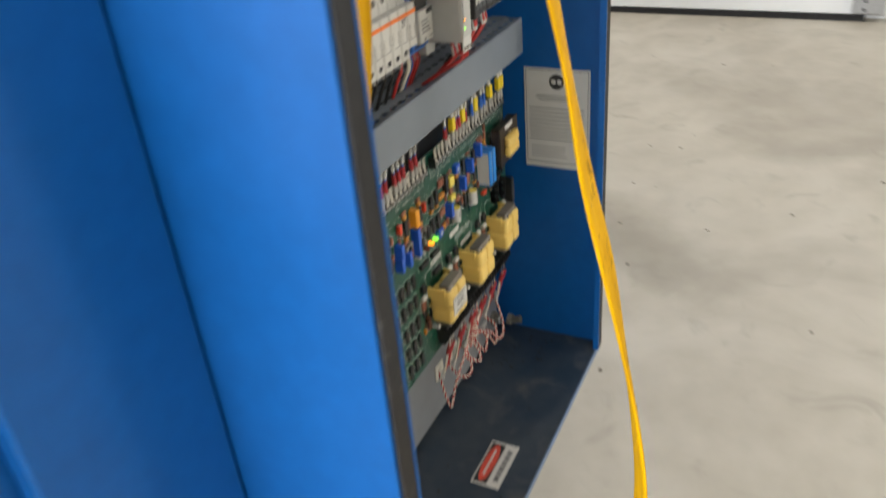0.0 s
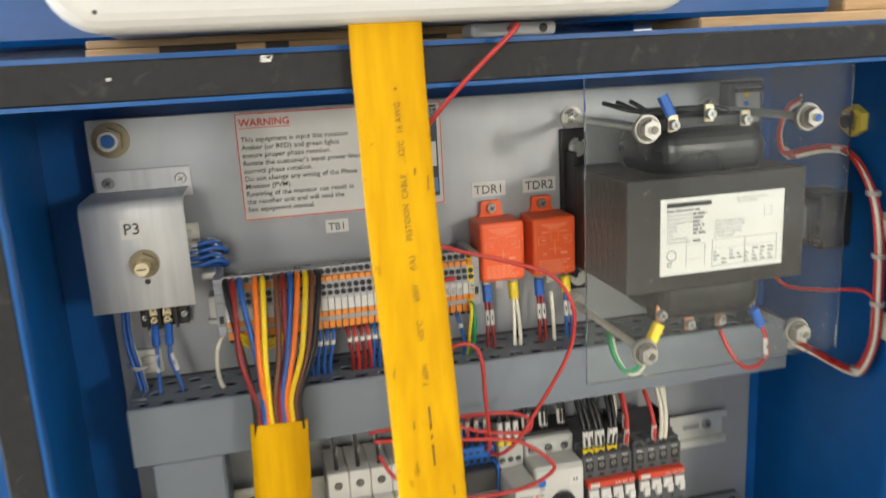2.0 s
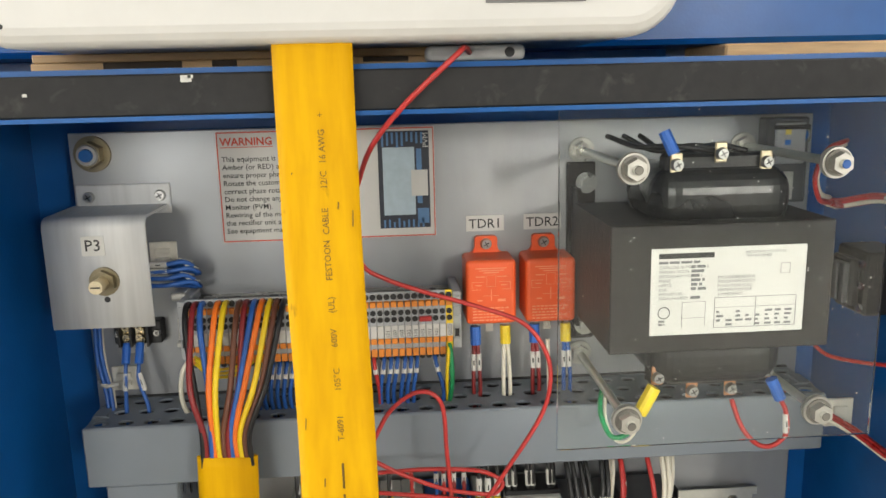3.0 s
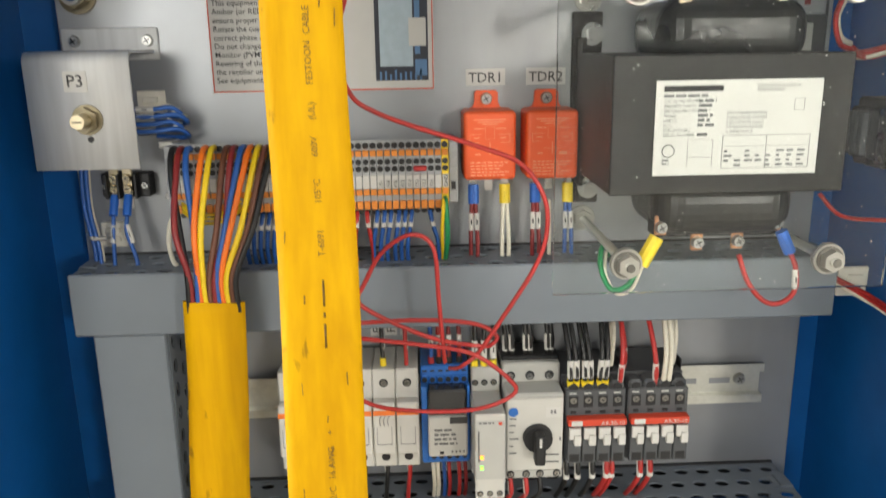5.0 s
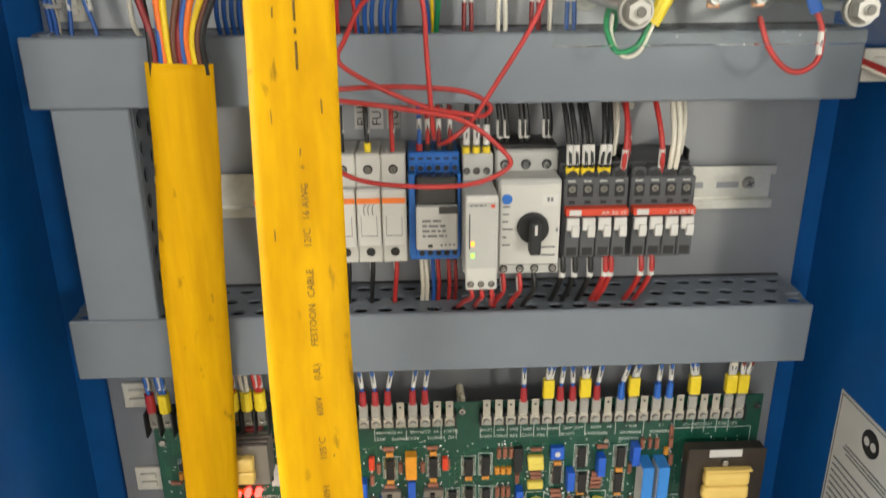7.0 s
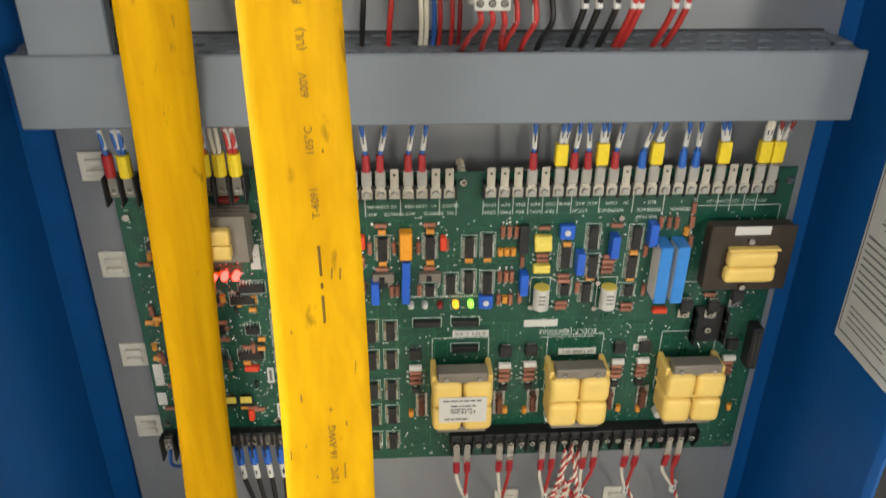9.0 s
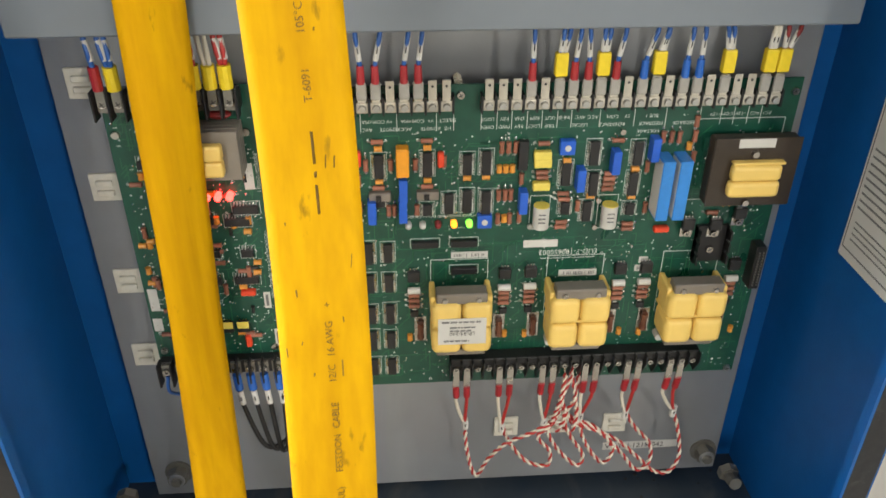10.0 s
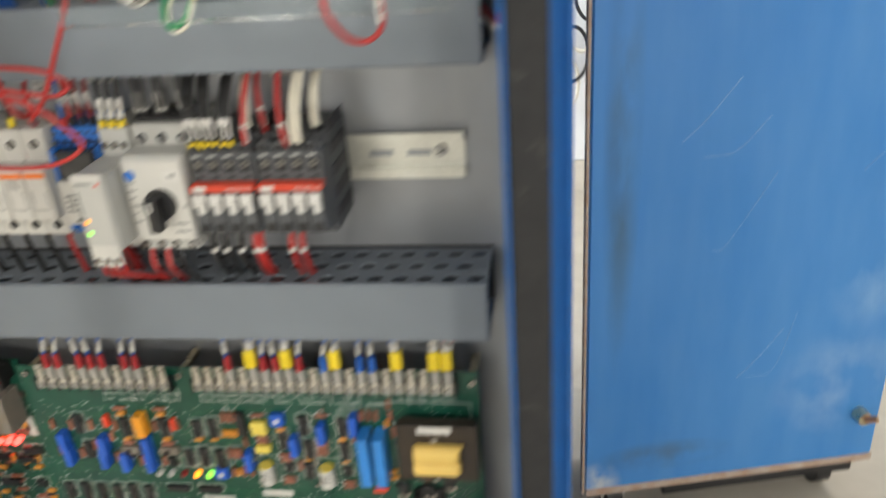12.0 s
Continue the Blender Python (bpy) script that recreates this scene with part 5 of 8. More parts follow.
# two contactors
def contactor(x0, tops, bottoms):
    c = thing("contactor", "dark grey four-pole contactor with a red model stripe", "contactor", "contactors on the rail", at=(x0 + 0.0225, 0, 0.888))
    x1 = x0 + 0.0447
    b = bm_()
    block(b, x0, x1, -0.058, -0.009, 0.8885, 0.9620, bevel=0.001)
    part("base", b, DARK_PL, c)
    for k in range(5):
        part("side_rib", quick(x1 - 0.0004, x1 + 0.0006, -0.052, -0.014, 0.897 + k * 0.016, 0.905 + k * 0.016, bevel=0.0002), BLACK_PL, c)
    body = part("body", quick(x0 + 0.0004, x1 - 0.0004, -0.074, -0.058, 0.896, 0.9555, bevel=0.0012), DARK_PL, c)
    st = part("stripe", quick(x0 + 0.0012, x1 - 0.0012, -0.0826, -0.074, 0.9296, 0.9350, bevel=0.0005), RED_BAND, c, "red stripe lettered with the model")
    b = block(bm_(), x0 + 0.0035, x0 + 0.0115, -0.0829, -0.0826, 0.9302, 0.9342)
    part("maker_bar", b, LABEL, st)
    lettering("A9-30-10", x0 + 0.0420, -0.0829, 0.9304, 0.0045, st, LABEL, align="RIGHT")
    for k in range(4):
        a = x0 + 0.0012 + k * 0.01068
        e = a + 0.0099
        m = (a + e) / 2
        rib = part("pole", block(bm_(), a, e, -0.0815, -0.074, 0.8985, 0.9288, bevel=0.0006), DARK_PL, c)
        sh_ = bm_()
        block(sh_, m - 0.0042, m + 0.0042, -0.0842, -0.0815, 0.9195, 0.9285, bevel=0.0004)
        block(sh_, m - 0.0008, m + 0.0042, -0.0858, -0.0815, 0.9150, 0.9235, bevel=0.0004)
        part("slider", sh_, LABEL, c)
        part("recess", quick(m - 0.0034, m + 0.0034, -0.0819, -0.0815, 0.9000, 0.9060), BLACK_PL, rib)
        part("recess", quick(m - 0.0034, m + 0.0034, -0.0746, -0.0738, 0.9415, 0.9505), BLACK_PL, c)
        screw(m, -0.0746, 0.9470, 0.0025, c, DULL_METAL, out=0.0006)
        part("hood", block(bm_(), a, e, -0.0725, -0.058, 0.952, 0.9615, bevel=0.002), DARK_PL, c)
        part("wire_entry", rod(bm_(), (m, -0.0722, 0.9567), (m, -0.0730, 0.9567), 0.0034, 14), BLACK_PL, c)
        part("notch", quick(m - 0.002, m + 0.002, -0.0748, -0.074, 0.9365, 0.9385), BLACK_PL, c)
        for name_z in (0.9522, 0.8972):
            part("print_line", quick(m - 0.003, m + 0.002, -0.0744, -0.074, name_z, name_z + 0.0012), GREY_PL, c)
    for dx, col, kind in tops:
        x = x0 + dx
        z0 = 0.957 if kind == "front" else 0.963
        y0 = -0.068 if kind == "front" else -0.05
        sway = 0.0015 if dx < 0.022 else -0.0015
        wire([(x, y0, z0 - 0.003), (x, y0 - 0.004, z0 + 0.010), (x - sway, y0, z0 + 0.030), (x - sway * 2.2, y0 + 0.02, 1.012)], 0.0019, W[col], c, per=8)
        if col == "black":
            part("ferrule", rod(bm_(), (x, y0 - 0.0012, z0 - 0.001), (x, y0 - 0.0034, z0 + 0.0055), 0.0026, 8), SLEEVE["yellow"], c)
            marker((x, y0 - 0.0034, z0 + 0.0075), (x - sway * 0.3, y0 - 0.0034, z0 + 0.0215), 0, 1, 0.0026, c)
        elif col == "red":
            marker((x, y0 - 0.0025, z0 + 0.004), (x - sway * 0.3, y0 - 0.0036, z0 + 0.0175), 0, 1, 0.0026, c)
        else:
            part("ferrule", rod(bm_(), (x, y0, z0 - 0.004), (x, y0 - 0.002, z0 + 0.003), 0.0026, 8), W["black"], c)
    for dx, col in bottoms:
        x = x0 + dx
        wire([(x, -0.066, 0.897), (x + 0.0005, -0.069, 0.883), (x - 0.001, -0.06, 0.866), (x - 0.003, -0.045, 0.848), (x - 0.004, -0.036, 0.836)], 0.0021, W[col], c, per=8)
        marker((x, -0.0668, 0.892), (x + 0.0004, -0.0688, 0.878), 0, 1, 0.0027, c)
    return c


first_contactor = contactor(0.1336, ((0.004, "black", "front"), (0.0085, "black", "front"), (0.0145, "black", "front"), (0.0185, "black", "front"), (0.0255, "black", "front"), (0.0295, "black", "front"), (0.0345, "white", "back"), (0.0375, "white", "back"), (0.0405, "red", "front")), ((0.003, "black"), (0.0115, "black"), (0.0225, "black"), (0.0330, "red"), (0.0370, "red")))
second_contactor = contactor(0.1792, ((0.002, "red", "back"), (0.0205, "red", "front"), (0.0265, "white", "front"), (0.0305, "white", "front"), (0.0355, "white", "back"), (0.0385, "white", "back")), ((0.0130, "red"), (0.0205, "red")))
for unit, shift in ((first_contactor, 0.0013), (second_contactor, 0.0034)):
    unit.scale.x = 1.05
    unit.location.x += shift
    unit.location.z -= 0.0025
tag = thing("circuit_tag", "pale printed tag behind the contactors", "label", "fuse tags", at=(0.19, 0, 0.985))
part("card", quick(0.176, 0.200, -0.0009, -0.0003, 0.986, 0.9975), TIE, tag)

# ---- circuit boards ----
PCB = material("green_board", (0.004, 0.050, 0.033), 0.34, vary=0.25, grain=90, stain=18, bump=0.05, bump_scale=500, second=(0.008, 0.088, 0.052), amount=0.8)
SILK = plain("white_silkscreen", (0.62, 0.66, 0.62), 0.6)
CHIP = plain("black_chip", (0.012, 0.012, 0.013), 0.42)
PIN = plain("solder_pin", (0.66, 0.66, 0.64), 0.25, 1.0)
RESISTOR = material("resistor_brown", (0.30, 0.115, 0.07), 0.45, vary=0.15, random_hue=0.25)
AMBER_CAP = plain("amber_capacitor", (0.66, 0.28, 0.04), 0.35)
FILM_CAP = plain("yellow_film_capacitor", (0.72, 0.58, 0.10), 0.4)
ORANGE_CAP = plain("orange_capacitor", (0.78, 0.32, 0.02), 0.4)
RED_CAP = plain("red_capacitor", (0.72, 0.06, 0.02), 0.35)
TRIM = plain("blue_trimmer", (0.015, 0.10, 0.52), 0.35)
BLUE_BOX = plain("blue_module", (0.03, 0.22, 0.62), 0.35)
BOBBIN = material("yellow_tape", (0.80, 0.56, 0.15), 0.42, vary=0.06)
LAMINATE = material("varnished_iron", (0.036, 0.026, 0.018), 0.4, vary=0.3, grain=70)
PALE_IRON = material("grey_iron", (0.22, 0.195, 0.165), 0.4, metal=0.3, vary=0.15)
YB = -0.0385  # face of the main board

board = thing("control_board", "large green rectifier control board full of components", "circuit board", at=(0.115, -0.037, 0.472))
part("laminate", quick(-0.083, 0.3195, YB, YB + 0.0016, 0.4725, 0.7515, bevel=0.0004), PCB, board)
for x, z in ((-0.075, 0.7435), (0.3145, 0.741), (0.0655, 0.7435), (-0.075, 0.480), (0.3138, 0.4755)):
    part("spacer", rod(bm_(), (x, -0.0005, z), (x, YB + 0.0016, z), 0.0036, 6), BRASS, board)
    screw(x, YB, z, 0.0034, board, TIN, out=0.002)


def shared(name, bm, mat):
    return mesh_of(bm, name, mat)


def put(me, x, y, z, parent, turn=0.0, label=""):
    """A shared mesh as a part, turned about the way it faces."""
    o = new(me.name, me)
    o.parent = parent
    o.matrix_parent_inverse = Matrix.Translation(-parent.location)
    o.matrix_basis = pose(x, y, z) @ Matrix.Rotation(radians(turn), 4, "Y")
    if label:
        o["label"] = label
    return o


def chip_mesh(length, width=0.0068, pins=8):
    b = block(bm_(), -width / 2, width / 2, -0.0045, -0.0008, -length / 2, length / 2, bevel=0.0004)
    return b


def pins_mesh(length, width=0.0068, pins=8):
    b = bm_()
    for k in range(pins):
        z = (k - (pins - 1) / 2) * length / pins
        for s in (-1, 1):
            block(b, s * width / 2, s * (width / 2 + 0.0011), -0.0028, 0, z - 0.0004, z + 0.0004)
            block(b, s * (width / 2 + 0.0004), s * (width / 2 + 0.0019), -0.0005, 0, z - 0.0007, z + 0.0007)
    return b


OUTLINE = {}
CHIPS = {n: (shared("chip", chip_mesh(n * 0.00245), CHIP), shared("pin_frame", pins_mesh(n * 0.00245, pins=n), PIN)) for n in (4, 7, 8, 10)}


def chip(x, z, pins, parent, y, turn=0.0):
    body = put(CHIPS[pins][0], x, y, z, parent, turn)
    o = new("pin_frame", CHIPS[pins][1])
    o.parent = body
    if pins not in OUTLINE:
        h = pins * 0.00245 / 2 + 0.0012
        ring = bm_()
        for x0, x1, z0, z1 in ((-0.0060, 0.0060, h - 0.0002, h + 0.0002), (-0.0060, 0.0060, -h - 0.0002, -h + 0.0002), (-0.0062, -0.0059, -h, h), (0.0059, 0.0062, -h, h)):
            block(ring, x0, x1, -0.00025, -0.00005, z0, z1)
        OUTLINE[pins] = shared("silkscreen_frame", ring, SILK)
    o = new("silkscreen_frame", OUTLINE[pins])
    o.parent = body


def axial(length, r, name, mat):
    b = bm_()
    rod(b, (0, -r, -length / 2), (0, -r, length / 2), r, 9)
    rod(b, (0, -r, -length / 2 - 0.0002), (0, -r, -length / 2 + length * 0.22), r * 1.14, 9)
    rod(b, (0, -r, length / 2 + 0.0002), (0, -r, length / 2 - length * 0.22), r * 1.14, 9)
    return shared(name, b, mat)


def leads(length, r):
    b = bm_()
    for s in (-1, 1):
        tube(b, [(0, -r, s * length / 2), (0, -r, s * (length / 2 + 0.0018)), (0, 0, s * (length / 2 + 0.0024))], 0.0003, seg=4, smooth=False)
        rod(b, (0, 0, s * (length / 2 + 0.0024)), (0, -0.0006, s * (length / 2 + 0.0024)), 0.0013, 8, 0.0006)
    return shared("lead", b, PIN)


RES, RES_L = axial(0.0085, 0.0018, "resistor", RESISTOR), leads(0.0085, 0.0018)
GLASS_D = axial(0.006, 0.0014, "diode", W["black"])
CAP_S = axial(0.0055, 0.0021, "capacitor", AMBER_CAP)
CAP_F = shared("film_capacitor", block(bm_(), -0.0035, 0.0035, -0.006, 0, -0.0068, 0.0068, bevel=0.0012, seg=2), FILM_CAP)
CAP_O = shared("film_capacitor", block(bm_(), -0.0048, 0.0048, -0.011, 0, -0.0115, 0.0115, bevel=0.001), ORANGE_CAP)
CAP_R = shared("film_capacitor", block(bm_(), -0.0024, 0.0024, -0.006, 0, -0.006, 0.006, bevel=0.0009), RED_CAP)
TRIM_M = shared("trimmer", block(bm_(), -0.0032, 0.0032, -0.0105, 0, -0.0095, 0.0095, bevel=0.0005), TRIM)
TRIM_SQ = shared("trimmer", block(bm_(), -0.0058, 0.0058, -0.0065, 0, -0.0058, 0.0058, bevel=0.0006), TRIM)
TRIM_DOT = shared("adjuster", rod(bm_(), (0, -0.0065, 0), (0, -0.0072, 0), 0.0024, 14), LABEL)
TO220 = shared("transistor", block(bm_(), -0.0050, 0.0050, -0.006, -0.0012, -0.0048, 0.0048, bevel=0.0006), CHIP)
TO_PIN = shared("lead_frame", block(block(block(bm_(), -0.0031, -0.0019, -0.003, 0, 0.0048, 0.0072), -0.0006, 0.0006, -0.003, 0, 0.0048, 0.0072), 0.0019, 0.0031, -0.003, 0, 0.0048, 0.0072), PIN)
PAD = shared("solder_pad", rod(bm_(), (0, 0, 0), (0, -0.0006, 0), 0.0009, 8, 0.0004), PIN)


def resistor(x, z, parent, y, turn=0.0, mesh=None):
    body = put(mesh or RES, x, y, z, parent, turn)
    o = new("lead", RES_L)
    o.parent = body


def silk_frame(x0, x1, z0, z1, parent, y):
    b = bm_()
    w = 0.00025
    for a0, a1, c0, c1 in ((x0, x1, z0 - w, z0 + w), (x0, x1, z1 - w, z1 + w), (x0 - w, x0 + w, z0, z1), (x1 - w, x1 + w, z0, z1)):
        block(b, a0, a1, y - 0.00025, y - 0.00005, c0, c1)
    part("silkscreen_frame", b, SILK, parent)


def silk_text(text, x, z, size, parent, y, turn=180, align="CENTER"):
    ob = lettering(text, 0, 0, 0, size, parent, SILK, "silkscreen_text", align, pose(x, y - 0.0003, z) @ Matrix.Rotation(radians(turn), 4, "Y") @ pose(0, 0, 0, 90, 0, 0))
    return on(parent, ob)


# quick-connect tabs along the top edge
TAB_TIN = material("aged_tin", (0.50, 0.47, 0.40), 0.38, metal=0.55, vary=0.2, grain=90)
TAB_M = shared("tab_blade", block(block(bm_(), -0.0031, 0.0031, -0.0075, -0.0067, 0.002, 0.0180, bevel=0.0003), -0.0042, 0.0042, -0.0082, -0.0012, -0.0055, 0.0025, bevel=0.0005), TAB_TIN)
TAB_HOLE = shared("tab_hole", rod(bm_(), (0, -0.0074, 0.0135), (0, -0.0077, 0.0135), 0.0010, 10), RECESS_SHADE)
TAB_SLEEVE = shared("clear_sleeve", block(bm_(), -0.0037, 0.0037, -0.0092, -0.0055, 0.0045, 0.0172, bevel=0.0008), plain("clear_sleeve", (0.33, 0.32, 0.29), 0.18))
TAB_SCREW = shared("tab_screw", rod(bm_(), (0, -0.0082, -0.0018), (0, -0.0104, -0.0018), 0.0030, 12, 0.0024), STEEL)
TAB_WALL = shared("tab_barrier", block(bm_(), -0.0007, 0.0007, -0.009, 0, -0.0075, 0.006), BLACK_PL)
CRIMP_M = {k: shared("crimp", block(bm_(), -0.0046, 0.0046, -0.0108, -0.0040, 0.0195, 0.0365, bevel=0.0012, seg=2) if k == "yellow" else rod(bm_(), (0, -0.0072, 0.0165), (0, -0.0072, 0.0295), 0.0030, 10, 0.0026), m) for k, m in SLEEVE.items()}
tabs_x = [-0.0560 + 0.01006 * i for i in range(12)] + [0.0852 + 0.01005 * i for i in range(22)]
WIRED = {1: ("red", 1), 2: ("red", 1), 4: ("red", 1), 5: ("red", 1), 6: ("red", 1), 8: ("red", 1), 9: ("red", 1), 12 + 3: ("red", 1), 12 + 5: ("yellow", 2), 12 + 6: ("red", 1), 12 + 7: ("red", 1), 12 + 8: ("yellow", 2), 12 + 9: ("red", 1), 12 + 11: ("blue", 1), 12 + 12: ("yellow", 2), 12 + 14: ("blue", 1), 12 + 15: ("blue", 1), 12 + 17: ("yellow", 2), 12 + 20: ("yellow", 2), 12 + 21: ("yellow", 2)}
rng = random.Random(2)
for i, x in enumerate(tabs_x):
    z = 0.7395
    blade = put(TAB_M, x, YB, z, board)
    for me in (TAB_SCREW, TAB_SLEEVE if i in WIRED else TAB_HOLE):
        o = new(me.name, me)
        o.parent = blade
    put(TAB_WALL, x - 0.00503, YB, z, board)
    if i in WIRED:
        kind, count = WIRED[i]
        o = new("crimp", CRIMP_M[kind])
        o.parent = blade
        for k in range(count):
            dx = (k - (count - 1) / 2) * 0.0042
            lean = rng.uniform(-0.003, 0.006)
            col = "white" if i == 12 + 20 else "dark_red" if i == 12 + 21 else "blue"
            p0, p1 = Vector((x + dx * 0.6, YB - 0.0072, z + (0.0335 if kind == "yellow" else 0.0285))), Vector((x + dx + lean, YB - 0.008, z + 0.052))
            w_ = wire([p0, p0.lerp(p1, 0.5), p1, (x + dx + lean * 1.4, YB + 0.004, 0.803)], 0.0017, W[col], board)
            marker(p0.lerp(p1, 0.1), p1, 0.1, 0.85, 0.0023, board)
for x in (tabs_x[11] + 0.005, tabs_x[-1] + 0.005):
    put(TAB_WALL, x, YB, 0.7395, board)
for words, x in ((("AVC", "+MA"), -0.003), (("", "COM"), 0.0055), (("REMOTE", "+V"), 0.0135), (("ACC", "+MA"), 0.0255), (("", "COM"), 0.0345), (("REMOTE", "V+"), 0.0435), (("HZ", "SELECT"), 0.0560), (("OPEN", "LOOP"), 0.0855), (("FWD", "REV"), 0.098), (("REV", "ENA"), 0.109), (("LOC/", "REM"), 0.1205), (("TRIP", "OUT"), 0.1320), (("", "INHB"), 0.1425), (("LOCAL", "AVC"), 0.1545), (("", "ACC"), 0.1640), (("REFERENCE", "COM"), 0.1790), (("", "5V"), 0.1900), (("FEEDBACK", "BUS +"), 0.2085), (("VOLTAGE", ""), 0.2075), (("FEEDBACK", "- +"), 0.2345), (("", "+12V"), 0.2570), (("", "COM"), 0.2660), (("", "-12V"), 0.2760), (("", "AC2"), 0.2870), (("", "AC1"), 0.2965)):
    for k, wd in enumerate(words):
        if wd:
            silk_text(wd, x, 0.7255 - (1 - k) * 0.0062 + (-0.0062 if wd == "VOLTAGE" else 0), 0.0039, board, YB)
b = bm_()
for x in (-0.0078, 0.0187, 0.0478, 0.0605, 0.0808, 0.0925, 0.1035, 0.115, 0.126, 0.1375, 0.148, 0.1695, 0.1955, 0.2195, 0.2455, 0.2615, 0.2715, 0.282, 0.292):
    block(b, x - 0.00022, x + 0.00022, YB - 0.0003, YB - 0.00005, 0.716, 0.730)
part("silkscreen_rule", b, SILK, board)

# chips on the board
for x, z, n in ((0.0042, 0.689, 8), (0.0408, 0.690, 8), (0.071, 0.689, 7), (0.0855, 0.690, 8), (0.0715, 0.6575, 8), (0.0862, 0.656, 8), (0.0572, 0.656, 7), (0.1472, 0.679, 8), (0.1489, 0.649, 4), (0.1676, 0.6957, 8), (0.1694, 0.6694, 8), (0.1664, 0.6455, 7), (0.2015, 0.6945, 8), (0.2008, 0.6686, 8), (0.2011, 0.6465, 4), (0.0405, 0.651, 4), (-0.0394, 0.6916, 8), (-0.037, 0.662, 7), (0.0042, 0.6600, 4)):
    chip(x, z, n, board, YB)
for j, zz in enumerate((0.6125, 0.5835, 0.5518, 0.5245, 0.4955)):
    for i in range(5):
        chip(-0.0535 + i * 0.0155 - (0.0012 * j if i < 2 else 0), zz, 7 if (i + j) % 3 else 8, board, YB)
    chip(-0.070, zz, 7, board, YB)
for x, z in ((0.022, 0.6945),):
    put(CAP_O, x, YB, z, board)
for x, z, m in ((-0.0112, 0.6962, CAP_R), (0.0508, 0.694, CAP_R)):
    put(m, x, YB, z, board)
put(CAP_R, 0.2290, YB, 0.6275, board, 90)
for x, z in ((0.0221, 0.671), (0.0215, 0.6530), (-0.0023, 0.6526), (0.1146, 0.6578), (0.1581, 0.6756), (0.1839, 0.6899), (0.2128, 0.6996), (-0.0565, 0.6742), (-0.0553, 0.6573), (-0.019, 0.6711), (-0.0214, 0.6557)):
    put(TRIM_M, x, YB, z, board)
for x, z in ((0.0852, 0.6404), (0.1462, 0.702)):
    o = put(TRIM_SQ, x, YB, z, board)
    d = new("adjuster", TRIM_DOT)
    d.parent = o
RES_AT = [(-0.0055, 0.690), (0.0130, 0.690), (0.0318, 0.690), (0.0535, 0.692), (0.0035, 0.671, 90), (0.0405, 0.671, 90), (0.0035, 0.709, 90), (0.0405, 0.709, 90), (0.0105, 0.651), (0.0150, 0.651), (0.0325, 0.651), (0.0968, 0.7020), (0.1020, 0.7020), (0.1073, 0.7020), (0.0960, 0.662), (0.1010, 0.662), (0.1055, 0.662), (0.0960, 0.641), (0.1055, 0.641), (0.1130, 0.6755), (0.1130, 0.642), (0.1285, 0.7045, 90), (0.1285, 0.6805, 90), (0.1290, 0.676, 90), (0.1465, 0.6615, 90), (0.1475, 0.6565, 90), (0.1470, 0.636, 90), (0.1465, 0.6315, 90), (0.1590, 0.6505), (0.1850, 0.7055, 90), (0.1820, 0.6780, 90), (0.1815, 0.6735, 90), (0.1815, 0.6690, 90), (0.1810, 0.6645, 90), (0.2010, 0.6325, 90), (0.2010, 0.6280, 90), (0.2105, 0.6830), (0.2135, 0.6470), (0.2195, 0.7075), (0.2260, 0.7075), (0.2320, 0.7070), (0.2440, 0.7075), (0.2435, 0.7195), (0.2455, 0.690), (0.2690, 0.6405, 90), (-0.0475, 0.690), (-0.0285, 0.690), (-0.030, 0.668), (-0.0450, 0.658), (-0.0655, 0.690), (-0.0655, 0.66), (-0.0115, 0.678), (-0.0115, 0.655)]
for r_ in RES_AT:
    resistor(r_[0], r_[1], board, YB, r_[2] if len(r_) > 2 else 0)
for x, z, tn in ((0.0955, 0.6845, 0), (0.1005, 0.6845, 0), (0.1055, 0.6845, 0), (0.1010, 0.641, 0), (0.2405, 0.6995, 0), (0.2425, 0.6475, 90), (0.2425, 0.6405, 90), (0.2790, 0.6485, 90), (0.0042, 0.7035, 90), (0.0042, 0.6765, 90), (0.0408, 0.7035, 90), (0.0408, 0.6765, 90), (0.071, 0.6775, 90), (0.0855, 0.678, 90), (0.0862, 0.6450, 90), (0.1472, 0.690, 90), (0.1680, 0.6590, 90), (0.2008, 0.6815, 90), (0.2008, 0.6575, 90), (0.0247, 0.5266, 0), (0.1062, 0.527, 0), (0.1235, 0.526, 0), (0.2068, 0.5246, 0), (0.2245, 0.5236, 0), (0.3072, 0.5222, 0)):
    put(CAP_S, x, YB, z, board, tn)
for x, z in ((0.1280, 0.6955), (0.1285, 0.6890)):
    put(CAP_F, x, YB, z, board, 90)
put(CAP_F, 0.1285, YB, 0.6695, board, 90)
put(shared("relay_strip", block(bm_(), -0.0036, 0.0036, -0.006, 0, -0.012, 0.012, bevel=0.0004), CHIP), 0.1130, YB, 0.6960, board)
for x, z in ((0.0385, 0.6195), (0.0697, 0.6195), (0.0700, 0.5935)):
    put(shared("resistor_network", block(bm_(), -0.0105, 0.0105, -0.005, 0, -0.0028, 0.0028, bevel=0.0005), CHIP), x, YB, z, board)
    silk_frame(x - 0.0118, x + 0.0118, z - 0.0042, z + 0.0042, board, YB)
for x in (0.0042, 0.0408):
    sw = put(shared("slide_switch", block(bm_(), -0.0085, 0.0085, -0.006, 0, -0.0036, 0.0036, bevel=0.0005), PALE_IRON), x, YB, 0.6645, board)
    o = new("slider", shared("slider", block(bm_(), -0.003, 0.001, -0.0085, -0.006, -0.0018, 0.0018), BLACK_PL))
    o.parent = sw
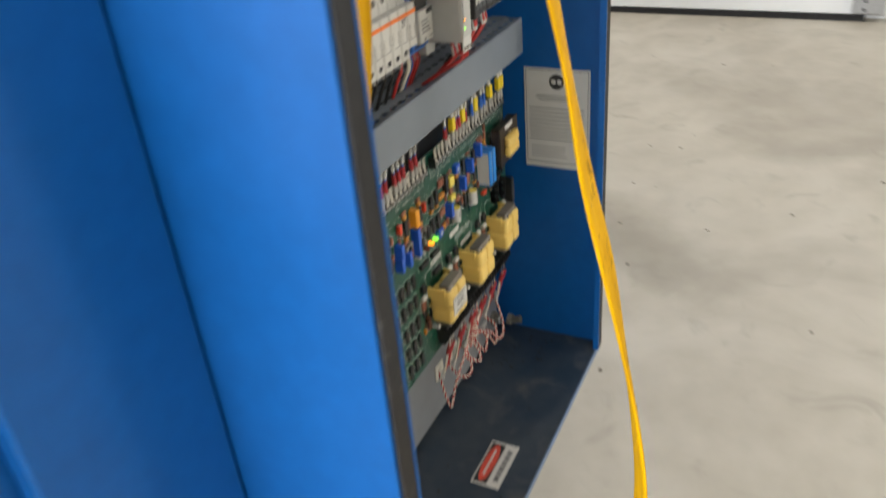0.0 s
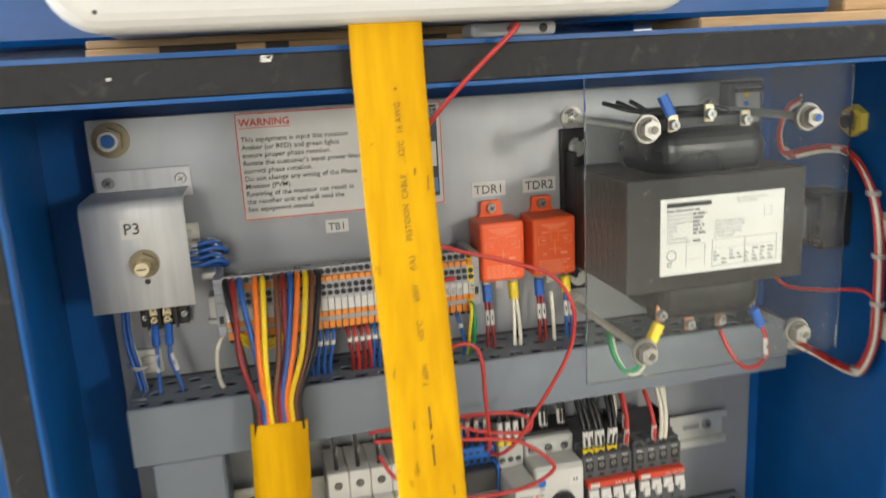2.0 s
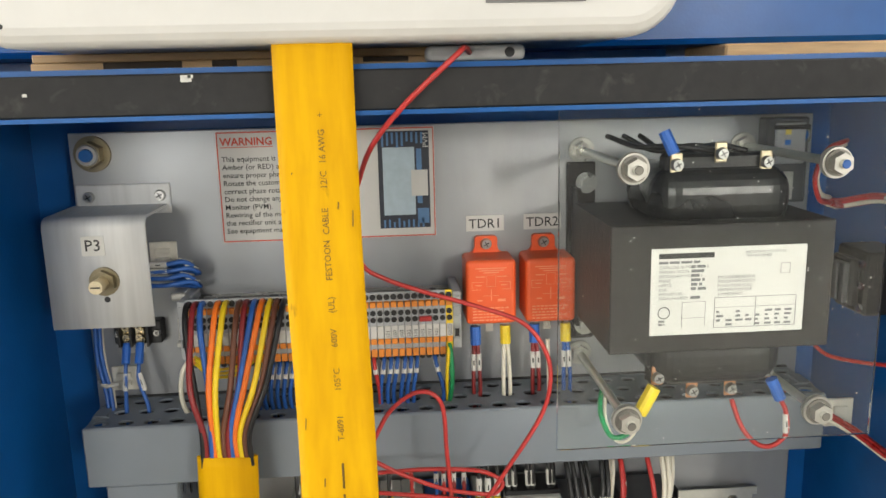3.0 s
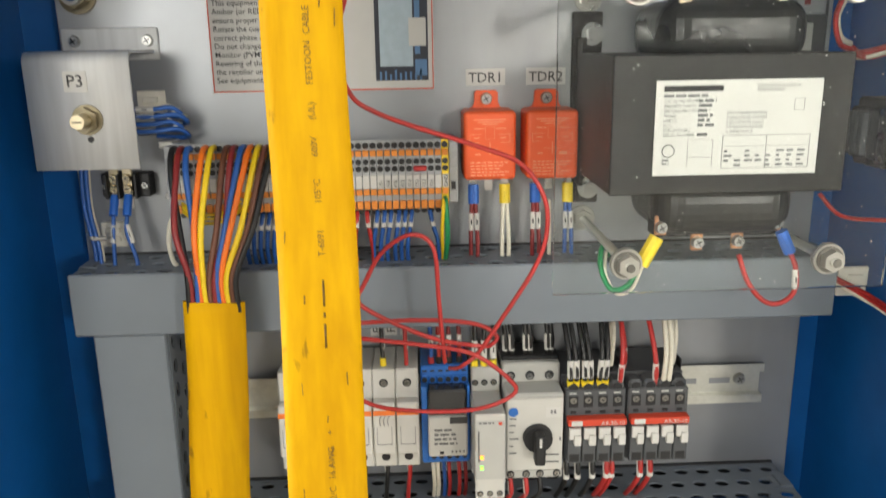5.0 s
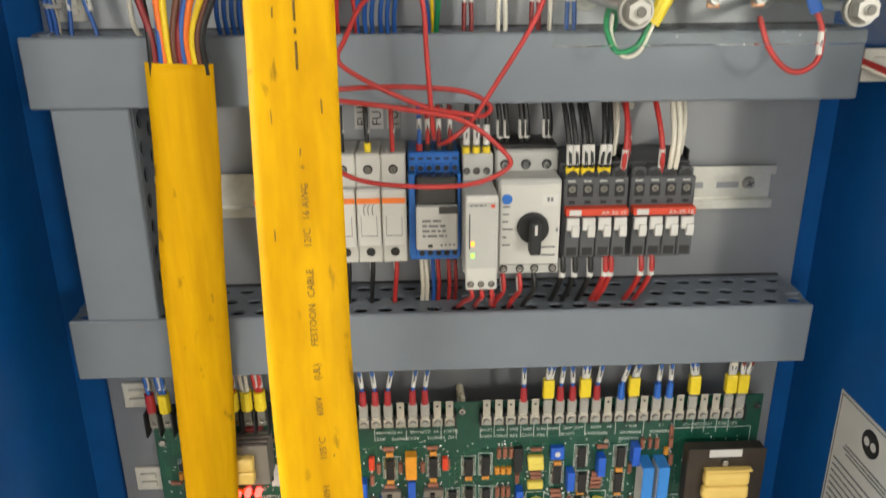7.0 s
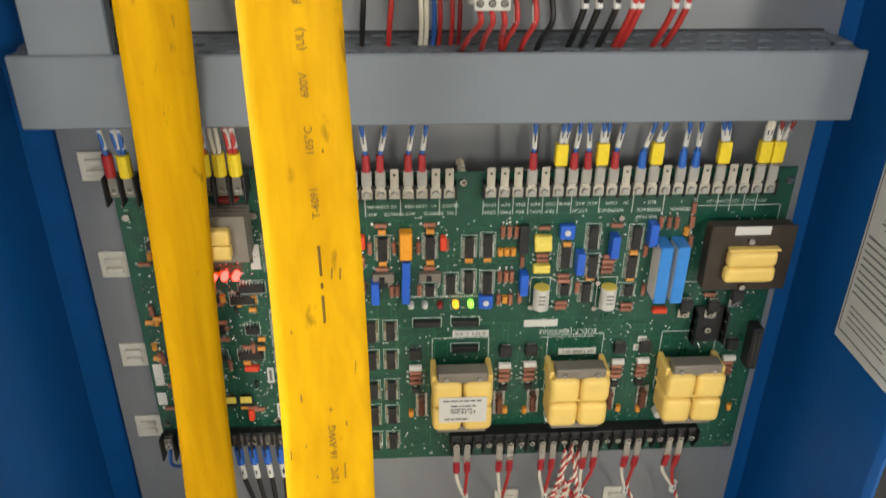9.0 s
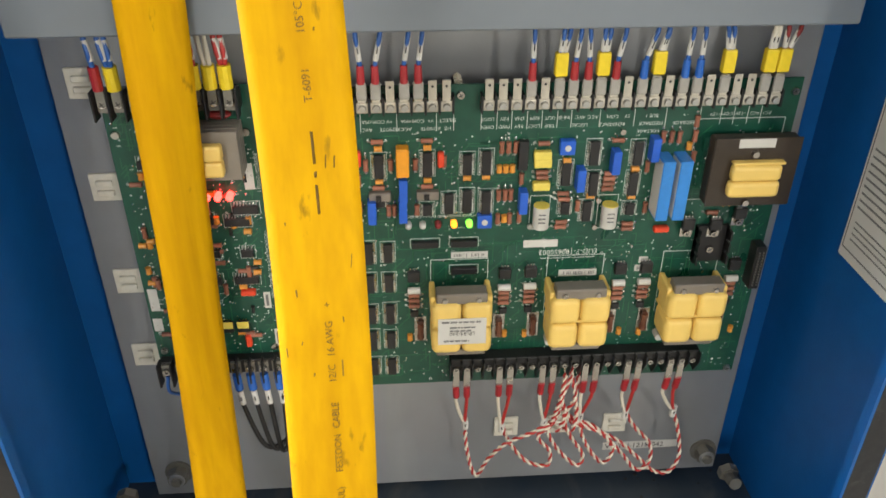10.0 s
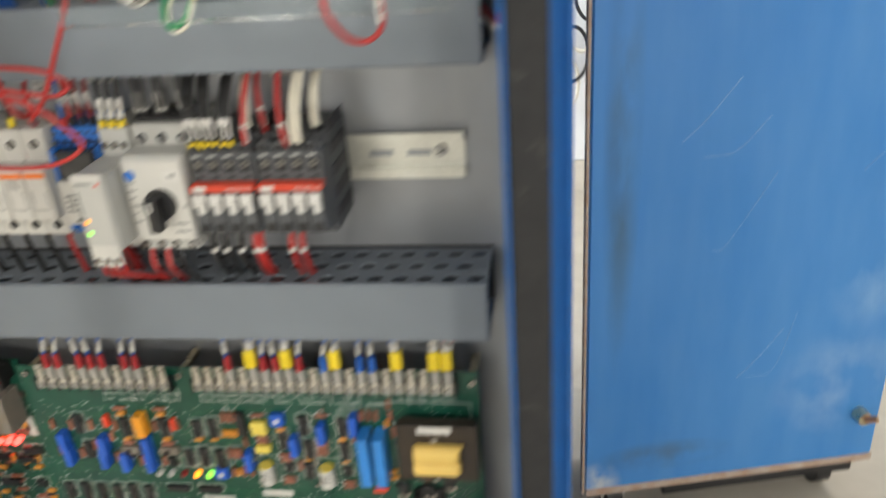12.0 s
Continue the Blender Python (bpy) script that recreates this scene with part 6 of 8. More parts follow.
# white upright capacitors
for x, z in ((0.1293, 0.6455), (0.1836, 0.6445)):
    c_ = part("capacitor_can", rod(bm_(), (x, YB - 0.0068, z - 0.0105), (x, YB - 0.0068, z + 0.0085), 0.0064, 20), WHITE_PL, board, "white film capacitor can")
    part("end_seal", rod(bm_(), (x, YB - 0.0068, z + 0.0085), (x, YB - 0.0068, z + 0.0092), 0.0062, 20), FILM_CAP, c_)
    for k in range(3):
        part("print", quick(x - 0.003, x + 0.0025, YB - 0.0136, YB - 0.013, z - 0.004 + k * 0.0035, z - 0.003 + k * 0.0035), PRINT_GREY, c_)
    silk_frame(x - 0.0078, x + 0.0078, z - 0.016, z + 0.014, board, YB)
for x, z in ((0.1180, 0.6580), (0.1215, 0.6345), (0.1745, 0.6560), (0.1735, 0.6320), (0.1870, 0.7135)):
    part("test_post", rod(rod(bm_(), (x, YB, z), (x, YB - 0.005, z), 0.0011, 8), (x, YB - 0.004, z), (x, YB - 0.006, z), 0.0022, 10), TIN, board)
# tall blue modules
for x in (0.2215, 0.2348):
    m_ = part("potted_module", quick(x - 0.0047, x + 0.0047, YB - 0.0195, YB, 0.6440, 0.6945, bevel=0.0005), BLUE_BOX, board, "tall blue potted module")
    part("side_label", quick(x - 0.0050, x - 0.0047, YB - 0.018, YB - 0.001, 0.646, 0.6925), LABEL, m_)
# indicators
for x, mat_ in ((0.0613, AMBER_LED), (0.0734, GREEN_LED), (0.0255, WHITE_PL), (0.0367, WHITE_PL), (0.0487, W["dark_red"])):
    b = rod(bm_(), (x, YB, 0.6378), (x, YB - 0.0048, 0.6378), 0.0026, 14)
    bmesh.ops.create_uvsphere(b, u_segments=12, v_segments=6, radius=0.0026, matrix=Matrix.Translation((x, YB - 0.0048, 0.6378)))
    part("indicator_lamp", b, mat_, board)
for text, x in (("REM", 0.0255), ("REV ON", 0.0367), ("REV EN", 0.0487), ("INHIBIT", 0.0613), ("POWER", 0.0734)):
    silk_text(text, x, 0.6450, 0.0034, board, YB)
# paper labels and lettering
for x, z, w, h in ((0.1322, 0.6156, 0.0280, 0.0068), (0.0745, 0.607, 0.0300, 0.0060), (0.1652, 0.5861, 0.0320, 0.0062), (0.2196, 0.5965, 0.0075, 0.0062), (0.2168, 0.5885, 0.0075, 0.0062)):
    l_ = part("board_label", quick(x - w / 2, x + w / 2, YB - 0.0004, YB, z - h / 2, z + h / 2), LABEL, board)
    if abs(x - 0.1322) > 0.01:
        b = bm_()
        for k in range(int(w / 0.0016)):
            if rng.random() < 0.75:
                block(b, x - w * 0.42 + k * 0.0014, x - w * 0.42 + k * 0.0014 + rng.uniform(0.0004, 0.0009), YB - 0.0006, YB - 0.0004, z - h * 0.25, z + h * 0.2)
        part("print", b, PRINT_GREY, l_)
silk_text("EUD-7-100650002", 0.1555, 0.6090, 0.0064, board, YB)
part("maker_line", block(bm_(), 0.133, 0.178, YB - 0.0003, YB - 0.00005, 0.6010, 0.6014), SILK, board)


# the four board transformers
def board_transformer(x, z, plate=False):
    t = thing("board_transformer", "yellow taped split-bobbin transformer soldered to the board", "transformer", "yellow board transformers", at=(x, YB, z - 0.03))
    for sx in (-1, 1):
        for zc in (-1, 1):
            cx, cz = x + sx * 0.0125, z - 0.004 + zc * 0.0125
            part("bobbin", quick(cx - 0.0122, cx + 0.0122, YB - 0.034, YB - 0.003, cz - 0.0123, cz + 0.0123, bevel=0.0055, seg=4), BOBBIN, t)
    part("flange", quick(x - 0.0240, x + 0.0240, YB - 0.029, YB - 0.001, z - 0.0055, z - 0.0025, bevel=0.001), BOBBIN, t)
    for side in (-1, 1):
        part("cheek", quick(x + side * 0.0205, x + side * 0.0252, YB - 0.026, YB - 0.001, z + 0.0080, z + 0.0235, bevel=0.0015, seg=2), BOBBIN, t)
    y0 = YB - 0.030
    part("core", quick(x - 0.0205, x + 0.0205, y0, YB - 0.016, z + 0.0185, z + 0.0285, bevel=0.001), PALE_IRON, t)
    part("core", quick(x - 0.0205, x + 0.0205, y0 + 0.002, YB - 0.006, z - 0.0345, z - 0.028, bevel=0.001), PALE_IRON, t)
    for sx in (-0.0135, 0.0135):
        screw(x + sx, y0, z + 0.0228, 0.0026, t, TIN, out=0.0012, slot=False, name="rivet")
        part("foot_peg", rod(bm_(), (x + sx * 1.4, YB - 0.002, z - 0.0385), (x + sx * 1.4, YB - 0.011, z - 0.0385), 0.0036, 12), WHITE_PL, t)
    if plate:
        p = part("plate", quick(x - 0.0195, x + 0.0195, YB - 0.0350, YB - 0.0342, z - 0.017, z + 0.0085), LABEL, t, "white printed transformer plate")
        bars(x - 0.0165, x + 0.0165, z + 0.006, 1, 0.004, 0.0014, YB - 0.035, p, PRINT_GREY, random.Random(1), least=0.95)
        bars(x - 0.010, x + 0.011, z + 0.0005, 2, 0.0032, 0.0012, YB - 0.035, p, PRINT_GREY, random.Random(2))
        on(t, lettering("LP-34-340", 0, 0, 0, 0.0050, t, PRINT, m=pose(x, YB - 0.0354, z - 0.0045) @ Matrix.Rotation(math.pi, 4, "Y") @ pose(0, 0, 0, 90, 0, 0), align="CENTER"))
        bars(x - 0.015, x + 0.016, z - 0.0130, 1, 0.003, 0.0013, YB - 0.035, p, PRINT_GREY, random.Random(3))
    silk_frame(x - 0.0235, x + 0.0235, z - 0.02, z + 0.0400, board, YB)
    t.location.z -= 0.0030
    for side, sx in ((-1, -0.0375), (1, 0.0375)):
        xx = x + sx
        o = put(TO220, xx, YB, z + 0.0270, board)
        p_ = new("lead_frame", TO_PIN)
        p_.parent = o
        put(shared("resistor", rod(bm_(), (-0.0052, -0.003, 0), (0.0052, -0.003, 0), 0.003, 12), WHITE_PL), xx, YB, z + 0.0125, board)
        for k in range(3):
            resistor(xx, z + 0.0065 - k * 0.0052, board, YB, 90)
        put(TRIM_DOT, xx, YB + 0.006, z - 0.0100, board)
        put(shared("transistor", block(bm_(), -0.0032, 0.0032, -0.004, 0, -0.0028, 0.0028, bevel=0.0004), CHIP), xx, YB, z - 0.0115, board)
        xr = xx + (0.005 if side < 0 else -0.003)
        put(shared("heat_sink", block(bm_(), -0.005, 0.005, -0.0015, 0, -0.0125, 0.0125), TIN), xr, YB, z - 0.0285, board)
        put(axial(0.016, 0.0026, "power_resistor", W["brown"]), xr, YB - 0.0015, z - 0.0285, board)
    return t


board_transformer(0.0663, 0.5630, True)
board_transformer(0.1628, 0.5635)
board_transformer(0.2595, 0.5640)
big = thing("board_transformer", "brown laminated transformer with yellow coil on the board", "transformer", "yellow board transformers", at=(0.282, YB, 0.66))
part("core", quick(0.2528, 0.3182, YB - 0.0205, YB - 0.0080, 0.6575, 0.7120, bevel=0.0012), LAMINATE, big)
for x in (0.2600, 0.3100):
    part("bracket_leg", quick(x - 0.004, x + 0.004, YB - 0.0080, YB - 0.0002, 0.6640, 0.7050), TIN, big)
part("core_frame", quick(0.2525, 0.3185, YB - 0.0220, YB - 0.0208, 0.6570, 0.7135, bevel=0.0005), LAMINATE, big)
for zc, wide in ((0.6745, 0.0006), (0.6880, 0.0)):
    part("coil", quick(0.2658 - wide, 0.3040 + wide, YB - 0.0310, YB - 0.0215, zc - 0.0066, zc + 0.0068, bevel=0.0036, seg=3), BOBBIN, big)
part("coil_cheek", quick(0.2664, 0.3064, YB - 0.0285, YB - 0.0215, 0.6940, 0.6962, bevel=0.0008), BOBBIN, big)
part("plate", quick(0.2700, 0.2975, YB - 0.0226, YB - 0.0221, 0.7060, 0.7130), LABEL, big)
for x, z in ((0.2835, 0.7010), (0.2835, 0.6605)):
    screw(x, YB - 0.0220, z, 0.0030, big, TIN, slot=False, name="rivet")
for x in (0.262, 0.300):
    part("foot_peg", rod(bm_(), (x, YB - 0.001, 0.6590), (x, YB - 0.007, 0.6590), 0.0036, 12), WHITE_PL, big)
silk_frame(0.2445, 0.3120, 0.652, 0.7205, board, YB)
# regulators on their heat sink
sink = bm_()
block(sink, 0.2600, 0.2850, YB - 0.003, YB, 0.5950, 0.6290)
for k, x in enumerate((0.2590, 0.2840)):
    for j in range(3):
        block(sink, x, x + 0.0015, YB - 0.013, YB, 0.5970 + j * 0.011, 0.6055 + j * 0.011)
    block(sink, x, x + 0.0015, YB - 0.007, YB, 0.5950, 0.6290)
part("heat_sink", sink, BLACK_PL, board, "black finned heat sink")
for x, z in ((0.2495, 0.6330), (0.2720, 0.6320), (0.2905, 0.6420)):
    o = put(TO220, x, YB - 0.003, z, board)
    p_ = new("lead_frame", TO_PIN)
    p_.parent = o
    part("regulator_tab", quick(x - 0.005, x + 0.005, YB - 0.0045, YB - 0.0032, z - 0.0125, z - 0.0045), TIN, board)
    screw(x, YB - 0.0045, z - 0.0090, 0.0030, board, TIN)
screw(0.2720, YB - 0.003, 0.6075, 0.0034, board, TIN)
conn = part("header", quick(0.3080, 0.3165, YB - 0.014, YB, 0.5720, 0.6130, bevel=0.0008), BLACK_PL, board, "black ribbon header with gold pins")
b = bm_()
for k in range(13):
    for s in (0.3105, 0.3138):
        block(b, s - 0.0005, s + 0.0005, YB - 0.0155, YB - 0.014, 0.5765 + k * 0.0026, 0.5775 + k * 0.0026)
part("header_pins", b, DULL_METAL, conn)
# scattered solder pads and traces
rng = random.Random(8)
for k in range(90):
    put(PAD, rng.uniform(-0.075, 0.31), YB, rng.choice((rng.uniform(0.585, 0.635), rng.uniform(0.475, 0.52), rng.uniform(0.64, 0.71))), board)
TRACE = plain("copper_trace", (0.014, 0.125, 0.065), 0.35)
b = bm_()
for k in range(26):
    z = 0.622 - k * 0.0011 if k < 8 else rng.uniform(0.58, 0.72)
    x0 = rng.uniform(-0.06, 0.22)
    L = rng.uniform(0.02, 0.08)
    block(b, x0, x0 + L, YB - 0.00012, YB - 0.00004, z, z + 0.0004)
    block(b, x0 + L, x0 + L + 0.0004, YB - 0.00012, YB - 0.00004, z - rng.uniform(0.004, 0.02), z + 0.0004)
tagged(part("trace", b, TRACE, board), kind="stuff")

# barrier terminals along the bottom edge
bt = thing("barrier_terminal", "black multi-pole barrier terminal along the board's lower edge", "terminal block", at=(0.168, YB, 0.494))
part("base", quick(0.0590, 0.2775, YB - 0.014, YB - 0.0002, 0.4960, 0.5085, bevel=0.0008), BLACK_PL, bt)
N_B = 23
for k in range(N_B + 1):
    x = 0.0590 + k * (0.2185 / N_B)
    b = bm_()
    v = [b.verts.new((x - 0.0006 + dx, y, z)) for dx in (0, 0.0012) for y, z in ((YB, 0.5085), (YB - 0.020, 0.5085), (YB - 0.020, 0.500), (YB - 0.011, 0.4835), (YB - 0.002, 0.4835))]
    b.faces.new(v[:5])
    b.faces.new(v[5:][::-1])
    for q in range(5):
        b.faces.new((v[q], v[5 + q], v[5 + (q + 1) % 5], v[(q + 1) % 5]))
    bmesh.ops.recalc_face_normals(b, faces=b.faces)
    part("barrier", b, BLACK_PL, bt)
WIRED_B = (0, 1, 4, 5, 8, 9, 12, 13, 16, 17, 20, 21)
for k in range(N_B):
    x = 0.0590 + (k + 0.5) * (0.2185 / N_B)
    screw(x, YB - 0.014, 0.4990, 0.0030, bt, TIN, out=0.0025)
    if k in WIRED_B:
        part("lug", quick(x - 0.0030, x + 0.0030, YB - 0.0158, YB - 0.0145, 0.478, 0.4985, bevel=0.0004), TIN, bt)
twist = thing("twisted_wiring", "red and white twisted pairs with red crimps below the board", "wiring", at=(0.17, -0.03, 0.34))


def pair(points, parent, r=0.00115, pitch=0.0125):
    """A red and a white wire twisted round one another along the points."""
    path = spline(points, 14)
    run = [0.0]
    for a, c in zip(path, path[1:]):
        run.append(run[-1] + (c - a).length)
    for col, ph in (("red", 0.0), ("white", math.pi)):
        pts = []
        for i, q in enumerate(path):
            d = (path[min(i + 1, len(path) - 1)] - path[max(i - 1, 0)]).normalized()
            u = d.cross(Vector((0, 1, 0)))
            u.normalize()
            v = d.cross(u)
            a = 2 * math.pi * run[i] / pitch + ph
            pts.append(q + r * (math.cos(a) * u + math.sin(a) * v))
        part("strand", tube(bm_(), pts, r, seg=6, smooth=False), W[col], parent)


hub = (0.1675, -0.03, 0.4300)
LOOPS = (
    (0, ((0.0745, 0.4159), (0.0779, 0.3745), (0.0863, 0.3464), (0.0985, 0.372), (0.1150, 0.392), (0.140, 0.402), (0.160, 0.415))),
    (4, ((0.1094, 0.410), (0.1180, 0.385), (0.1358, 0.3626), (0.156, 0.3572), (0.1575, 0.3766), (0.145, 0.396), (0.158, 0.41))),
    (8, ((0.150, 0.415), (0.158, 0.39), (0.170, 0.37), (0.186, 0.3572), (0.1905, 0.37), (0.178, 0.392), (0.170, 0.41))),
    (12, ((0.1845, 0.42), (0.188, 0.395), (0.200, 0.37), (0.2133, 0.3571), (0.2198, 0.3762), (0.205, 0.398), (0.178, 0.408))),
    (16, ((0.2280, 0.42), (0.240, 0.398), (0.2570, 0.378), (0.2587, 0.356), (0.2463, 0.3468), (0.228, 0.372), (0.200, 0.404), (0.178, 0.414))),
    (20, ((0.2745, 0.42), (0.2835, 0.395), (0.2891, 0.3617), (0.2805, 0.343), (0.2650, 0.343), (0.245, 0.365), (0.220, 0.39), (0.180, 0.412))),
)
for k, pts in LOOPS:
    xa, xb = (0.0590 + (k + q + 0.5) * (0.2185 / N_B) for q in (0, 1))
    for x, col in ((xa, "white"), (xb, "red")):
        part("crimp", rod(bm_(), (x, YB - 0.0150, 0.480), (x + 0.0008, YB - 0.010, 0.464), 0.0030, 10), SLEEVE["red"], twist)
        x2, z2 = pts[0]
        wire([(x + 0.0008, YB - 0.010, 0.466), (x + 0.001, YB - 0.008, 0.455), ((x + x2 * 2) / 3, -0.038, (0.45 + z2 * 2) / 3), (x2, -0.034, z2 + 0.003)], 0.0016, W[col], twist)
    rngp = random.Random(k)
    pair([(x, -0.022 - 0.014 * math.sin(3.0 * i / len(pts)) - rngp.uniform(0, 0.004), z) for i, (x, z) in enumerate(pts)] + [hub], twist)
    x2, z2 = pts[0]
    marker((x2, -0.034, z2 + 0.006), (x2 + 0.0006, -0.031, z2 - 0.008), 0, 1, 0.0035, twist)
for k in range(4):
    sway = (0.0, 0.004, -0.003, 0.002)[k]
    pair([(0.156 + k * 0.0075, -0.030 - 0.004 * (k % 2), 0.400), (0.158 + k * 0.0062 + sway, -0.040, 0.428), (0.161 + k * 0.0052 - sway, -0.044, 0.452), (0.1635 + k * 0.0036 + sway * 0.5, YB - 0.004, 0.478), (0.167 + k * 0.002, YB + 0.003, 0.494)], twist, pitch=0.0115 + 0.0012 * k)
for x, z in ((0.1196, 0.3785), (0.1699, 0.379), (0.2302, 0.377)):
    tie_mount(x, z, 0.024)
for x, z in ((-0.2120, 0.745), (-0.2132, 0.659), (-0.2130, 0.569), (-0.2136, 0.4887)):
    tie_mount(x, z, 0.024)
tag = thing("serial_tag", "white printed tag on the panel below the board", "label", at=(0.26, 0, 0.335))
part("card", quick(0.2225, 0.3010, -0.0008, -0.0002, 0.3375, 0.3475), LABEL, tag)
on(tag, lettering("VT-TN-1215-042", 0.2245, -0.001, 0.3395, 0.0088, tag))

# ---- the narrow monitor board ----
Y1 = -0.0305
mb = thing("monitor_board", "narrow green monitor board with three lit red indicators", "circuit board", at=(-0.139, -0.029, 0.492))
part("laminate", quick(-0.1925, -0.0855, Y1, Y1 + 0.0016, 0.4925, 0.7520, bevel=0.0004), PCB, mb)
for x, z in ((-0.1865, 0.7155), (-0.0925, 0.7155), (-0.1865, 0.515), (-0.0925, 0.515)):
    part("spacer", rod(bm_(), (x, -0.0005, z), (x, Y1 + 0.0016, z), 0.0034, 6), BRASS, mb)
    screw(x, Y1, z, 0.0036, mb, TIN, out=0.002, slot=False)


def barrier_row(z0, z1, xs, name_lug, up):
    x0, x1 = xs[0] - 0.0065, xs[-1] + 0.0065
    t = thing("barrier_terminal", "black barrier terminal row on the monitor board", "terminal block", "monitor board terminals", at=((x0 + x1) / 2, Y1, z0))
    part("base", quick(x0, x1, Y1 - 0.010, Y1 - 0.0002, z0, z1, bevel=0.0008), BLACK_PL, t)
    for i in range(len(xs) + 1):
        x = xs[0] - 0.0055 + i * 0.0109
        part("barrier", quick(x - 0.0009, x + 0.0009, Y1 - 0.019, Y1 - 0.008, z0 - (0.004 if up else 0.006), z1 + 0.003, bevel=0.0006), BLACK_PL, t)
    for x in xs:
        screw(x, Y1 - 0.012, (z0 + z1) / 2, 0.0038, t, TIN, out=0.003)
        part("clamp", quick(x - 0.0042, x + 0.0042, Y1 - 0.0125, Y1 - 0.010, z0 + 0.001, z1 - 0.001), DULL_METAL, t)
    return t


xs1 = [-0.1857 + 0.0109 * k for k in range(9)]
row = barrier_row(0.7365, 0.7520, xs1, 0, True)
for k, (crimp, cols) in enumerate((("red", ("blue",)), ("yellow", ("blue", "blue")), ("", ()), ("", ()), ("", ()), ("", ()), ("yellow", ("red", "red")), ("yellow", ("white", "white")), ("yellow", ("red", "red")))):
    if not crimp:
        continue
    x = xs1[k]
    part("lug", quick(x - 0.003, x + 0.003, Y1 - 0.0152, Y1 - 0.0142, 0.743, 0.758), DULL_METAL, row)
    part("crimp", rod(bm_(), (x, Y1 - 0.0145, 0.755), (x, Y1 - 0.0155, 0.772), 0.0048 if crimp == "yellow" else 0.0037, 10), SLEEVE[crimp], row)
    for q, c in enumerate(cols):
        o = (q - (len(cols) - 1) / 2) * 0.0044
        wire([(x + o * 0.6, Y1 - 0.0155, 0.770), (x + o - 0.001, Y1 - 0.016, 0.782), (x + o - 0.003, Y1 - 0.012, 0.796), (x + o - 0.004, Y1, 0.805)], 0.0019, W[c], row)
        if c != "white":
            marker((x + o * 0.8, Y1 - 0.0158, 0.776), (x + o - 0.002, Y1 - 0.0145, 0.790), 0, 1, 0.0025, row)
xs2 = [-0.1844 + 0.0117 * k for k in range(9)]
row2 = barrier_row(0.4945, 0.5090, xs2, 0, False)
for k in (5, 6, 7, 8):
    x = xs2[k]
    part("crimp", rod(bm_(), (x, Y1 - 0.0145, 0.497), (x + 0.001, Y1 - 0.0155, 0.481), 0.0036, 10), SLEEVE["blue"], row2)
    wire([(x + 0.001, Y1 - 0.0155, 0.483), (x + 0.003, Y1 - 0.018, 0.463), (x * 0.6 - 0.034, Y1 - 0.018, 0.430 - 0.003 * k), (-0.0890 + (k - 6) * 0.002, Y1 - 0.010, 0.414), (-0.0840, -0.012, 0.424)], 0.0022, W["black"], row2, per=8)
    marker((x + 0.0012, Y1 - 0.016, 0.4795), (x + 0.0028, Y1 - 0.0178, 0.466), 0, 1, 0.0030, row2)
wire([(xs2[0], Y1 - 0.013, 0.497), (xs2[0] - 0.001, Y1 - 0.012, 0.478), (xs2[0] + 0.008, -0.02, 0.455), (xs2[0] + 0.02, -0.012, 0.443)], 0.0016, W["blue"], row2)
t1 = thing("board_transformer", "small grey board transformer with a yellow coil", "transformer", "yellow board transformers", at=(-0.115, Y1, 0.685))
b = bm_()
for k in range(4):
    block(b, -0.140, -0.0945, Y1 - 0.0058 - k * 0.0062, Y1 - 0.0004 - k * 0.0062, 0.6880, 0.7260, bevel=0.0005)
part("core", b, PALE_IRON, t1)
for zc in (0.700, 0.7125):
    part("coil", quick(-0.1305, -0.1055, Y1 - 0.033, Y1 - 0.024, zc - 0.006, zc + 0.006, bevel=0.002, seg=2), BOBBIN, t1)
b = bm_()
bmesh.ops.create_uvsphere(b, u_segments=16, v_segments=8, radius=1, matrix=pose(-0.1085, Y1 - 0.007, 0.7325) @ Matrix.Diagonal((0.009, 0.005, 0.0035, 1)))
part("disc_capacitor", b, W["dark_red"], mb)
for x in (-0.1275, -0.1192, -0.1105):
    b = rod(bm_(), (x, Y1, 0.6645), (x, Y1 - 0.0065, 0.6645), 0.0028, 14)
    bmesh.ops.create_uvsphere(b, u_segments=12, v_segments=6, radius=0.0028, matrix=Matrix.Translation((x, Y1 - 0.0065, 0.6645)))
    part("indicator_lamp", b, RED_LED, mb, "lit red indicator lamp")
for x, z, n in ((-0.1003, 0.6518, 8), (-0.1080, 0.6410, 8), (-0.1038, 0.6120, 4), (-0.1075, 0.5864, 8), (-0.1350, 0.6430, 7), (-0.1350, 0.6125, 8), (-0.1360, 0.586, 7), (-0.1700, 0.6920, 4), (-0.1620, 0.650, 8), (-0.1620, 0.610, 8)):
    chip(x, z, n, mb, Y1, 90)
rng = random.Random(17)
for k in range(84):
    x, z = rng.uniform(-0.186, -0.094), rng.uniform(0.525, 0.655) if k < 66 else rng.uniform(0.66, 0.705)
    if k % 3 == 0:
        put(CAP_S, x, Y1, z, mb, rng.choice((0, 90)))
    elif k % 3 == 1:
        resistor(x, z, mb, Y1, rng.choice((0, 90)))
    else:
        put(GLASS_D, x, Y1, z, mb, rng.choice((0, 90)))
for x in (-0.1156, -0.1288, -0.1431):
    o = put(TO220, x, Y1, 0.5400, mb)
    p_ = new("lead_frame", TO_PIN)
    p_.parent = o
    put(shared("transistor_face", block(bm_(), -0.0048, 0.0048, -0.0064, -0.006, -0.002, 0.0046), FILM_CAP), x, Y1, 0.5420, mb)
put(CAP_R, -0.1130, Y1, 0.525, mb)
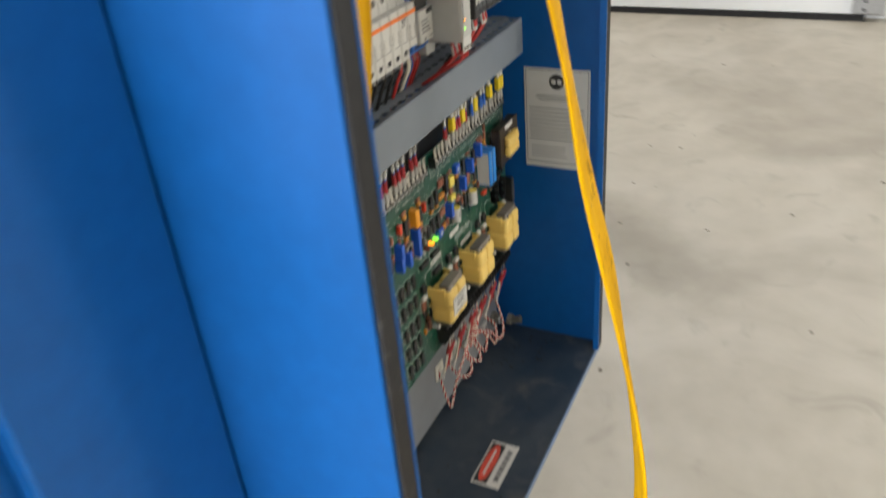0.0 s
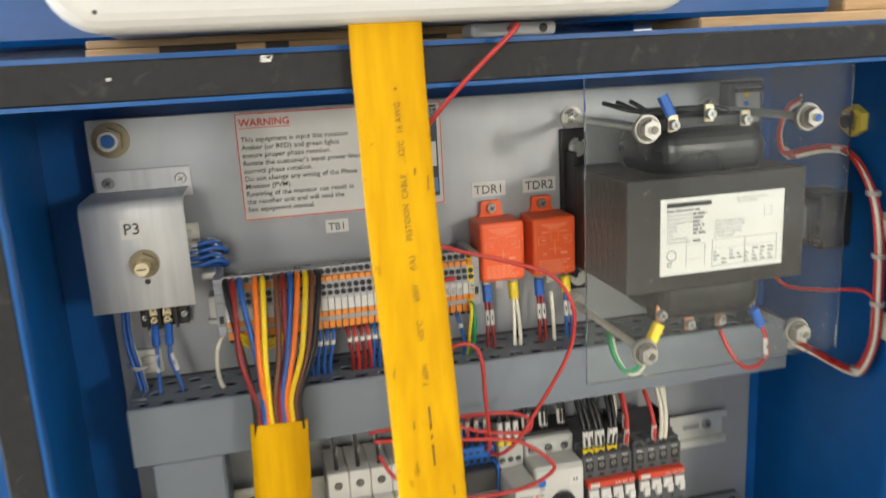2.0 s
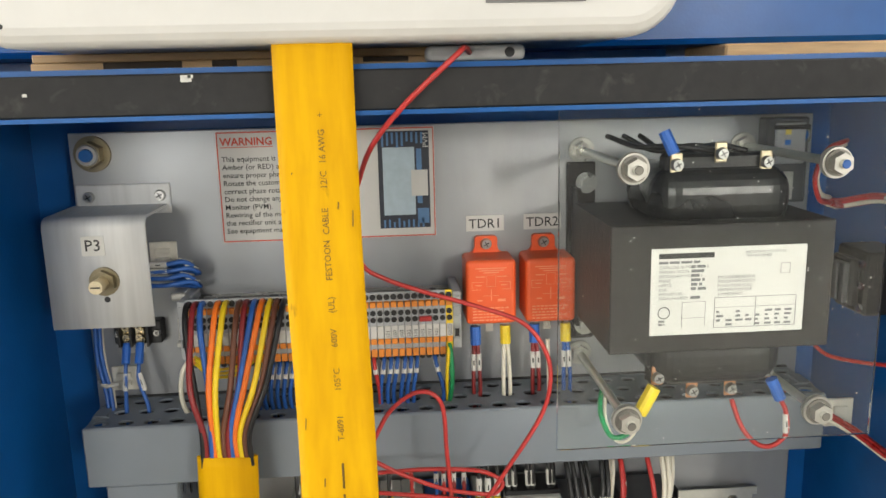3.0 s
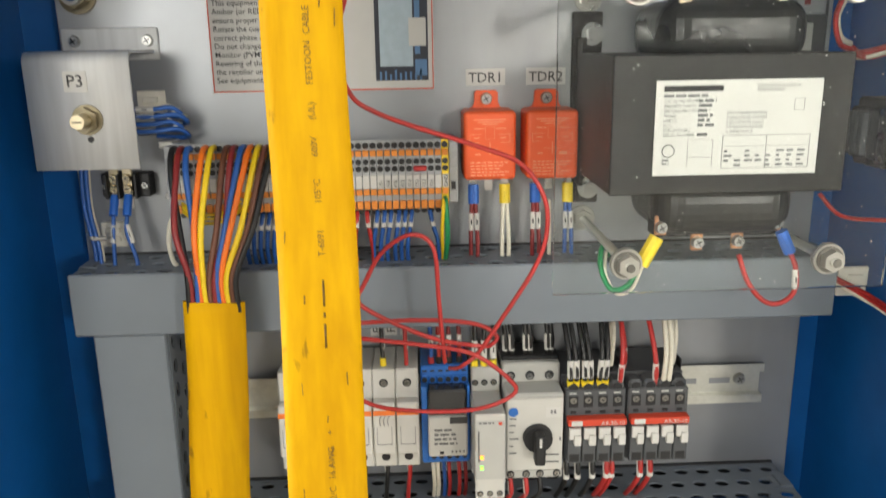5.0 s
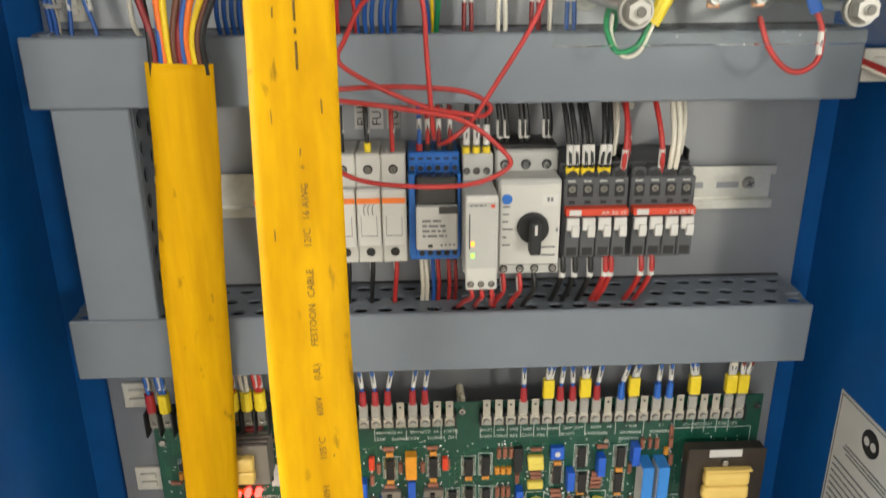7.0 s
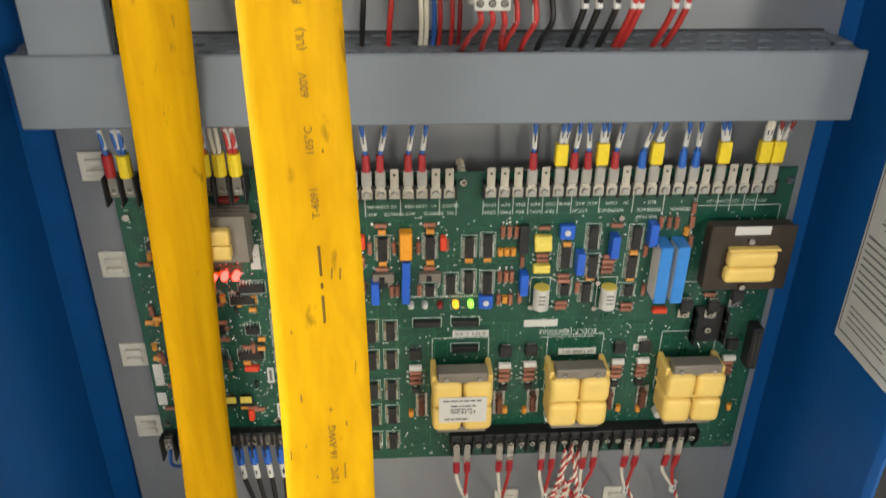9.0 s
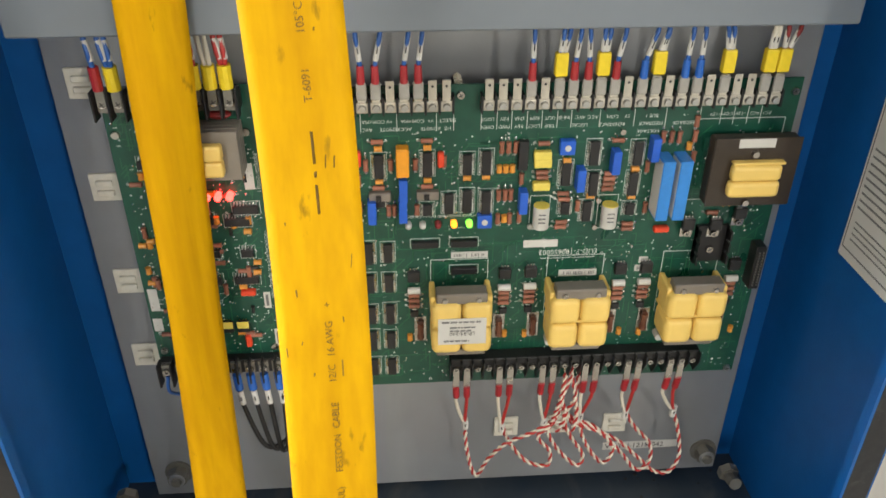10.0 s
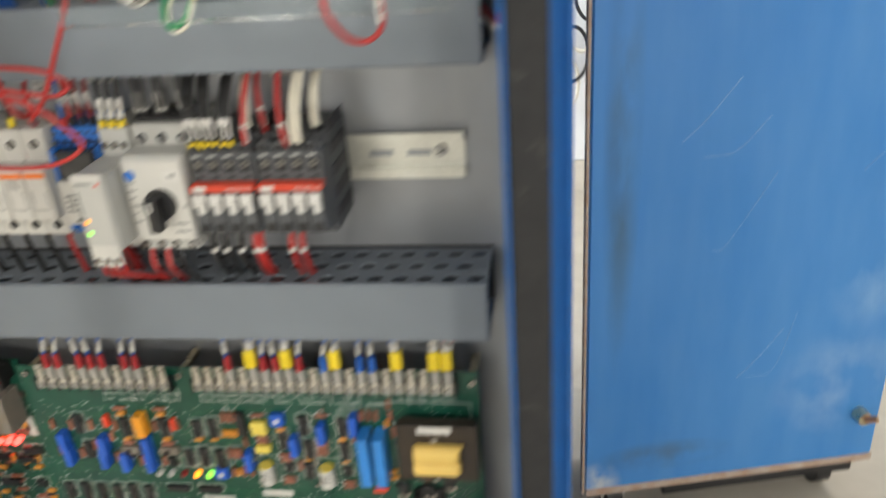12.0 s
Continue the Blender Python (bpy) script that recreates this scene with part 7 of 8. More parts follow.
put(CAP_R, -0.1075, Y1, 0.5745, mb, 90)
for x, z, w, h in ((-0.0950, 0.6790, 0.0075, 0.022), (-0.0935, 0.5640, 0.0055, 0.016), (-0.0885, 0.5246, 0.0055, 0.018), (-0.1860, 0.5678, 0.0075, 0.022), (-0.1870, 0.5425, 0.0075, 0.013)):
    l_ = part("board_label", quick(x - w / 2, x + w / 2, Y1 - 0.0004, Y1, z - h / 2, z + h / 2), LABEL, mb)
    if w < 0.007:
        part("print", quick(x - w * 0.2, x + w * 0.2, Y1 - 0.0006, Y1 - 0.0004, z - h * 0.35, z + h * 0.35), PRINT_GREY, l_)
on(mb, lettering("EDU-7-102583000", 0, 0, 0, 0.0040, mb, SILK, "silkscreen_text", m=pose(-0.0865, Y1 - 0.0003, 0.668, 90, -90, 0)))
on(mb, lettering("DIRECTIONAL SCR/FUSE MONITOR", 0, 0, 0, 0.0040, mb, SILK, "silkscreen_text", m=pose(-0.0865, Y1 - 0.0003, 0.566, 90, -90, 0)))


# ---- copper and solder on both boards ----
TRACE = plain("board_trace", (0.022, 0.135, 0.062), 0.35)


def copper(board_, x0, x1, z0, z1, y, lines, dots, seed):
    """Fine traces that run along the board with short jogs, and the solder dots between the components."""
    r = random.Random(seed)
    verts, faces = [], []

    def strip(ax, az, cx, cz, w=0.00030):
        d = Vector((cx - ax, 0, cz - az)).normalized()
        n = Vector((-d.z, 0, d.x)) * w
        k = len(verts)
        for px, pz, s in ((ax, az, 1), (cx, cz, 1), (cx, cz, -1), (ax, az, -1)):
            verts.append((px + n.x * s, y - 0.0002, pz + n.z * s))
        faces.append((k, k + 1, k + 2, k + 3))

    for _ in range(lines):
        x, z = r.uniform(x0, x1), r.uniform(z0, z1)
        for leg in range(r.randint(2, 4)):
            a = r.choice((0, 0, 90, 90, 90, 45)) + r.choice((0, 180))
            L = r.uniform(0.003, 0.020)
            nx, nz = x + math.cos(math.radians(a)) * L, z + math.sin(math.radians(a)) * L
            if x0 < nx < x1 and z0 < nz < z1:
                strip(x, z, nx, nz)
                x, z = nx, nz
    me = bpy.data.meshes.new("copper_trace")
    me.from_pydata(verts, [], faces)
    me.materials.append(TRACE)
    o = new("copper_trace", me)
    o.parent = board_
    o.matrix_parent_inverse = Matrix.Translation(-board_.location)
    tagged(o, kind="stuff")
    marks, quads = [], []
    for _ in range(dots // 2):
        x, z, w, h = r.uniform(x0, x1), r.uniform(z0, z1), r.uniform(0.0016, 0.0034), 0.0011
        if r.random() < 0.5:
            w, h = h, w
        gap = w * 0.36 if w > h else 0
        for a, c in ((x, x + (gap or w)), (x + gap * 1.6, x + w)):
            k = len(marks)
            marks += [(a, y - 0.00022, z), (c, y - 0.00022, z), (c, y - 0.00022, z + h * 0.55), (a, y - 0.00022, z + h * 0.55)]
            quads.append((k, k + 1, k + 2, k + 3))
            if not gap:
                break
    me = bpy.data.meshes.new("silkscreen_mark")
    me.from_pydata(marks, [], quads)
    me.materials.append(SILK)
    o = new("silkscreen_mark", me)
    o.parent = board_
    o.matrix_parent_inverse = Matrix.Translation(-board_.location)
    tagged(o, kind="stuff")
    verts2, faces2 = [], []
    for _ in range(dots):
        x, z, q = r.uniform(x0, x1), r.uniform(z0, z1), r.uniform(0.0005, 0.0010)
        k = len(verts2)
        for a in range(6):
            verts2.append((x + q * math.cos(a * math.pi / 3), y - 0.0002, z + q * math.sin(a * math.pi / 3)))
        verts2.append((x, y - 0.0007, z))
        faces2 += [(k + a, k + (a + 1) % 6, k + 6) for a in range(6)]
    me = bpy.data.meshes.new("solder_dot")
    me.from_pydata(verts2, [], faces2)
    me.materials.append(PIN)
    o = new("solder_dot", me)
    o.parent = board_
    o.matrix_parent_inverse = Matrix.Translation(-board_.location)
    tagged(o, kind="stuff")


copper(mb, -0.189, -0.089, 0.497, 0.735, Y1, 140, 420, 9)
copper(board, -0.080, 0.316, 0.4765, 0.715, YB, 420, 760, 3)

# ---- printing along the hanging cable ----
WORDS = (("T-6091", 1.0980), ("105°C", 1.1260), ("600V", 1.1505), ("(UL)", 1.1695), ("FESTOON", 1.1875), ("CABLE", 1.2126), ("12/C", 1.2375), ("16 AWG", 1.2510), ("+", 1.2755))
CURVE = spline(C2, 8)


def on_cable(z):
    """The place on the cable's front and its way up, at a height."""
    for a, c in zip(CURVE, CURVE[1:]):
        if a.z >= z >= c.z and a.z > c.z:
            t = (a.z - z) / (a.z - c.z)
            return a.lerp(c, t), (a - c).normalized()
    return CURVE[-1], Vector((0, 0, 1))


def across(z):
    return Vector(turned([(0, 0, z)], TURN_C2)[0])


def print_on_cable(body, z, size):
    p, up = on_cable(z)
    w = across(z)
    w = (w - w.dot(up) * up).normalized()
    out = w.cross(up)
    me = text_mesh(body, size, 0.0, "LEFT", 0.0)
    me.name = "cable_print"
    me.materials.append(INK)
    ob = new("cable_print", me)
    ob.parent = cable
    m = Matrix.Identity(4)
    m.col[0], m.col[1], m.col[2] = (*up, 0), (*-w, 0), (*out, 0)
    m.col[3] = (*(p + out * 0.0034 + w * 0.0042), 1)
    ob.matrix_basis = m
    return ob


for rep in (0, 0.2735, 0.5440):
    for word, z in WORDS:
        if z - rep > 0.42:
            print_on_cable(word, z - rep + 0.001, 0.0050)
    # the maker's name, as slim bars
    for z0, z1 in ((1.0500, 1.0630), (1.0665, 1.0690), (1.0725, 1.0865)):
        (p, up), (q, _) = on_cable(z0 - rep), on_cable(z1 - rep)
        w = across(z0 - rep)
        out = w.cross(up)
        shift = out * 0.0029 + w * 0.0024
        part("cable_print", tube(bm_(), [p + shift, q + shift], 0.00065, seg=6, smooth=False), INK, cable)
# scuffs on both sheaths
rng = random.Random(31)
for k in range(34):
    z = rng.uniform(0.42, 1.25)
    p, up = on_cable(z)
    w = across(z)
    out = w.cross(up)
    a = p + out * 0.0029 + w * rng.uniform(-0.018, 0.018)
    x = a.x
    L = rng.uniform(0.002, 0.009) if k % 3 else rng.uniform(0.001, 0.002)
    part("scuff", tube(bm_(), [(x, a.y, z), (x + rng.uniform(-0.0006, 0.0006), a.y + (up.y / up.z) * L, z + L)], rng.uniform(0.00025, 0.00045), seg=5, smooth=False), YELLOW_SCUFF, cable)

# ---- sheet on the right wall, sticker on the floor ----
xw = XR - T - 0.0002
sheet = thing("instruction_sheet", "white printed instruction sheet on the enclosure wall", "sign", at=(xw, -0.1, 0.605))
part("paper", quick(xw - 0.0008, xw, -0.1505, -0.0500, 0.6050, 0.7617), LABEL, sheet)
b = bm_()
for y0, y1, z0, z1 in ((-0.1480, -0.0525, 0.7585, 0.7595), (-0.1480, -0.0525, 0.6130, 0.6140), (-0.1480, -0.1472, 0.614, 0.7585), (-0.0533, -0.0525, 0.614, 0.7585)):
    block(b, xw - 0.0012, xw - 0.0008, y0, y1, z0, z1)
part("frame_line", b, PRINT_GREY, sheet)
for i in range(9):
    z = 0.700 - i * 0.0062
    part("ruled_line", quick(xw - 0.0012, xw - 0.0008, -0.1420, -0.0570, z, z + 0.0015), PRINT_GREY, sheet)
rng = random.Random(12)
for i in range(3):
    part("print_line", quick(xw - 0.0012, xw - 0.0008, -0.135 + rng.uniform(0, 0.01), -0.066 - rng.uniform(0, 0.01), 0.7130 + i * 0.0035, 0.7142 + i * 0.0035), PRINT_GREY, sheet)
for i in range(4):
    part("print_line", quick(xw - 0.0012, xw - 0.0008, -0.120 + rng.uniform(0, 0.01), -0.060, 0.6230 + i * 0.0052, 0.6240 + i * 0.0052), PRINT_GREY, sheet)
emb = part("emblem", rod(bm_(), (xw - 0.0008, -0.100, 0.7420), (xw - 0.0012, -0.100, 0.7420), 0.0115, 24), PRINT, sheet, "black round emblem")
part("emblem_mark", rod(rod(bm_(), (xw - 0.0012, -0.0955, 0.7420), (xw - 0.0015, -0.0955, 0.7420), 0.0036, 14), (xw - 0.0012, -0.1045, 0.7420), (xw - 0.0015, -0.1045, 0.7420), 0.0036, 14), LABEL, emb)

zf = ZB + T
stick = thing("danger_sticker", "white sticker with a red oval on the enclosure floor", "sign", at=(0.055, -0.113, zf))
part("card", quick(0.0125, 0.0970, -0.1345, -0.0922, zf + 0.0002, zf + 0.0010), LABEL, stick)
part("black_field", quick(0.0160, 0.0930, -0.1150, -0.0945, zf + 0.0010, zf + 0.0013), PRINT, stick)
b = bm_()
bmesh.ops.create_cone(b, cap_ends=True, segments=28, radius1=1, radius2=1, depth=1, matrix=pose(0.0545, -0.1048, zf + 0.0016) @ Matrix.Diagonal((0.036, 0.0088, 0.0006, 1)))
part("red_oval", b, RED_PRINT, stick)
part("print_line", quick(0.030, 0.080, -0.1062, -0.1034, zf + 0.0019, zf + 0.0022), LABEL, stick)
for k in range(6):
    part("print_line", quick(0.024 + k * 0.0105, 0.0325 + k * 0.0105, -0.1285, -0.1215, zf + 0.0010, zf + 0.0013), PRINT_GREY, stick)

# ---- loom and fittings on the right wall ----
loom = thing("wire_loom", "bundled red and white wires tied along the enclosure wall", "wiring", at=(xw, -0.08, 1.0))
PATH_L = [(0.330, -0.060, 1.200), (0.3520, -0.040, 1.1945), (0.3700, -0.0600, 1.2010), (0.3705, -0.0900, 1.1985), (0.3705, -0.1150, 1.1740), (0.3705, -0.1270, 1.1400), (0.3705, -0.1310, 1.0950), (0.3705, -0.1310, 1.0500), (0.3705, -0.1200, 1.0200), (0.3700, -0.1050, 1.0120), (0.3600, -0.0700, 1.0190), (0.3400, -0.0450, 1.0290), (0.318, -0.035, 1.040)]
for k in range(5):
    o = Vector((-0.0026 * math.sin(k * 1.26), 0.0026 * math.cos(k * 1.26), 0.0022 * math.cos(k * 1.26)))
    part("wire", tube(bm_(), [Vector(q) + o for q in PATH_L], 0.0017, per=5), W["white" if k == 2 else "red"], loom)
for y, z in ((-0.118, 1.170), (-0.1295, 1.1200), (-0.1315, 1.0800), (-0.1150, 1.0165), (-0.075, 1.2025)):
    part("tie", rod(bm_(), (0.3705, y, z - 0.0018), (0.3705, y, z + 0.0018), 0.0058, 14), CABLE_TIE, loom)
wire([(0.3705, -0.131, 1.080), (0.366, -0.118, 1.088), (0.352, -0.09, 1.083), (0.338, -0.06, 1.080), (0.325, -0.05, 1.095)], 0.0016, W["red"], loom)
wire([(0.331, -0.060, 1.203), (0.318, -0.070, 1.208), (0.312, -0.075, 1.222), (0.322, -0.07, 1.236), (0.340, -0.06, 1.242)], 0.0018, W["white"], loom)
wire([(0.331, -0.062, 1.199), (0.316, -0.073, 1.204), (0.309, -0.078, 1.222), (0.320, -0.073, 1.240), (0.340, -0.062, 1.245)], 0.0018, W["red"], loom)
for y, z in ((-0.1265, 1.1430), (-0.1300, 1.0600)):
    mnt = thing("tie_mount", "cream plastic adhesive cable tie mount on the wall", "cable tie mount", "cable tie mounts", at=(xw, y, z - 0.012))
    part("pad", quick(xw - 0.003, xw, y - 0.0115, y + 0.0115, z - 0.0115, z + 0.0115, bevel=0.0006), TIE, mnt)
    part("bridge", quick(xw - 0.0065, xw - 0.003, y - 0.004, y + 0.004, z - 0.007, z + 0.007, bevel=0.001), TIE, mnt)
mnt = thing("tie_mount", "cream plastic adhesive cable tie mount on the back wall", "cable tie mount", "cable tie mounts", at=(0.362, YB - T, 1.01))
part("pad", quick(0.3500, 0.3735, YB - T - 0.0032, YB - T - 0.0002, 1.0120, 1.0355, bevel=0.0006), TIE, mnt)
part("bridge", quick(0.3560, 0.3680, YB - T - 0.0065, YB - T - 0.0032, 1.0180, 1.0300, bevel=0.0008), TIE, mnt)
gland = thing("cable_gland", "pale brass cable fitting through the enclosure wall", "fitting", at=(xw, -0.085, 1.215))
b = rod(bm_(), (xw, -0.0850, 1.2260), (xw - 0.007, -0.0850, 1.2260), 0.0135, 6)
part("hexagon", b, FILM_CAP, gland, "yellow-brass hexagon")
part("ring", rod(bm_(), (xw - 0.007, -0.0850, 1.2260), (xw - 0.012, -0.0850, 1.2260), 0.0085, 18), BRASS, gland)
part("core", rod(bm_(), (xw - 0.012, -0.0850, 1.2260), (xw - 0.014, -0.0850, 1.2260), 0.0055, 12), BLACK_PL, gland)
switch = thing("selector_switch", "black selector switch body fixed through the wall", "switch", at=(xw, -0.07, 1.115))
b = bm_()
block(b, xw - 0.032, xw - 0.0002, -0.0880, -0.0480, 1.1180, 1.1660, bevel=0.002)
block(b, xw - 0.040, xw - 0.032, -0.0820, -0.0540, 1.1240, 1.1600, bevel=0.002)
part("body", b, BLACK_PL, switch)
for k in range(3):
    part("contact_block", quick(xw - 0.0445, xw - 0.040, -0.080 + k * 0.0092, -0.0732 + k * 0.0092, 1.127, 1.157, bevel=0.0008), DARK_PL, switch)
    screw(xw - 0.036, -0.088, 1.125 + k * 0.0165, 0.003, switch, TIN, out=0.001)

# fuse block and labels behind the guard's upper edge
fb = thing("fuse_block", "grey moulded fuse block high on the panel", "fuse block", at=(0.318, 0, 1.19))
part("base", quick(0.3015, 0.3360, -0.016, -0.0002, 1.1930, 1.2600, bevel=0.0015), DARK_PL, fb)
part("face", quick(0.3075, 0.3320, -0.0190, -0.016, 1.2240, 1.2560, bevel=0.001), TERM, fb)
part("plate", quick(0.3090, 0.3230, -0.0198, -0.0190, 1.1960, 1.2180), GREY_PL, fb)
for z, m_ in ((1.249, FILM_CAP), (1.241, SOCKET), (1.233, W["dark_red"])):
    part("dot", quick(0.3150, 0.3195, -0.0196, -0.0190, z - 0.002, z + 0.002), m_, fb)
part("bar", quick(0.3060, 0.3345, -0.0205, -0.0175, 1.2510, 1.2545, bevel=0.0006), BLACK_PL, fb)

# ---- on top of the enclosure ----
CHAR = material("scorched_wood", (0.05, 0.035, 0.022), 0.8, vary=0.4)
plank = thing("wooden_plank", "rough pale wooden plank with a scorched edge", "plank", "planks on the cabinet", at=(-0.07, -0.05, ZT))
part("board", quick(-0.2080, 0.0640, -0.1180, -0.0450, ZT + 0.0004, ZT + 0.0052, bevel=0.0006), WOOD, plank)
part("board", quick(-0.2070, 0.0630, -0.1170, -0.0450, ZT + 0.0055, ZT + 0.0104, bevel=0.0006), WOOD, plank)
for x0, x1 in ((-0.165, -0.118), (-0.100, -0.085), (-0.008, 0.02)):
    part("scorch", block(bm_(), x0, x1, -0.1186, -0.1178, ZT + 0.0012 + 0.001 * (x0 > -0.1), ZT + 0.0052, bevel=0.0003), CHAR, plank)
plank2 = thing("wooden_plank", "pale squared wooden batten lying across the cabinet", "plank", "planks on the cabinet", at=(0.36, -0.01, ZT))
part("batten", quick(0.250, 0.470, -0.0520, 0.0300, ZT + 0.0004, ZT + 0.0108, bevel=0.0015), WOOD, plank2)
part("batten", quick(0.400, 0.480, -0.0350, 0.0300, ZT + 0.0112, ZT + 0.0360, bevel=0.0015), WOOD, plank2)
case = thing("white_case", "white moulded equipment case with rounded corners on planks", "equipment case", at=(-0.02, -0.1, ZT + 0.0107))
b = bm_()
zc0, zc1, rc = ZT + 0.0107, ZT + 0.220, 0.030
outline = []
for cx, cz, a0 in ((0.166 - rc, zc0 + rc, -90), (0.166 - rc, zc1 - rc, 0), (-0.214 + rc, zc1 - rc, 90), (-0.214 + rc, zc0 + rc, 180)):
    for k in range(9):
        a = radians(a0 + k * 90 / 8)
        outline.append((cx + rc * math.cos(a), cz + rc * math.sin(a)))
front = [b.verts.new((x, -0.197, z)) for x, z in outline]
rear = [b.verts.new((x, -0.046, z)) for x, z in outline]
b.faces.new(front)
b.faces.new(rear[::-1])
for k in range(len(outline)):
    b.faces.new((front[k], front[(k + 1) % len(outline)], rear[(k + 1) % len(outline)], rear[k])).smooth = True
bmesh.ops.recalc_face_normals(b, faces=b.faces)
bmesh.ops.bevel(b, geom=[e for e in b.edges if all(abs(v.co.y + 0.197) < 1e-5 for v in e.verts)], offset=0.010, segments=4, profile=0.5, affect="EDGES")
part("shell", b, WHITE_CASE, case)
part("name_plate", quick(0.0590, 0.1120, -0.1978, -0.1970, ZT + 0.0288, ZT + 0.050), PRINT_GREY, case, "dark grey plate")
part("vent_hole", rod(bm_(), (-0.1870, -0.1950, ZT + 0.0215), (-0.1870, -0.1975, ZT + 0.0215), 0.0013, 10), BLACK_PL, case)
part("mounting_tab", quick(0.030, 0.0890, -0.1440, -0.1190, ZT + 0.0010, ZT + 0.0100, bevel=0.003, seg=3), WHITE_CASE, case)
part("tab_hole", rod(bm_(), (0.0795, -0.1436, ZT + 0.0055), (0.0795, -0.1444, ZT + 0.0055), 0.0030, 14), BLACK_PL, case)
# chips in the rim's paint
for x, z, w in ((-0.1023, 1.2990, 0.0030), (-0.1880, 1.2920, 0.0013), (-0.1000, 1.3000, 0.0016)):
    part("paint_chip", block(bm_(), x - w, x + w, YF - 0.0044, YF - 0.0040, z - w * 0.6, z + w * 0.7, bevel=0.0002), LABEL, enclosure)
# crumbs and spills on the enclosure floor
rng = random.Random(40)
GRIME = material("oily_grime", (0.035, 0.032, 0.028), 0.85, vary=0.4, grain=200)
crumbs = bm_()
for k in range(70):
    x = rng.uniform(0.25, 0.36) if k < 45 else rng.uniform(-0.25, 0.34)
    y = rng.uniform(-0.10, 0.02) if k < 45 else rng.uniform(-0.16, 0.02)
    r = rng.uniform(0.0006, 0.0028)
    bmesh.ops.create_icosphere(crumbs, subdivisions=1, radius=r, matrix=Matrix.Translation((x, y, zf + r * 0.3)) @ Matrix.Diagonal((1, 1, 0.4, 1)))
ob = make("floor_dirt", crumbs, GRIME)
tagged(ob, "dark crumbs of dirt on the enclosure floor", "dirt", "", "stuff")
for x, z in ((-0.258, 0.33), (0.352, 0.322)):
    st = thing("side_bolt", "dull steel bolt and stud low beside the panel", "bolt", "bolts beside the panel", at=(x, 0.0, z))
    part("shank", rod(bm_(), (x, YB - T, z), (x, -0.028, z - 0.004), 0.0065, 12), DULL_METAL, st)
    part("head", rod(bm_(), (x, -0.018, z - 0.003), (x, -0.026, z - 0.004), 0.0105, 6), DULL_METAL, st)

cb = thing("side_bolt", "dull steel bolt in the upper corner beside the panel", "bolt", "bolts beside the panel", at=(-0.262, 0.032, 1.283))
part("shank", rod(bm_(), (-0.2635, 0.032, 1.2825), (-0.252, 0.000, 1.2775), 0.0055, 12), DULL_METAL, cb)
part("head", rod(bm_(), (-0.2590, 0.020, 1.2805), (-0.2560, 0.0115, 1.2790), 0.0085, 6), DULL_METAL, cb)

# ---- the workshop beyond ----
DOOR_W = material("white_door_panel", (0.87, 0.88, 0.89), 0.45, vary=0.02, grain=4, stain=0.8)
gd = thing("garage_door", "white sectional overhead door closed to the floor", "garage door", at=(3.52, 1.4, 0))
for k in range(5):
    part("section", quick(3.505, 3.545, -0.56, 4.4, 0.03 + k * 0.47, 0.03 + k * 0.47 + 0.4665, bevel=0.004), DOOR_W, gd)
part("seal", quick(3.500, 3.545, -0.56, 4.4, 0.0, 0.028), GASKET, gd, "black rubber floor seal")
part("track", quick(3.490, 3.540, -0.64, -0.575, 0.03, 2.5, bevel=0.003), GREY_METAL, gd)
part("bracket", quick(3.475, 3.505, -0.62, -0.50, 0.04, 0.12, bevel=0.003), GREY_METAL, gd)
for z in (0.06, 0.10):
    b = rod(bm_(), (3.475, -0.55, z), (3.470, -0.55, z), 0.008, 8)
    part("bolt", b, BLACK_PL, gd)
part("roller_plate", rod(bm_(), (3.505, 0.6182, 0.3163), (3.495, 0.6182, 0.3163), 0.02, 14), GREY_METAL, gd)

leaf = thing("detached_door", "pale blue sheet steel door leaning upright, with a label", "cabinet door", at=(2.36, 1.02, 0))
LEAN_M = Matrix.Translation((2.085, 1.03, 0.002)) @ Matrix.Rotation(radians(-15), 4, "X")


def leaned(ob):
    ob.matrix_parent_inverse = Matrix.Translation(-leaf.location) @ LEAN_M
    return ob


leaned(part("skin", block(bm_(), 0, 0.56, 0, 0.022, 0, 1.10, bevel=0.004), BLUE_PALE, leaf))
leaned(part("raised_panel", block(bm_(), 0.07, 0.56, -0.006, 0, 0.68, 1.095, bevel=0.003), BLUE_PALE, leaf))
leaned(part("edge_fold", block(bm_(), -0.004, 0.0, -0.002, 0.045, 0, 1.10, bevel=0.001), BLUE, leaf))
lb = leaned(part("label", block(bm_(), 0.20, 0.42, -0.0075, -0.006, 0.93, 1.0), LABEL, leaf, "white label with a blue bar"))
leaned(part("label_bar", block(bm_(), 0.22, 0.36, -0.0085, -0.0075, 0.95, 0.98), SOCKET, leaf))

pail = thing("plastic_pail", "green plastic pail with wire handle, full of rags", "bucket", at=(1.865, 1.02, 0))
pail.scale = (0.86, 0.86, 0.86)
px, py = 1.865, 1.02


def lathe(profile, seg=40):
    b = bm_()
    rings = [[b.verts.new((px + r * math.cos(2 * math.pi * k / seg), py + r * math.sin(2 * math.pi * k / seg), z)) for k in range(seg)] for r, z in profile]
    for a, c in zip(rings, rings[1:]):
        for k in range(seg):
            b.faces.new((a[k], a[(k + 1) % seg], c[(k + 1) % seg], c[k])).smooth = True
    bmesh.ops.holes_fill(b, edges=b.edges, sides=seg)
    return b


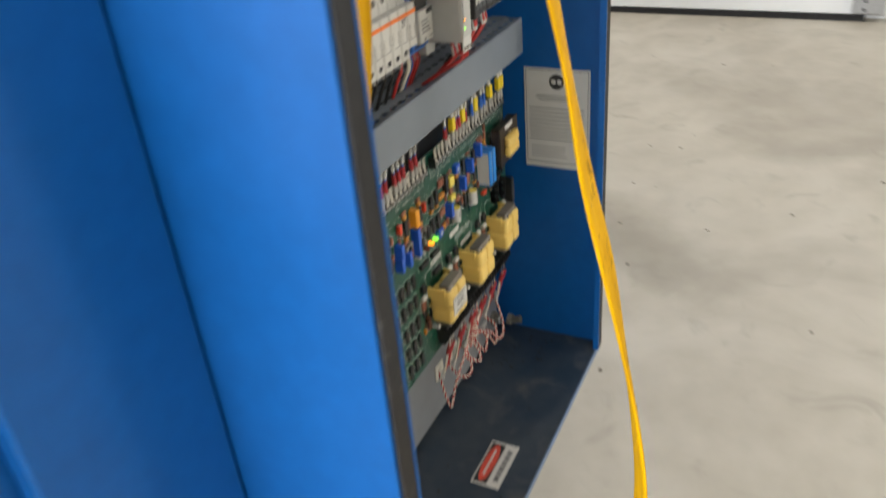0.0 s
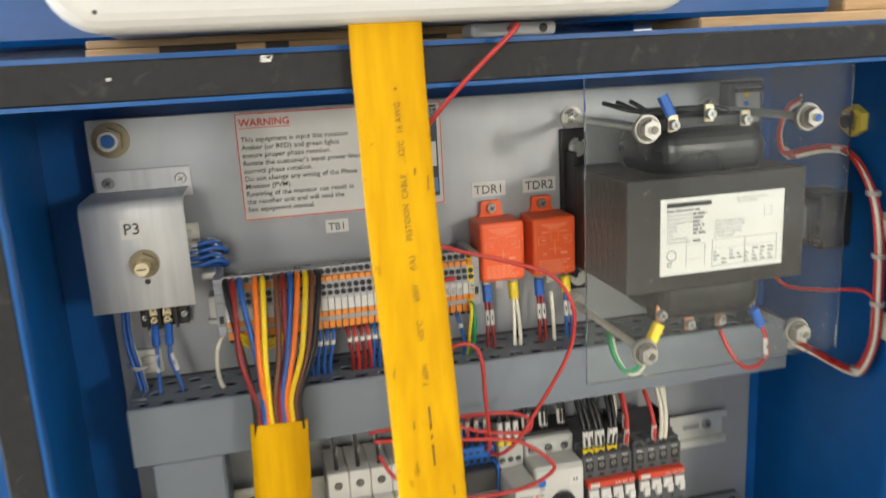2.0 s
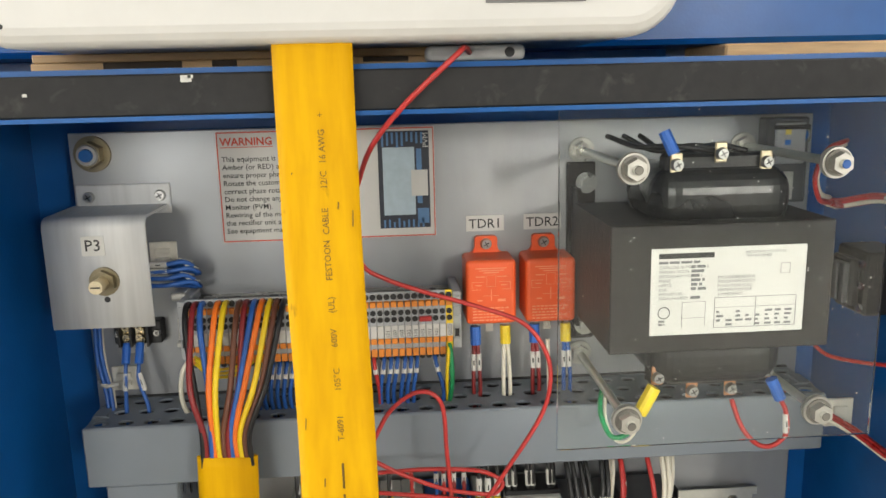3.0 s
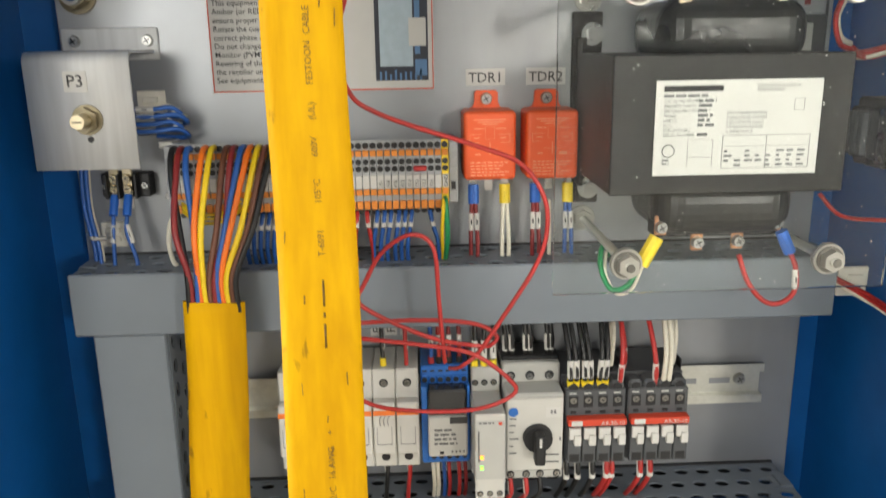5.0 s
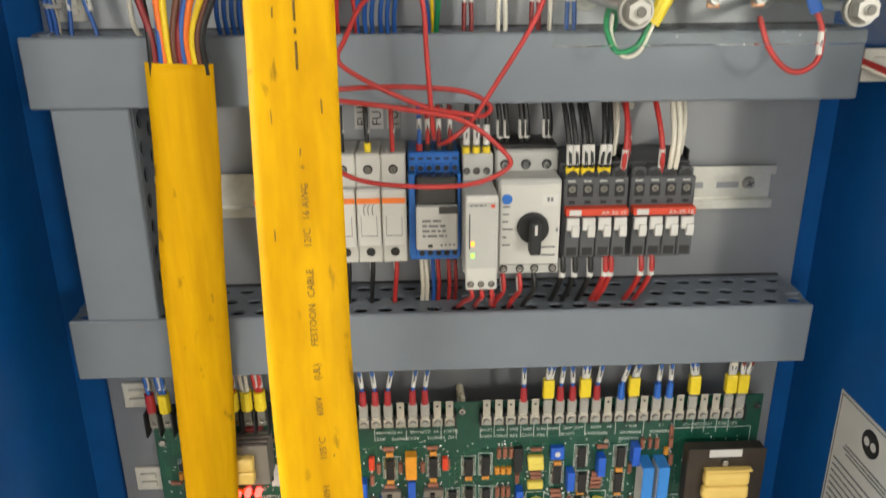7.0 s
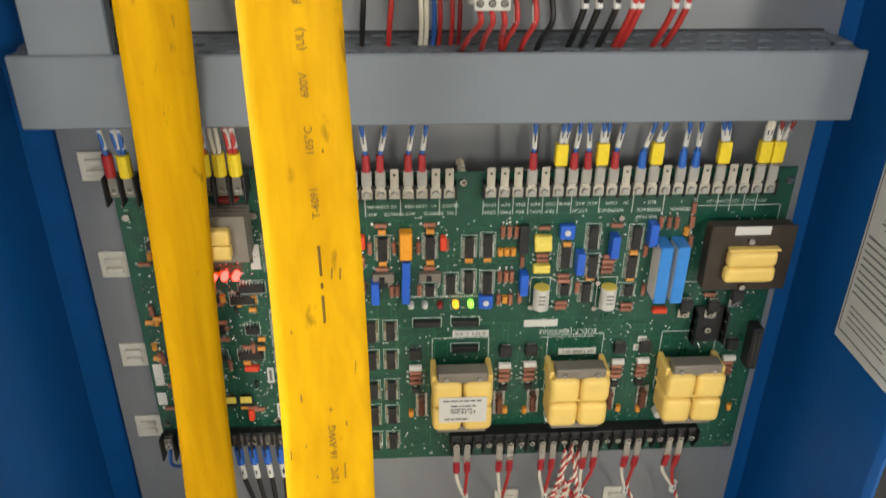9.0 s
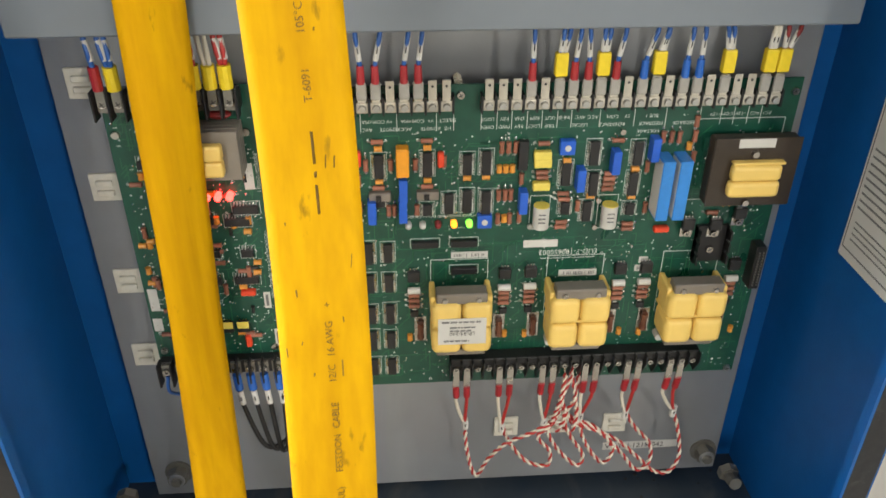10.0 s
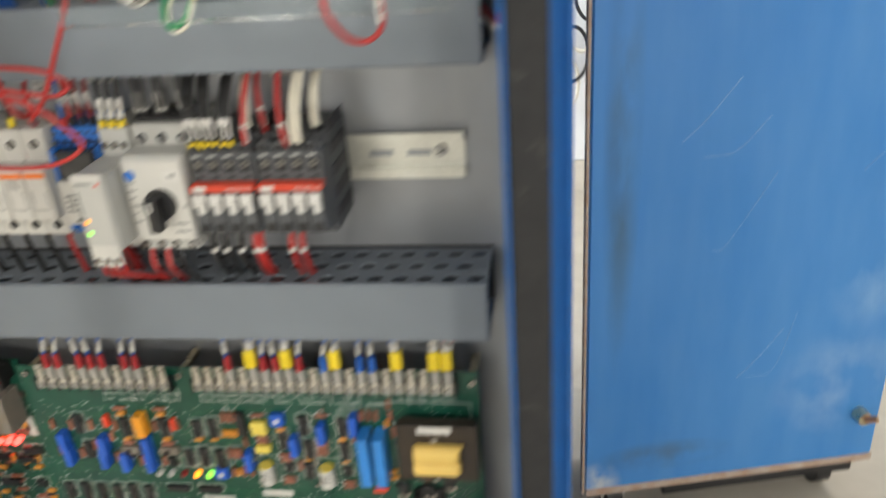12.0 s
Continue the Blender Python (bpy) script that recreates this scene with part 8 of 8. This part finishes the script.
part("body", lathe(((0.118, 0.0), (0.128, 0.004), (0.140, 0.275), (0.1475, 0.28), (0.1475, 0.305), (0.142, 0.307), (0.143, 0.33), (0.1485, 0.333), (0.1485, 0.350), (0.142, 0.352), (0.136, 0.33), (0.120, 0.02))), GREEN_PAIL, pail)
part("rim", lathe(((0.150, 0.350), (0.153, 0.354), (0.150, 0.368), (0.140, 0.368), (0.139, 0.352))), GASKET, pail, "dark rim")
part("handle", tube(bm_(), [(px - 0.15 * math.cos(a), py - 0.15 * math.sin(a) * 0.9 - 0.012, 0.30 - 0.145 * math.sin(a)) for a in [math.pi * k / 10 for k in range(11)]], 0.003), STEEL, pail, "thin wire handle")
part("grip", tube(bm_(), [(px - 0.075, py - 0.147, 0.168), (px - 0.03, py - 0.152, 0.157), (px + 0.0, py - 0.152, 0.155)], 0.009), WHITE_PL, pail, "white plastic grip")
for k, (x0, x1, z) in enumerate(((-0.03, 0.075, 0.145), (-0.08, 0.02, 0.115), (-0.05, 0.05, 0.095))):
    b = bm_()
    for j in range(12):
        xa = x0 + (x1 - x0) * j / 12
        ya = -math.sqrt(0.1355**2 - xa * xa)
        block(b, px + xa, px + xa + 0.006, py + ya - 0.003, py + ya + 0.002, z, z + (0.018 if k == 0 else 0.008))
    part("print", b, PRINT, pail)
RAG = material("rag_cloth", (0.50, 0.38, 0.27), 0.9, vary=0.3, grain=40, stain=14, bump=0.5, second=(0.72, 0.62, 0.50), amount=0.8)
b = bm_()
bmesh.ops.create_uvsphere(b, u_segments=40, v_segments=20, radius=1, matrix=Matrix.Translation((px, py, 0.360)) @ Matrix.Diagonal((0.146, 0.146, 0.05, 1)))
for v in b.verts:
    v.co += 0.012 * noise.noise_vector(v.co * 22)
for f in b.faces:
    f.smooth = True
part("rag", b, RAG, pail, "crumpled cream and brown rags")

# rack of black hoses and gear behind the pail
rack = thing("storage_rack", "dark steel rack crowded with black gear", "rack", at=(1.75, 1.75, 0))
for x in (1.35, 2.15):
    for y in (1.55, 1.95):
        part("post", quick(x - 0.015, x + 0.015, y - 0.015, y + 0.015, 0, 1.06, bevel=0.002), DARK_PL, rack)
for z in (0.12, 0.62, 1.12):
    part("shelf", quick(1.335, 2.165, 1.535, 1.965, z, z + 0.02, bevel=0.002), DARK_PL, rack)
rng = random.Random(77)
for k in range(12):
    x, s, zb = 1.40 + (k % 6) * 0.13, rng.uniform(0.09, 0.12), (0.141, 0.641)[k // 6]
    g = thing("tool_box", "black boxed gear on the storage rack", "gear", "gear on the rack", at=(x, 1.7, zb))
    h = rng.uniform(0.12, 0.36)
    b = block(bm_(), x - s / 2, x + s / 2, 1.58, 1.86, zb, zb + h, bevel=0.006)
    part("case", b, rng.choice((BLACK_PL, DARK_PL, GREY_METAL)), g)
    part("face_plate", quick(x - s * 0.3, x + s * 0.3, 1.573, 1.58, zb + h * 0.3, zb + h * 0.75, bevel=0.001), rng.choice((GREY_PL, TIN, BLACK_PL)), g)
    part("dial", rod(bm_(), (x, 1.573, zb + h * 0.2), (x, 1.56, zb + h * 0.2), 0.014, 14), rng.choice((TIN, BRASS, LABEL)), g)
for k in range(7):
    x = 1.42 + k * 0.11
    hs = thing("hanging_hose", "black rubber hose hanging from the rack", "hose", "hoses on the rack", at=(x, 1.52, 0.3))
    z0 = rng.uniform(0.75, 1.12)
    part("hose", tube(bm_(), [(x, 1.525, z0), (x + rng.uniform(-0.05, 0.05), 1.49, z0 * 0.7), (x + rng.uniform(-0.12, 0.12), 1.47, z0 * 0.42), (x + rng.uniform(-0.12, 0.12), 1.50, z0 * 0.2), (x + rng.uniform(-0.1, 0.1), 1.52, z0 * 0.45), (x, 1.525, z0 * 0.8)], 0.011), BLACK_PL, hs)
    part("end_fitting", rod(bm_(), (x, 1.525, z0 - 0.005), (x, 1.525, z0 + 0.04), 0.013, 10), TIN if k % 2 else COPPER, hs)
motor = thing("electric_motor", "worn copper-brown motor resting on the rack", "motor", at=(1.78, 1.6, 0.64))
part("barrel", rod(bm_(), (1.78, 1.50, 1.20), (1.78, 1.72, 1.20), 0.058, 20), COPPER, motor)
part("end_cap", rod(bm_(), (1.78, 1.50, 1.20), (1.78, 1.47, 1.20), 0.045, 20), DARK_PL, motor)
part("foot", quick(1.73, 1.83, 1.52, 1.70, 1.1405, 1.148), DARK_PL, motor)

# blue wheeled cabinet beside the enclosure
for ob in list(scene.objects):
    if ob.parent is None and ob.name.split(".")[0] in ("storage_rack", "tool_box", "hanging_hose", "electric_motor"):
        ob.location.x += 0.70
CART_M = Matrix.Translation((0.4300, 0.5150, 0)) @ Matrix.Rotation(radians(13.2), 4, "Z")
cart = thing("wheeled_cabinet", "scuffed blue steel cabinet on casters with rusty lower edge", "cabinet", at=(0.43, 0.515, 0))
CART_BLUE = material("scuffed_blue_paint", (0.032, 0.190, 0.50), 0.42, vary=0.10, grain=14, stain=3.5, bump=0.05, bump_scale=300, second=(0.085, 0.26, 0.55), amount=0.55, stretch=(1.6, 1.6, 0.35))


def soil(m, lo, hi, at, size, scale, colour, strength, stretch=(1, 1, 1)):
    """A ragged soiled or scuffed patch round a place on the sheet, broken up by noise."""
    nt = m.node_tree
    n, ln = nt.nodes.new, nt.links.new
    b = nt.nodes["Principled BSDF"]
    old = b.inputs["Base Color"].links[0].from_socket
    co, mp, noise, gap, r1, r2, mul, mix = n("ShaderNodeTexCoord"), n("ShaderNodeMapping"), n("ShaderNodeTexNoise"), n("ShaderNodeVectorMath"), n("ShaderNodeMapRange"), n("ShaderNodeMapRange"), n("ShaderNodeMath"), n("ShaderNodeMix")
    mp.inputs["Scale"].default_value = stretch
    ln(co.outputs["Object"], mp.inputs[0])
    ln(mp.outputs[0], noise.inputs["Vector"])
    noise.inputs["Scale"].default_value, noise.inputs["Detail"].default_value = scale, 5.0
    off = n("ShaderNodeMapping")
    off.inputs["Location"].default_value = [-a / s for a, s in zip(at, size)]
    off.inputs["Scale"].default_value = [1 / s for s in size]
    ln(co.outputs["Object"], off.inputs[0])
    gap.operation = "LENGTH"
    ln(off.outputs[0], gap.inputs[0])
    r1.inputs[1].default_value, r1.inputs[2].default_value, r1.inputs[3].default_value, r1.inputs[4].default_value = 0.3, 1.0, 1.0, 0.0
    ln(gap.outputs["Value"], r1.inputs[0])
    r2.inputs[1].default_value, r2.inputs[2].default_value, r2.inputs[3].default_value, r2.inputs[4].default_value = lo, hi, 0.0, strength
    ln(noise.outputs[0], r2.inputs[0])
    mul.operation = "MULTIPLY"
    ln(r1.outputs[0], mul.inputs[0])
    ln(r2.outputs[0], mul.inputs[1])
    mix.data_type = "RGBA"
    ln(mul.outputs[0], mix.inputs[0])
    ln(old, mix.inputs[6])
    mix.inputs[7].default_value = (*colour, 1)
    ln(mix.outputs[2], b.inputs["Base Color"])


soil(CART_BLUE, 0.38, 0.62, (0.050, 0, 0.75), (0.030, 1, 0.42), 9, (0.05, 0.10, 0.12), 0.75, (1.4, 1, 0.5))
soil(CART_BLUE, 0.42, 0.66, (0.14, 0, 0.165), (0.13, 1, 0.035), 14, (0.07, 0.11, 0.13), 0.7)
soil(CART_BLUE, 0.46, 0.70, (0.44, 0, 0.27), (0.13, 1, 0.13), 11, (0.45, 0.58, 0.70), 0.35)
soil(CART_BLUE, 0.50, 0.68, (0.47, 0, 0.50), (0.09, 1, 0.14), 7, (0.40, 0.58, 0.74), 0.4, (1.0, 1, 0.6))
soil(CART_BLUE, 0.42, 0.62, (0.02, 0, 0.12), (0.05, 1, 0.05), 22, (0.55, 0.55, 0.50), 0.8)
RUST = material("rusty_edge", (0.42, 0.36, 0.30), 0.75, vary=0.3, grain=60, stain=20, second=(0.30, 0.13, 0.05), amount=0.7)


def carted(ob):
    ob.matrix_parent_inverse = Matrix.Translation(-cart.location) @ CART_M
    return ob


shell = block(bm_(), 0, 0.53, 0.0, 0.45, 0.100, 1.32, bevel=0.006)
for v in shell.verts:
    if v.co.x < 0.2:
        v.co.x += 0.30 * v.co.y
carted(part("body", shell, CART_BLUE, cart))
carted(part("worn_edge", block(bm_(), 0.004, 0.528, -0.003, 0.004, 0.0950, 0.1090, bevel=0.001), RUST, cart, "chipped pale rusty edge"))
carted(part("worn_edge", block(bm_(), -0.003, 0.002, 0.0, 0.01, 0.098, 1.30, bevel=0.001), RUST, cart))
# black base block, added to give the gap under the cabinet its shade
carted(part("base_frame", block(bm_(), 0.15, 0.505, 0.012, 0.43, 0.060, 0.0985, bevel=0.003), BLACK_PL, cart, "black base frame that also stands in for shade underneath"))
lt = carted(part("latch", rod(bm_(), (0.487, 0.0, 0.205), (0.487, -0.022, 0.205), 0.012, 14), BRASS, cart, "brass latch stub"))
carted(part("latch_bolt", rod(bm_(), (0.487, -0.022, 0.205), (0.500, -0.034, 0.214), 0.006, 10), COPPER, cart))
for cx, cy in ((0.07, 0.07), (0.47, 0.07), (0.21, 0.38), (0.47, 0.38)):
    w_ = carted(part("caster", rod(bm_(), (cx - 0.014, cy, 0.036), (cx + 0.014, cy, 0.036), 0.036, 22), BLACK_PL, cart))
    b = block(bm_(), cx - 0.022, cx - 0.0165, cy - 0.02, cy + 0.02, 0.03, 0.099)
    block(b, cx + 0.0165, cx + 0.022, cy - 0.02, cy + 0.02, 0.03, 0.099)
    carted(part("fork", b, GREY_METAL, cart))
# scratches
rng = random.Random(50)
SCRATCH = plain("pale_scratch", (0.28, 0.45, 0.66), 0.6)
for k in range(7):
    x, z = rng.uniform(0.05, 0.5), rng.uniform(0.15, 0.75)
    pts = [(x, -0.0002, z), (x + rng.uniform(0.02, 0.06), -0.0002, z + rng.uniform(0.0, 0.05)), (x + rng.uniform(0.05, 0.1), -0.0002, z + rng.uniform(0.03, 0.12))]
    carted(part("scratch", tube(bm_(), pts, rng.uniform(0.0002, 0.0005), seg=4), SCRATCH, cart))
# cartons and cables standing behind the gap
box_ = thing("white_carton", "white carton on the floor behind the cabinet", "carton", at=(0.6, 2.6, 0))
part("carton", quick(0.30, 0.95, 2.45, 2.9, 0, 0.85, bevel=0.004), WALL_W, box_)
for k in range(5):
    hs = thing("coiled_cable", "black cable coil hung before the carton", "cable", "hung cable coils", at=(0.45, 2.4, 0.2))
    x = 0.42 + 0.035 * k
    part("coil", tube(bm_(), [(x + 0.06 * math.cos(a), 2.42 - 0.008 * k, 0.32 + 0.11 * k + 0.1 * math.sin(a)) for a in [2 * math.pi * q / 12 for q in range(13)]], 0.007), BLACK_PL if k % 2 else W["white"], hs)

# stains, chips and a pale patch on the floor
STAIN = material("floor_speck", (0.10, 0.085, 0.065), 0.8, vary=0.4)
b = bm_()
rng = random.Random(60)
for k in range(34):
    x, y = rng.uniform(0.45, 3.2), rng.uniform(-1.6, 1.2)
    r = rng.uniform(0.003, 0.009)
    bmesh.ops.create_icosphere(b, subdivisions=1, radius=r, matrix=Matrix.Translation((x, y, 0.0005)) @ Matrix.Diagonal((1, rng.uniform(0.6, 1.4), 0.12, 1)))
tagged(make("floor_chips", b, STAIN), "small dark chips scattered on the concrete", "debris", "", "stuff")

# ceiling lamps seen only in reflections
for lx, ly, lp in LAMPS:
    lamp = thing("ceiling_light", "long white ceiling light with a bright diffuser", "ceiling light", "ceiling lights", at=(lx, ly, LAMP_Z))
    part("housing", quick(lx - 0.13, lx + 0.13, ly - 1.15, ly + 1.15, LAMP_Z - 0.05, 3.399, bevel=0.004), WHITE_CASE, lamp)
